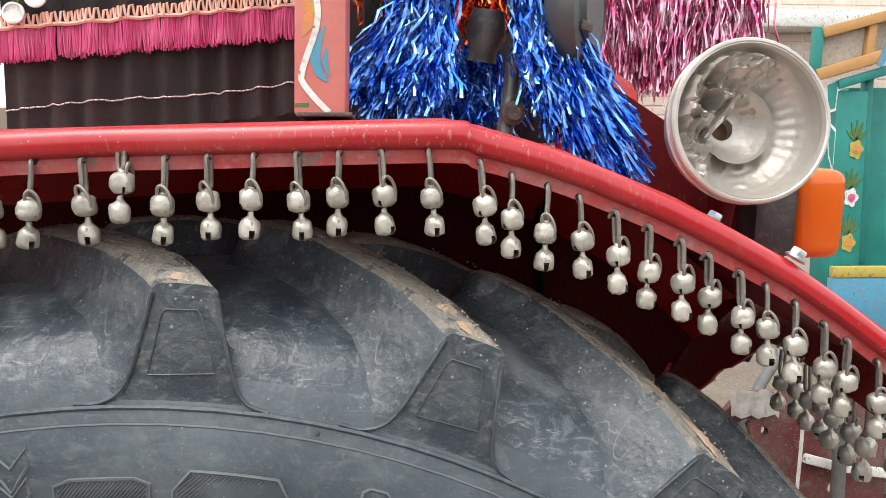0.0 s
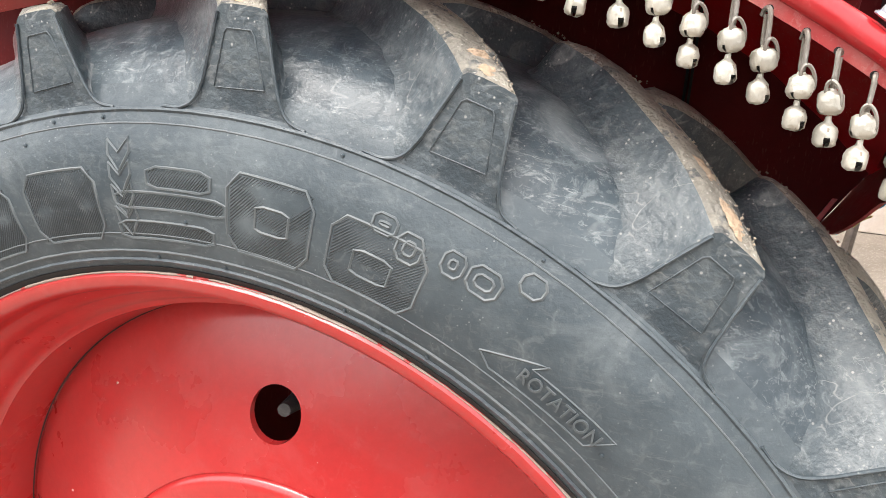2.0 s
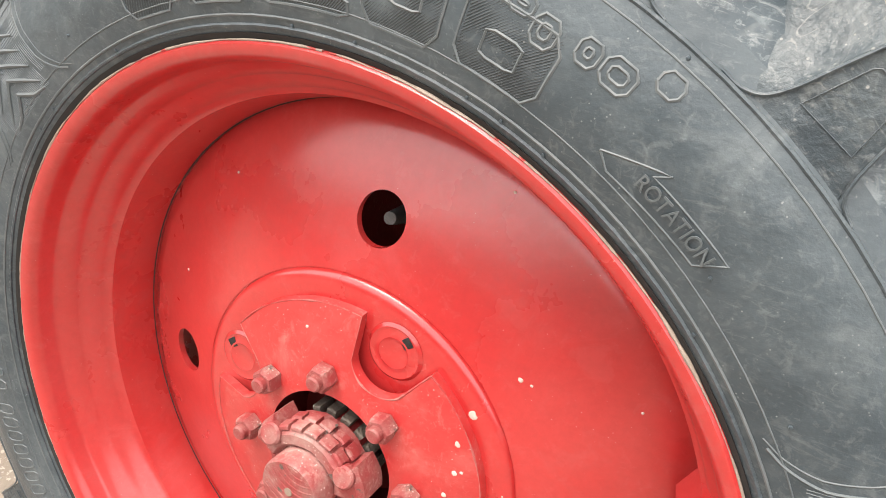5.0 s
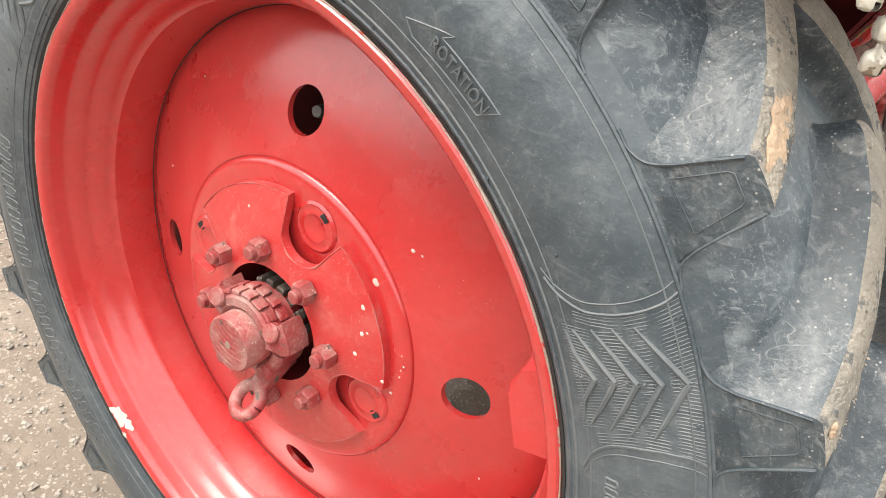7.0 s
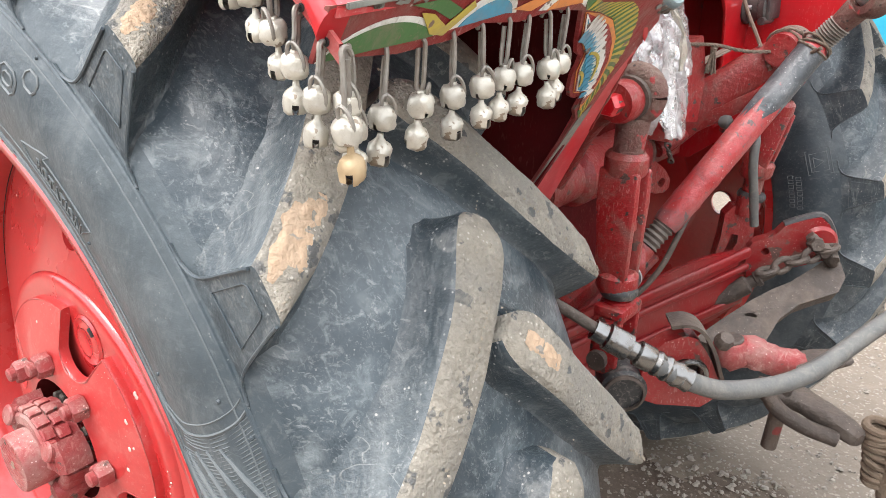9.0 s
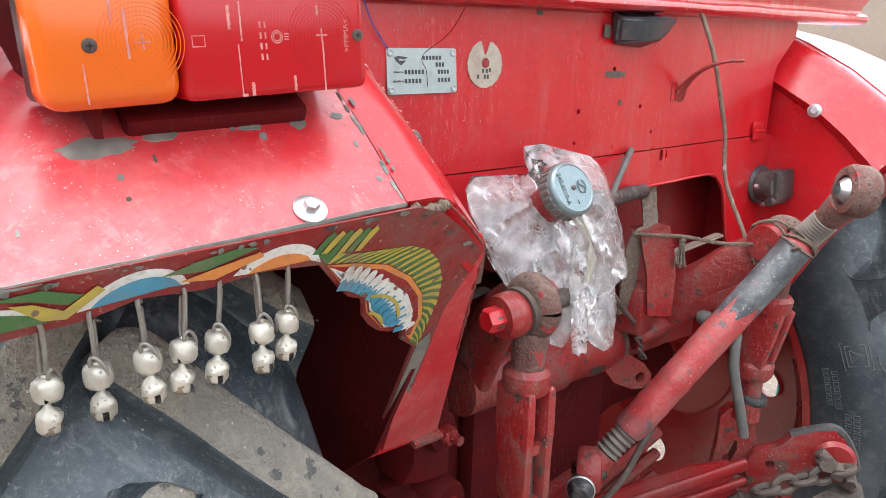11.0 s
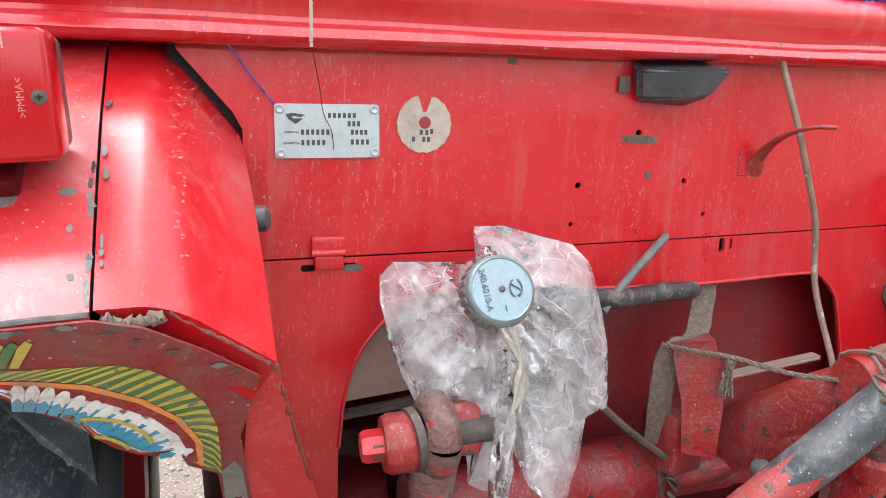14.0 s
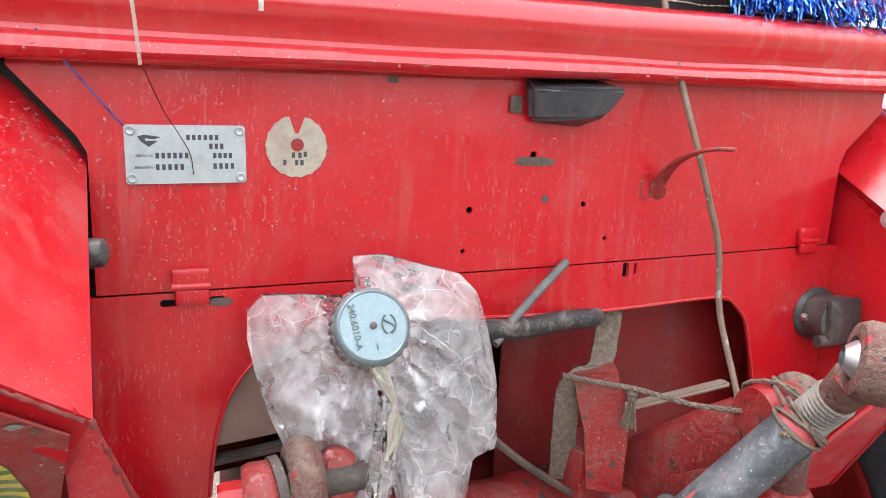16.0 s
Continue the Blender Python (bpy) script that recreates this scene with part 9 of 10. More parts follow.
for x, z in ((0.315, 1.555), (0.334, 1.548)):
    nb = bmesh.new()
    hexnut(nb, aim((x, 0.671, z), (x, 0.5, z)), 0.010, 0.007)
    part("bracket_bolt", nb, STEEL, wl_t)

# ---- painted corner post ----
post = thing("corner_post", (-0.055, 0.56, 1.62), "", "")
under_empty(post, tractor)
part("post_box", box((0.037, 0.040, 0.62), (-0.0525, 0.565, 1.93), 0, 1.2, 0, 0.0025), POST, post, "pink post with painted flame and wavy line")
part("post_foot", box((0.040, 0.046, 0.003), (-0.0555, 0.564, 1.6205), 0, 0, 0, 0.001), IRON, post)
def post_paint(pts, material, lift):
    bm = sheet(pts, 0.0005, lambda u, v, d: Vector((u + 0.021 * (v - 1.93), 0.5448 - lift + d, v)))
    part("painted_stroke", bm, material, post, smooth=False)
def stroke(line, w):
    L, R = [], []
    for i, (x, z) in enumerate(line):
        x0, z0 = line[max(i - 1, 0)]
        x1, z1 = line[min(i + 1, len(line) - 1)]
        dx, dz = x1 - x0, z1 - z0
        n = math.hypot(dx, dz) or 1
        ww = w[i] if isinstance(w, list) else w
        L.append((x - dz / n * ww, z + dx / n * ww))
        R.append((x + dz / n * ww, z - dx / n * ww))
    return L + R[::-1]
wav = [(-0.060 + 0.006 * math.sin((z - 1.622) * 62 + 3.5) + (0.018 * max(0, (1.645 - z) / 0.025)), z) for z in [1.622 + 0.004 * k for k in range(30)]]
post_paint(stroke(wav, 0.0022), WHITE_P, 0.0008)
post_paint(stroke([(-0.049, 1.683), (-0.054, 1.672), (-0.056, 1.660), (-0.053, 1.650), (-0.047, 1.644)], [0.0006, 0.003, 0.0036, 0.003, 0.0008]), BLUE_P, 0.0004)
post_paint(stroke([(-0.048, 1.668), (-0.049, 1.658), (-0.046, 1.648)], [0.0005, 0.0022, 0.0006]), BLUE_P, 0.0006)
post_paint(stroke([(-0.066, 1.706), (-0.060, 1.694), (-0.061, 1.684), (-0.065, 1.676)], [0.0008, 0.004, 0.004, 0.001]), ORANGE_P, 0.0002)
post_paint(stroke([(-0.064, 1.716), (-0.056, 1.703), (-0.057, 1.692)], [0.0008, 0.003, 0.0008]), YELLOW_P, 0.0006)
post_paint([(-0.070, 1.626), (-0.060, 1.626), (-0.060, 1.629), (-0.070, 1.6285)], GREEN_P, 0.0002)

# ---- black curtains with fringe ----
def cloth(name, P0, P1, z_low, z_high, folds, depth, label, waves=1.0):
    """A hanging cloth from P0 to P1 (x, y): z_low and z_high are functions of the way along."""
    t = thing(name, (*P0, z_low(0)), label, "curtain")
    bm = bmesh.new()
    a, b = Vector(P0), Vector(P1)
    side = Vector((-(b - a).y, (b - a).x)).normalized()
    rows = []
    n, m = 150, 26
    def at(s, f, lift=0.0):
        p = a.lerp(b, s)
        off = depth * math.sin(s * folds * 6.283 + 0.8 * math.sin(s * 9)) * (1 - 0.4 * f) + 0.004 * noise.noise((s * 23, f * 4, 1)) + lift
        p = p + side * off
        z0, z1 = z_low(s), z_high(s)
        return Vector((p.x, p.y, z0 + (z1 - z0) * f + 0.002 * noise.noise((s * 30, 0, 5)) * (1 - f)))
    for j in range(m + 1):
        rows.append([bm.verts.new(at(k / n, j / m)) for k in range(n + 1)])
    for p, q in zip(rows, rows[1:]):
        for k in range(n):
            bm.faces.new((p[k], p[k + 1], q[k + 1], q[k]))
    part("cloth", bm, CLOTH, t)
    return t, at


front_c, at_c = cloth("side_curtain", (-0.315, 0.615), (-0.080, 0.618), lambda s: 1.604 + 0.024 * s, lambda s: 1.99, 9, 0.0040, "black cloth curtain with pink fringe and white stitching")
st = bmesh.new()
for k in range(70):
    s0, s1 = k / 70 + 0.001, k / 70 + 0.0125
    def pp(s):
        f = (0.024 + 0.0015 * math.sin(s * 7)) / (1.99 - 1.604 - 0.024 * s)
        return at_c(s, f) + Vector((0, -0.0012, 0))
    add_tube(st, [pp(s0), pp(s1)], 0.0006, 4)
part("white_stitching", st, STITCH, front_c)
cloth("side_curtain", (-0.030, 0.630), (-0.012, 0.66), lambda s: 1.645, lambda s: 1.99, 1, 0.004, "black cloth curtain strip beside the post")
# added black sheet stands in for the unlit cab inside behind the tinsel
cloth("side_curtain", (-0.30, 0.80), (0.19, 0.79), lambda s: 1.612, lambda s: 2.1, 8, 0.008, "black sheet added as the dark cab inside behind the tinsel")
fr = bmesh.new()
for k in range(900):
    s = rng.uniform(-0.01, 1.0)
    sc = min(max(s, 0), 1)
    zt = 1.689 + 0.022 * sc + rng.uniform(-0.001, 0.001)
    base = at_c(sc, (zt - (1.604 + 0.024 * sc)) / (1.99 - 1.604 - 0.024 * sc)) + Vector((0, -0.0045 - rng.uniform(0, 0.003), 0))
    L = 0.0225 * rng.uniform(0.88, 1.12)
    dx = rng.uniform(-0.002, 0.002)
    add_tube(fr, [base, base + Vector((dx * 0.5, -0.001, -L * 0.5)), base + Vector((dx, rng.uniform(-0.002, 0.002), -L))], 0.0007, 4, caps=False)
part("pink_fringe", fr, FRINGE, front_c, "bright pink thread fringe")
lc = bmesh.new()
for k in range(44):
    s = k / 44
    zt = 1.691 + 0.022 * s
    def lp(u, h):
        return at_c(min(1, s + u), (zt + h - (1.604 + 0.024 * s)) / (1.99 - 1.604 - 0.024 * s)) + Vector((0, -0.009, 0))
    add_tube(lc, [lp(0.002, 0), lp(0.006, 0.008), lp(0.014, 0.009), lp(0.018, 0.002), lp(0.0225, 0.0)], 0.0011, 5)
add_tube(lc, [at_c(k / 30, (1.6905 + 0.022 * k / 30 - (1.604 + 0.024 * k / 30)) / (1.99 - 1.604 - 0.024 * k / 30)) + Vector((0, -0.0085, 0)) for k in range(31)], 0.0016, 5)
part("lace_edge", lc, LACE, front_c, "peach looped braid")
for x, z, m, r in ((-0.298, 1.7015, WHITE_P, 0.0085), (-0.281, 1.714, WHITE_P, 0.0085), (-0.254, 1.728, ORANGE_P, 0.006), (-0.15, 1.729, PINK_FOIL, 0.007), (-0.118, 1.730, PINK_FOIL, 0.008)):
    dg = thing("hanging_disc", (x, 0.598, z), "small pale round sequin disc on a thread" if m is WHITE_P else "small coloured round sequin on a thread", "ornament", "discs on the curtain")
    bm = lathe([(0, 0), (r * 0.75, 0.0002), (r * 0.8, 0.0012), (r, 0.0008), (r, -0.001), (0, -0.001)], 28, aim((x, 0.600, z), (x, 0.5, z + 0.01)))
    part("disc", bm, m, dg)
    part("thread", tube([(x + 0.001, 0.601, z + r), (x + 0.004, 0.603, z + 0.05)], 0.0006, 4), GREEN_P if x < -0.29 else STITCH, dg)
part("green_bead", tube([(-0.2965, 0.6005, 1.711), (-0.295, 0.601, 1.719)], 0.0028, 10), mat("lime_green_bead", (0.25, 0.65, 0.03), 0.35, 0, 0, None, 0.3, 60, 200, 0), front_c)

rear_c, at_b = cloth("rear_curtain", (0.135, 1.02), (0.135, 1.96), lambda s: 1.694 + 0.004 * s, lambda s: 2.05, 9, 0.006, "black cloth curtain with white stitching above the beam")
st = bmesh.new()
for k in range(120):
    s0, s1 = k / 120 + 0.001, k / 120 + 0.007
    add_tube(st, [at_b(s0, 0.045 + 0.006 * math.sin(s0 * 11)) + Vector((0.0014, 0, 0)), at_b(s1, 0.045 + 0.006 * math.sin(s1 * 11)) + Vector((0.0014, 0, 0))], 0.0009, 4)
part("white_stitching", st, STITCH, rear_c)


# ---- foil tinsel ----
def tinsel(name, label, roots, ends, count, material, width=0.0022, seed=1, wild=0.012, seg=9, flare=1.0):
    """A bunch of crinkled foil strips from about the roots down to about the ends."""
    r2 = random.Random(seed)
    t = thing(name, tuple(Vector(ends[0])), label, "tinsel")
    bm = bmesh.new()
    for i in range(count):
        u = r2.random()
        def pick(line):
            k = u * (len(line) - 1)
            j = min(int(k), len(line) - 2)
            return Vector(line[j]).lerp(Vector(line[j + 1]), k - j)
        a = pick(roots) + Vector((r2.gauss(0, 0.006), r2.gauss(0, 0.012), r2.gauss(0, 0.004)))
        cut = r2.uniform(0.70, 1.0)
        b = a.lerp(pick(ends), cut) + Vector((r2.gauss(0, wild), r2.gauss(0, wild * 1.3), r2.gauss(0, wild * 0.7)))
        w = width * r2.uniform(0.6, 1.3)
        ang, tw = r2.uniform(0, 6.28), r2.uniform(-3, 3)
        prev = None
        for j in range(seg + 1):
            f = j / seg
            p = Vector((*a.xy.lerp(b.xy, f ** flare), a.z + (b.z - a.z) * f)) + Vector((r2.gauss(0, 0.0028), r2.gauss(0, 0.0028), 0.012 * math.sin(f * 3.14) * 0.3))
            q = ang + tw * f + r2.gauss(0, 0.5)
            s = Vector((math.cos(q), math.sin(q), r2.gauss(0, 0.25))) * w / 2
            cur = (bm.verts.new(p + s), bm.verts.new(p - s))
            if prev:
                bm.faces.new((prev[0], prev[1], cur[1], cur[0]))
            prev = cur
    tagged(part("foil_fringe", bm, material, t, smooth=False), kind="stuff")
    return t


tinsel("blue_tinsel", "bunch of shiny blue foil tinsel strips", [(0.018, 0.64, 1.77), (0.036, 0.64, 1.77)], [(-0.044, 0.60, 1.640), (-0.030, 0.60, 1.622), (0.005, 0.60, 1.618), (0.028, 0.61, 1.630)], 1100, BLUE_FOIL, width=0.0027, seed=3, wild=0.008, seg=12, flare=1.6)
tinsel("blue_tinsel", "bunch of shiny blue foil tinsel strips", [(0.098, 0.63, 1.77), (0.122, 0.63, 1.76)], [(0.108, 0.60, 1.640), (0.138, 0.60, 1.600), (0.180, 0.60, 1.566), (0.203, 0.61, 1.572)], 1400, BLUE_FOIL, width=0.0027, seed=4, wild=0.008, seg=12, flare=1.45)
tinsel("blue_tinsel", "bunch of dark blue foil tinsel strips", [(0.050, 0.70, 1.69), (0.080, 0.70, 1.69)], [(0.030, 0.68, 1.620), (0.100, 0.68, 1.615)], 420, BLUE_FOIL, width=0.0024, seed=5)
tinsel("red_tinsel", "bunch of shiny red foil tinsel strips", [(0.055, 0.72, 1.80), (0.095, 0.72, 1.80)], [(0.06, 0.70, 1.70), (0.09, 0.70, 1.70)], 250, RED_FOIL, seed=6)
tinsel("red_tinsel", "short red and dark tinsel strips at post", [(-0.03, 0.66, 1.80), (0.0, 0.66, 1.80)], [(-0.03, 0.66, 1.715), (0.0, 0.66, 1.715)], 160, RED_FOIL, seed=16)
tinsel("pink_tinsel", "curtain of pink and silver foil strips", [(0.226, 0.84, 1.92), (0.400, 0.84, 1.92)], [(0.232, 0.84, 1.680), (0.27, 0.84, 1.662), (0.300, 0.84, 1.668), (0.320, 0.84, 1.695), (0.405, 0.84, 1.715)], 1700, PINK_FOIL, width=0.0024, seed=7, wild=0.008)
tinsel("blue_tinsel", "heap of shiny blue foil tinsel on the beam", [(0.14, 1.70, 1.80), (0.16, 2.02, 1.80)], [(0.215, 1.68, 1.703), (0.225, 1.80, 1.698), (0.22, 2.04, 1.70)], 1300, BLUE_FOIL, seed=8)
tinsel("pink_tinsel", "few pink and silver foil strips", [(0.18, 1.80, 1.85), (0.19, 1.92, 1.85)], [(0.22, 1.79, 1.705), (0.23, 1.92, 1.705)], 130, PINK_FOIL, seed=9)
tinsel("blue_tinsel", "bunch of shiny blue foil tinsel strips", [(0.05, 2.16, 1.80), (0.15, 2.2, 1.80)], [(0.04, 2.18, 1.66), (0.16, 2.2, 1.63)], 500, BLUE_FOIL, seed=10)
strand = thing("foil_strand", (0.2, 1.0, 1.6), "single twisted blue foil strand on the panel", "tinsel")
part("strand_foil", ribbon(smooth_line([(0.222, 0.962, 1.622), (0.216, 0.980, 1.600), (0.204, 1.000, 1.575), (0.202, 1.0215, 1.549)], 6), 0.0018, (0.2, 0.5, 0.8), 0.0004), mat("dull_blue_foil", (0.05, 0.07, 0.36), 0.3, 0.7, 0, (0.25, 0.20, 0.55), 0.9, 90, 200, 0), strand)
strand2 = thing("foil_strand", (0.3, 1.05, 1.6), "long thin silver foil strand hanging from the roof", "tinsel")
part("strand_foil", ribbon(smooth_line([(0.36, 1.022, 1.95), (0.357, 1.026, 1.75), (0.352, 1.0245, 1.68), (0.343, 1.030, 1.635), (0.325, 1.034, 1.598)], 7), 0.0026, (0.3, 1, 0.1), 0.0004), mat("silver_foil", (0.78, 0.75, 0.72), 0.25, 0.8, 0, (0.7, 0.4, 0.4), 0.5, 60, 120, 0), strand2)
part("strand_thread", tube(smooth_line([(0.325, 1.034, 1.60), (0.275, 1.050, 1.567), (0.208, 1.066, 1.543), (0.2035, 1.075, 1.526), (0.2035, 1.0775, 1.508)], 6), 0.0004, 5), RED_DARK, strand2, "thin dark red thread")
strand3 = thing("foil_strand", (0.28, 1.13, 1.64), "short pale pink foil tip hanging from roof", "tinsel")
part("strand_foil", ribbon(smooth_line([(0.28, 1.125, 1.95), (0.281, 1.124, 1.75), (0.282, 1.123, 1.665), (0.282, 1.123, 1.645)], 5), 0.0038, (0.3, 1, 0.1), 0.0004), WHITE_P, strand3)

# ---- black round horn and its bracket behind the tinsel ----
horn = thing("round_horn", (0.12, 0.66, 1.66), "", "")
under_empty(horn, tractor)
hc = Vector((0.147, 0.625, 1.713))
hm = aim(hc, hc + Vector((0.84, -0.46, -0.05)))
part("horn_shell", lathe([(0, -0.018), (0.040, -0.016), (0.050, -0.004), (0.052, 0.004), (0.050, 0.012), (0.044, 0.014), (0.042, 0.010), (0.030, 0.012), (0.028, 0.016), (0, 0.016)], 48, hm), mat("grey_black_plastic", (0.07, 0.075, 0.075), 0.45, 0, 0, (0.11, 0.11, 0.105), 0.6, 20, 160, 0.1), horn, "dull grey-black round horn")
part("horn_clip", box((0.012, 0.004, 0.008), (0.146, 0.588, 1.694), 0, 8, 30, 0.001), IRON, horn)
part("horn_stem", tube(smooth_line([(0.110, 0.650, 1.73), (0.098, 0.640, 1.68), (0.092, 0.630, 1.640), (0.086, 0.622, 1.610)], 4), 0.007, 10), BLACK_PLASTIC, horn)
part("stem_bolt", rod((0.093, 0.622, 1.629), (0.093, 0.609, 1.628), [(0.010, 0), (0.010, 0.6), (0.006, 0.65), (0.006, 1)], 16), IRON, horn)
part("black_cup", lathe([(0.014, 0.02), (0.018, 0.0), (0.012, -0.016), (0.013, -0.024), (0, -0.024)], 24, pose(0.074, 0.655, 1.700, 10, 8, 0)), BLACK_PLASTIC, horn)

# ---- background: decorated trailer, wall, trees ----
def build_trailer():
    t = thing("painted_trailer", (2.6, 4.2, 0), "teal farm trailer with hand-painted flowers and wooden rails", "trailer")
    for x in (3.2, 4.4):
        part("trailer_wheel", rod((x, 4.42, 0.40), (x, 4.24, 0.40), [(0.36, 0), (0.40, 0.15), (0.40, 0.85), (0.36, 1)], 28), RUBBER_DARK, t)
    part("trailer_side", box((2.4, 0.10, 1.50), (3.86, 4.36, 1.36), 0, 0, 0, 0.01), TEAL_P, t)
    part("corner_pillar", box((0.19, 0.20, 1.42), (2.585, 4.25, 1.36), 0, 0, 0, 0.01), TEAL_P, t)
    part("pillar_moulding", box((0.05, 0.06, 1.10), (2.725, 4.24, 1.62), 0, 0, 0, 0.01), TEAL_P, t)
    part("lower_board", box((2.4, 0.06, 0.40), (3.68, 4.11, 0.80), 0, 0, 0, 0.01), BLUE_P, t, "blue landscape-painted lower board")
    part("ochre_board", box((2.4, 0.05, 0.066), (3.68, 4.10, 1.031), 0, 0, 0, 0.008), YELLOW_P, t)
    # slanting upper frame with a cloth panel between its rails
    for x, z, w, a in ((2.37, 2.387, 0.060, 14.8), (2.345, 2.150, 0.066, 16.4)):
        c, q = math.cos(radians(a)), math.sin(radians(a))
        part("wooden_rail", box((1.3, 0.06, w), (x + 0.65 * c, 4.13, z + 0.65 * q), 0, -a, 0, 0.008), WOOD, t)
    for x in (2.66, 3.1, 3.5):
        part("rail_post", box((0.050, 0.05, 0.26), (x, 4.14, 2.32 + 0.28 * (x - 2.6)), 0, 5, 0, 0.008), WOOD, t)
    part("cloth_panel", box((1.2, 0.03, 0.20), (2.95, 4.17, 2.43), 0, -15.6, 0, 0.006), STICKER, t)
    part("frame_end", box((0.045, 0.06, 0.27), (2.352, 4.14, 2.285), 0, 2, 0, 0.006), TEAL_P, t)
    part("teal_eave", box((1.2, 0.12, 0.05), (3.06, 4.18, 2.27), 0, -16.4, 0, 0.008), TEAL_P, t)
    part("pale_stripe", slab([(2.70, 4.095, 2.20), (2.745, 4.095, 2.33), (2.77, 4.095, 2.46)], 0.004, 0.036), BLUE_P, t)
    for rim in ([(2.415, 2.115), (2.495, 2.145), (2.482, 1.955), (2.430, 1.940)], [(2.428, 1.915), (2.490, 1.850), (2.482, 1.600), (2.452, 1.690)]):
        cu, cv = sum(p[0] for p in rim) / 4, sum(p[1] for p in rim) / 4
        part("painted_plate", sheet(rim, 0.004, lambda u, v, dd: Vector((u, 4.136 + dd, v))), WHITE_P, t, smooth=False)
        part("plate_field", sheet([(cu + (u - cu) * 0.74, cv + (v - cv) * 0.80) for u, v in rim], 0.003, lambda u, v, dd: Vector((u, 4.132 + dd, v))), TEAL_P, t, smooth=False)
    for i, (x, z) in enumerate(((2.62, 1.736), (2.605, 1.46), (2.602, 1.196))):
        petal, heart = ((YELLOW_P, ORANGE_P), (WHITE_P, FRINGE), (YELLOW_P, ORANGE_P))[i]
        part("painted_petal", sheet([(x + (0.040 + 0.006 * math.cos(5 * q)) * math.cos(q), z + (0.052 + 0.007 * math.cos(5 * q)) * math.sin(q)) for q in [0.157 * k for k in range(40)]], 0.002, lambda u, v, dd: Vector((u, 4.144 + dd, v))), petal, t, smooth=False)
        part("painted_heart", sheet(circle(x, z, 0.022, 12), 0.002, lambda u, v, dd: Vector((u, 4.141 - 0.002 + dd, v))), heart, t, smooth=False)
        for k in range(5):
            a = radians(30 + 30 * k)
            part("painted_leaf", sheet(stroke([(x, z + 0.05), (x + 0.04 * math.cos(a), z + 0.05 + 0.06 * math.sin(a)), (x + 0.07 * math.cos(a), z + 0.05 + 0.12 * math.sin(a))], [0.004, 0.009, 0.002]), 0.002, lambda u, v, dd: Vector((u, 4.147 - 0.002 + dd, v))), LEAF, t, smooth=False)
    return t


build_trailer()


def build_wall():
    w = tagged(part("wall_back", box((6.2, 0.3, 4.6), (4.1, 7.0, 2.3), 0, 0, 0, 0.01), BRICK), "pale weathered brick yard wall", "wall", kind="structure")
    bm = bmesh.new()
    for r in range(26):
        for c in range(18):
            x = 1.6 + c * 0.24 + (0.12 if r % 2 else 0)
            add_box(bm, (0.225, 0.012, 0.07), pose(x, 6.846, 1.6 + r * 0.085), 0.004, 1)
    bmat = mat("pale_brick", (0.66, 0.50, 0.42), 0.9, 0, 0, (0.75, 0.66, 0.58), 0.8, 5, 60, 0.3)
    tagged(part("brick_courses", bm, bmat, w, smooth=False), kind="stuff")
    part("wall_ledge", box((5.0, 0.3, 0.16), (4.0, 6.72, 3.0), 0, 0, 0, 0.02), WHITE_P, w)
    return w


build_wall()


def build_shrub(x, y, z, size, seed):
    r2 = random.Random(seed)
    t = thing("shrub", (x, y, 0), "leafy green shrub in front of the wall", "shrub")
    part("trunk", tube(smooth_line([(x, y, 0), (x + 0.05, y, z * 0.5), (x - 0.03, y + 0.05, z)], 5), [0.04 - 0.003 * k for k in range(11)], 8), IRON, t)
    bm = bmesh.new()
    for k in range(1400):
        a, b, r = r2.uniform(0, 6.28), r2.gauss(0, 0.6), size * r2.uniform(0.3, 1.0) ** 0.5
        c = Vector((x + r * math.cos(a) * math.cos(b), y + 0.7 * r * math.sin(a) * math.cos(b), z + 0.8 * r * math.sin(b)))
        u = Vector((r2.gauss(0, 1), r2.gauss(0, 1), r2.gauss(0, 1))).normalized() * 0.035
        v = Vector((r2.gauss(0, 1), r2.gauss(0, 1), r2.gauss(0, 1))).normalized() * 0.018
        bm.faces.new([bm.verts.new(c + q) for q in (-u, v, u, -v)])
    part("crown", bm, LEAF, t, smooth=False)


# added walls round the yard that cut the sky's light near the horizon
def light_screen(name, size, at):
    tagged(part(name, box(size, at, 0, 0, 0, 0.02), mat("brown_light_screen", (0.24, 0.19, 0.15), 0.95, 0, 0, (0.17, 0.14, 0.115), 0.8, 1.2, 30, 0.4)), "plain brown wall added to cut light from the horizon", "wall", kind="structure")


light_screen("wall_near", (16.0, 0.3, 2.2), (-1.2, -5.6, 1.1))
light_screen("wall_rear", (0.3, 12.7, 2.2), (7.0, 0.7, 1.1))
light_screen("wall_front", (0.3, 12.7, 2.2), (-9.0, 0.7, 1.1))
light_screen("wall_far", (9.8, 0.3, 2.2), (-4.0, 7.0, 1.1))
build_shrub(1.35, 5.6, 1.85, 0.40, 3)
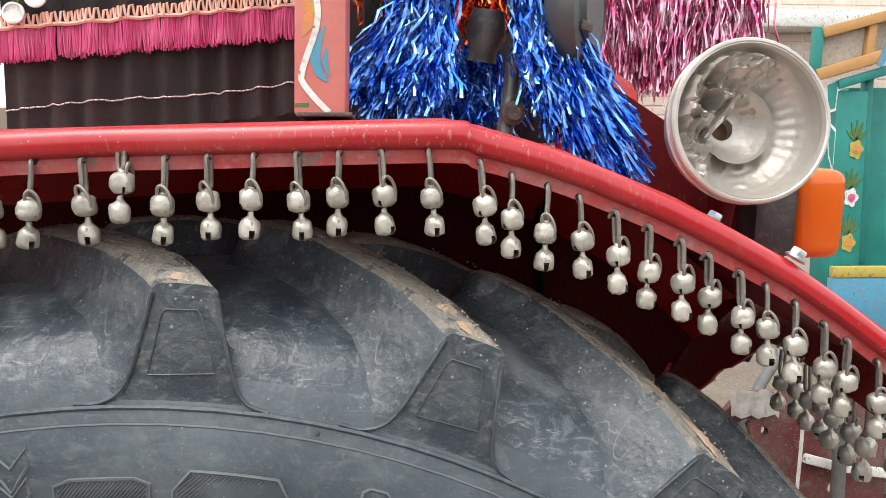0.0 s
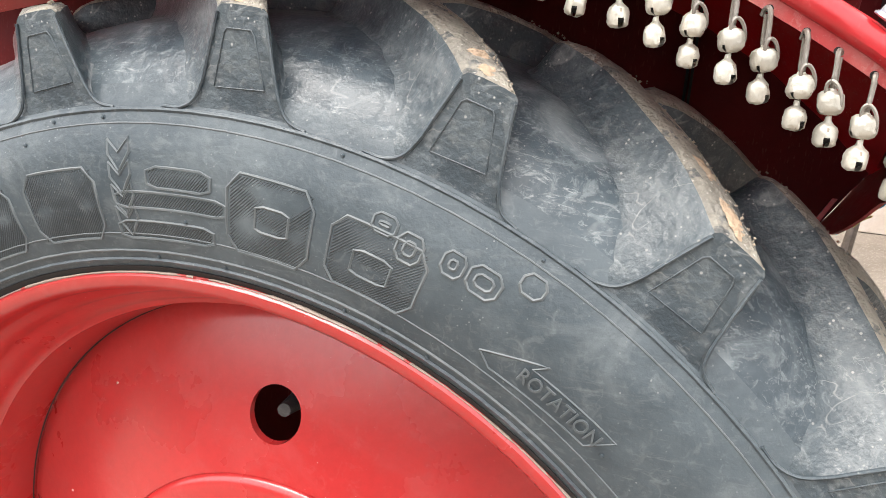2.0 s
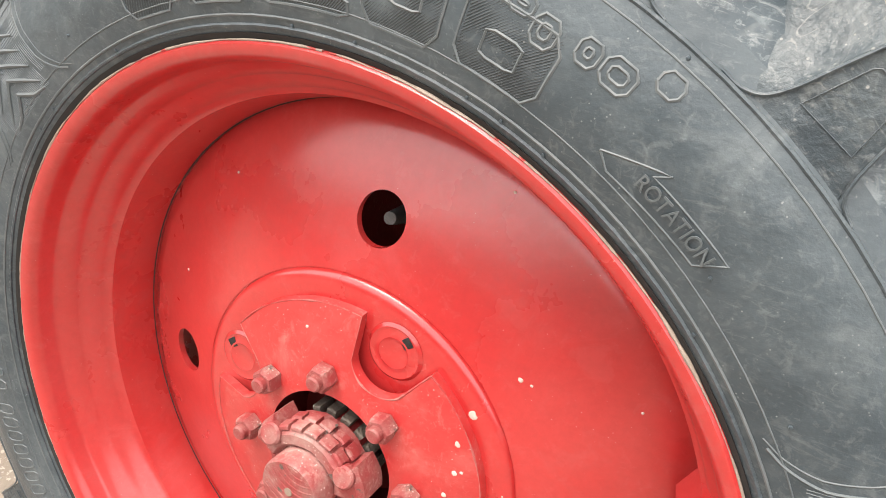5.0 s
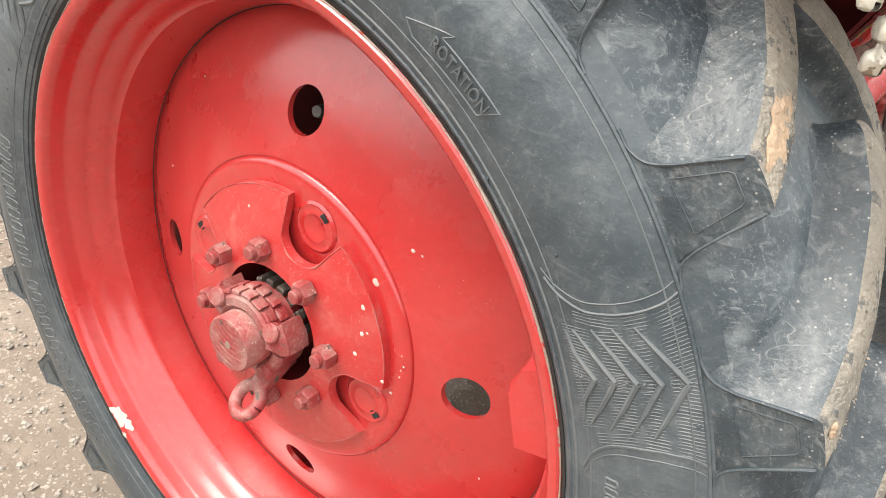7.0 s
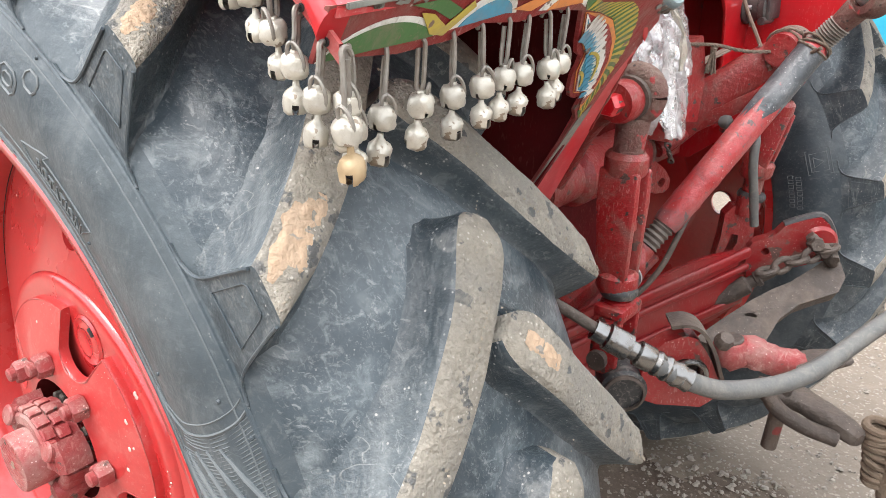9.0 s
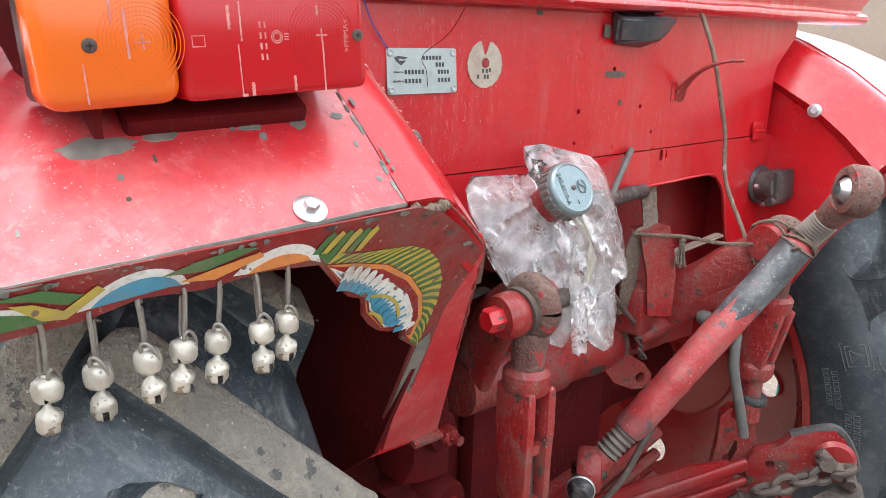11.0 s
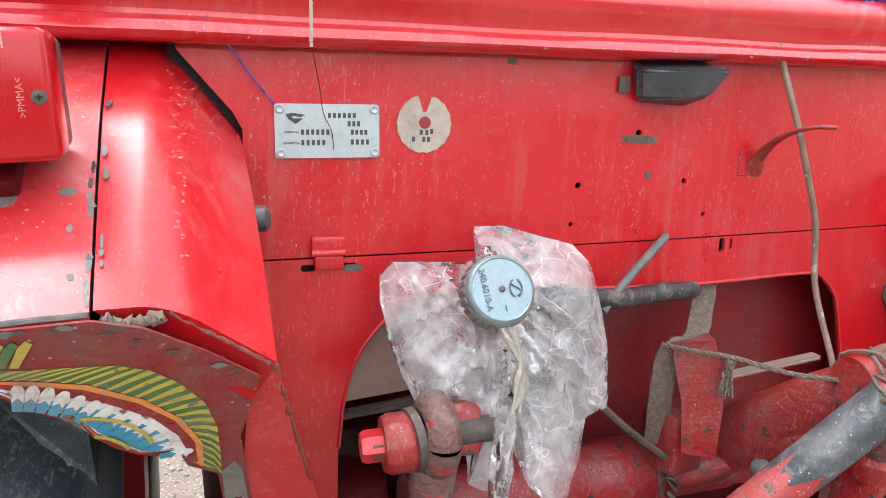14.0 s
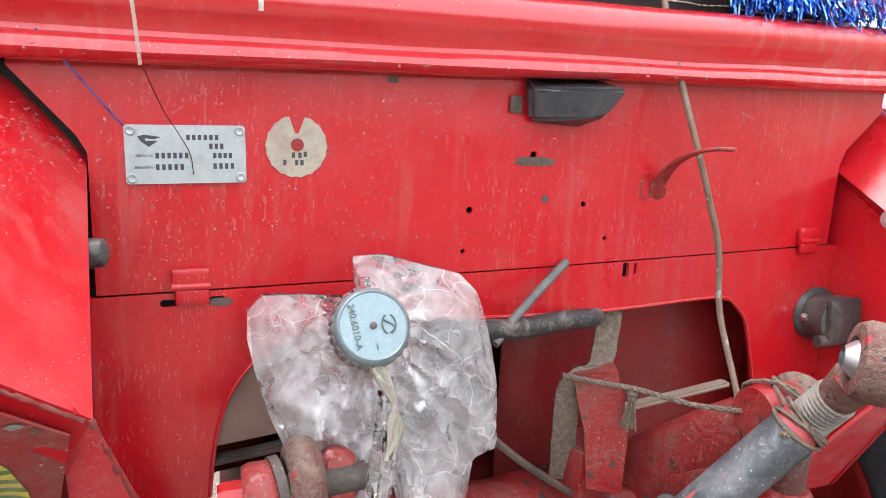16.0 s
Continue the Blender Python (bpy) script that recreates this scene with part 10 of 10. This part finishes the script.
# blue painted trailer beyond the far wheel
bt = thing("blue_trailer", (-0.2, 3.9, 0), "light blue painted trailer board with flowers", "trailer")
part("trailer_board", box((0.95, 0.08, 0.62), (-0.16, 3.9, 1.26), 0, 0, 0, 0.01), mat("sky_blue_paint", (0.03, 0.40, 0.62), 0.5, 0, 0, (0.05, 0.5, 0.6), 0.6, 8, 60, 0.05), bt)
part("trailer_leg", box((0.08, 0.08, 0.96), (-0.56, 3.9, 0.48), 0, 0, 0, 0.01), TEAL_P, bt)
for k in range(4):
    part("painted_bloom", sheet(circle(0.0 + 0.07 * k, 1.30 + 0.06 * (k % 2), 0.026, 12), 0.002, lambda u, v, dd: Vector((u, 3.858 + dd, v))), WHITE_P if k % 2 else YELLOW_P, bt, smooth=False)

# ---- figures moulded into the tyre's sidewall ----
HATCH = mat("dark_ribbed_rubber", (0.035, 0.041, 0.045), 0.6, 0, 0, (0.085, 0.095, 0.10), 0.6, 20, 120, 0)


def wall_part(name, bm, label="", material=RIDGE):
    return part(name, bm, material, left_wheel, label)


def block(r0, r1, a0, a1, cut=0.35, fill=True, skew=0.0):
    """A plain moulded block: outline with cut corners, and fine ribs inside."""
    da = min(1.0, (a1 - a0) * 0.22)
    dr = (r1 - r0) * cut
    pts = [(r0 + dr, a0), (r1 - dr, a0 + skew), (r1, a0 + da + skew), (r1, a1 - da + skew), (r1 - dr, a1 + skew), (r0 + dr, a1), (r0, a1 - da), (r0, a0 + da)]
    if fill:
        tagged(wall_part("fine_hatching", hatch(((r0 + 0.002, a0 + 0.3), (r1 - 0.002, a1 - 0.3))), "", HATCH), kind="stuff")
    return outline(pts)


for r0, r1, a0, a1, fill in ((0.538, 0.600, -26.2, -19.0, True), (0.540, 0.604, -17.0, -9.0, True), (0.587, 0.605, -3.6, 2.5, True), (0.569, 0.583, -7.0, 3.9, True), (0.541, 0.557, -7.4, 2.6, True),
                             (0.543, 0.611, 4.0, 11.6, True), (0.546, 0.605, 13.2, 21.3, True)):
    wall_part("moulded_block", block(r0, r1, a0, a1, 0.2, fill))
wall_part("moulded_block", block(0.561, 0.583, 15.4, 18.7, 0.1, False))
wall_part("moulded_block", block(0.566, 0.588, 6.6, 9.6, 0.1, False))
for r0, r1, a0, a1 in ((0.603, 0.618, 16.1, 18.0), (0.590, 0.613, 18.4, 20.4), (0.598, 0.617, 21.9, 23.6), (0.597, 0.619, 24.0, 26.5)):
    wall_part("moulded_block", block(r0, r1, a0, a1, 0.25, False))
    wall_part("moulded_block", block(r0 + 0.006, r1 - 0.006, a0 + 0.55, a1 - 0.55, 0.25, False))
wall_part("moulded_block", block(0.618, 0.634, 27.3, 29.1, 0.3, False))
for k in range(4):
    r = 0.612 - 0.019 * k
    wall_part("moulded_chevron", outline([(r + 0.015, -7.2), (r + 0.004, -6.2), (r + 0.016, -5.2), (r + 0.005, -5.1), (r - 0.012, -6.2), (r + 0.002, -7.2)]))
# turning arrow with its word
wall_part("turn_arrow", outline([(0.560, 27.6), (0.585, 32.6), (0.5745, 31.7), (0.576, 39.8), (0.554, 38.5), (0.5505, 29.0)], 0.0010), "moulded direction arrow")
tm = text_mesh("ROTATION", 0.0185, 0.0006)
bm = bmesh.new()
for v in tm.verts:
    v.co.x *= 0.82
join(bm, tm)
for v in bm.verts:
    r = 0.5655 + v.co.y
    v.co = W.at(r, 35.0 + math.degrees(v.co.x / 0.566), wall_y(r) - 0.0026 - v.co.z)
wall_part("moulded_word", bm)
# rounded ends of the plain fields and the ribbed zones between them
def zone(a0, a1):
    for s, base in ((1, a0), (-1, a1)):
        pts = [(0.537, base - 3.2 * s), (0.548, base - 1.2 * s), (0.570, base + 0.4 * s), (0.605, base + 0.9 * s), (0.635, base + 0.6 * s), (0.653, base - 0.2 * s)]
        pts = [(v.x, v.y) for v in smooth_line([(r, a, 0) for r, a in pts], 5)]
        wall_part("field_edge", outline(pts, 0.0014, False))
        wall_part("field_edge", outline([(r, a - 0.9 * s) for r, a in pts], 0.0008, False))
    bm = bmesh.new()
    n = int((a1 - a0) / 0.30)
    for i in range(1, n):
        a = a0 + (a1 - a0) * i / n
        edge = min(i, n - i) / n
        lo = 0.540 if edge > 0.1 else 0.556
        add_tube(bm, [on_wall(lo + (0.652 - lo) * j / 6, a + 0.9 * math.sin(j / 6 * 3.14) * (1 if a < (a0 + a1) / 2 else -1)) for j in range(7)], 0.00055, 4, caps=False)
    tagged(wall_part("fine_ribbing", bm), kind="stuff")
    mid = (a0 + a1) / 2
    for k in range(5):
        r = 0.556 + 0.020 * k
        for s in (-1, 1):
            bm = bmesh.new()
            add_tube(bm, [on_wall(r + 0.006, mid), on_wall(r - 0.010, mid + s * 2.4), on_wall(r - 0.026 if r > 0.57 else r - 0.014, mid + s * 4.8)], [0.0030, 0.0026, 0.0012], 6)
            wall_part("moulded_bar", bm)
    for k in range(7):
        c = on_wall(0.548 + 0.015 * k, mid)
        wall_part("rubber_nib", lathe([(0.0018, 0), (0.0012, 0.002), (0, 0.0022)], 8, aim(c, c - Vector((0, 1, 0)))))


zone(57.5, 71.2)
zone(-57.5, -43.0)
# square mark and rows of unreadable small print
wall_part("moulded_square", block(0.589, 0.641, 75.5, 81.5, 0.12, False))
wall_part("moulded_square", block(0.597, 0.633, 76.5, 80.5, 0.2, False))
wall_part("moulded_triangle", outline([(0.606, 77.4), (0.606, 79.6), (0.622, 78.5)]))
for k in range(8):
    wall_part("print_bar", block(0.560, 0.573, 74.5 + 1.1 * k, 75.2 + 1.1 * k, 0.1, False))
for base, n in ((-78, 6), (-92, 5), (-106, 8), (-126, 6)):
    for k in range(n):
        a = base - 2.4 * k
        wall_part("print_bar", block(0.555, 0.590, a - 1.6, a, 0.2, False))
# rubber nibs along the moulded ring
nib = None
for k in range(90):
    a = 4.0 * k + rng.uniform(-0.8, 0.8)
    r = rng.choice((0.5225, 0.651, 0.645, 0.56, 0.63))
    c = on_wall(r, a, -0.0004)
    if nib is None:
        nib = part("rubber_nib", lathe([(0.0019, 0), (0.0014, 0.002), (0, 0.0024)], 8), RUBBER, None)
        ob = nib
    else:
        ob = new("rubber_nib", nib.data)
    ob.matrix_basis = aim(c, c - Vector((0, 1, 0)))
    under_at(ob, left_wheel)


# ---- rain drops on the red sheet metal ----
def drops(name, spots, parent, axis):
    bm = bmesh.new()
    for p, r in spots:
        add_lathe(bm, [(r, 0), (r * 0.92, r * 0.40), (r * 0.60, r * 0.74), (0, r * 0.88)], 8, aim(p, Vector(p) + axis))
    m = bpy.data.materials.get("water") or bpy.data.materials.new("water")
    m.use_nodes = True
    b = m.node_tree.nodes["Principled BSDF"]
    b.inputs["Base Color"].default_value = (1, 1, 1, 1)
    b.inputs["Roughness"].default_value = 0.02
    b.inputs["IOR"].default_value = 1.33
    b.inputs["Transmission Weight"].default_value = 0.91
    ob = part(name, bm, m, parent)
    return tagged(ob, kind="stuff")


dr = random.Random(5)
spots = []
for k in range(1300):
    y, z = 1.0 + 0.88 * dr.random() ** 1.25, 1.405 + 0.2 * dr.random() ** 0.75
    if noise.noise((y * 9, z * 9, 4)) < -0.12 or z > fold_z(y) - 0.002:
        continue
    spots.append(((PX + 0.0002, y, z), dr.choice((0.0007, 0.0009, 0.0010, 0.0012, 0.0016))))
for k in range(160):
    y = dr.uniform(0.96, 1.9)
    spots.append(((PX - 0.002 - 0.004 * dr.random(), y, fold_z(y) + 0.006), dr.choice((0.0012, 0.0017, 0.0022))))
drops("rain_spatter", spots, panel, Vector((1, 0, 0)))
spots = []
for k in range(320):
    y, x = dr.uniform(0.56, 0.87), dr.uniform(0.20, 0.42)
    spots.append(((x, y, edge_z(x) + 0.072 * (y - 0.525) + 0.0004), dr.choice((0.0007, 0.0010, 0.0014))))
for k in range(420):
    x, f = dr.uniform(0.20, 0.41), dr.random()
    spots.append(((x - 0.03 * f * max(0, (x - .19) / .24), 0.930 + 0.062 * f, edge_z(x) + 0.027 - 0.070 * f), dr.choice((0.0007, 0.0010, 0.0014))))
drops("rain_spatter", spots, fender, Vector((0.3, 0.15, 1)))
spots = [((0.2335, dr.uniform(0.95, 1.9), 1.6200 + dr.uniform(-0.004, 0.003)), dr.choice((0.0008, 0.0012, 0.0016))) for k in range(120)]
spots = [((p[0], p[1], p[2] + 0.022 * (p[1] - MID)), r) for p, r in spots]
drops("rain_spatter", spots, beam, Vector((1, 0, -0.2)))


# marks moulded into the inner sidewall of the far tyre
WF = Wheel(True)
for pts in ([(0.595, 65.2), (0.595, 70.4), (0.644, 70.4), (0.644, 65.2)], [(0.602, 65.9), (0.602, 69.7), (0.637, 69.7), (0.637, 65.9)], [(0.609, 66.7), (0.609, 68.9), (0.629, 67.8)]):
    bm = add_tube(bmesh.new(), [WF.at(r, a, 2 * TREAD_MID - wall_y(r)) for r, a in pts], 0.0013, 5, closed=True)
    part("moulded_square", bm, RIDGE, right_wheel)
for row, base in ((0.548, 70.0), (0.566, 70.5), (0.584, 79.0), (0.600, 79.0)):
    for k in range(7):
        a = base + 1.15 * k
        bm = add_tube(bmesh.new(), [WF.at(r, q, 2 * TREAD_MID - wall_y(r)) for r, q in ((row, a), (row, a + 0.75), (row + 0.011, a + 0.75), (row + 0.011, a))], 0.0009, 5, closed=True)
        part("print_bar", bm, RIDGE, right_wheel)
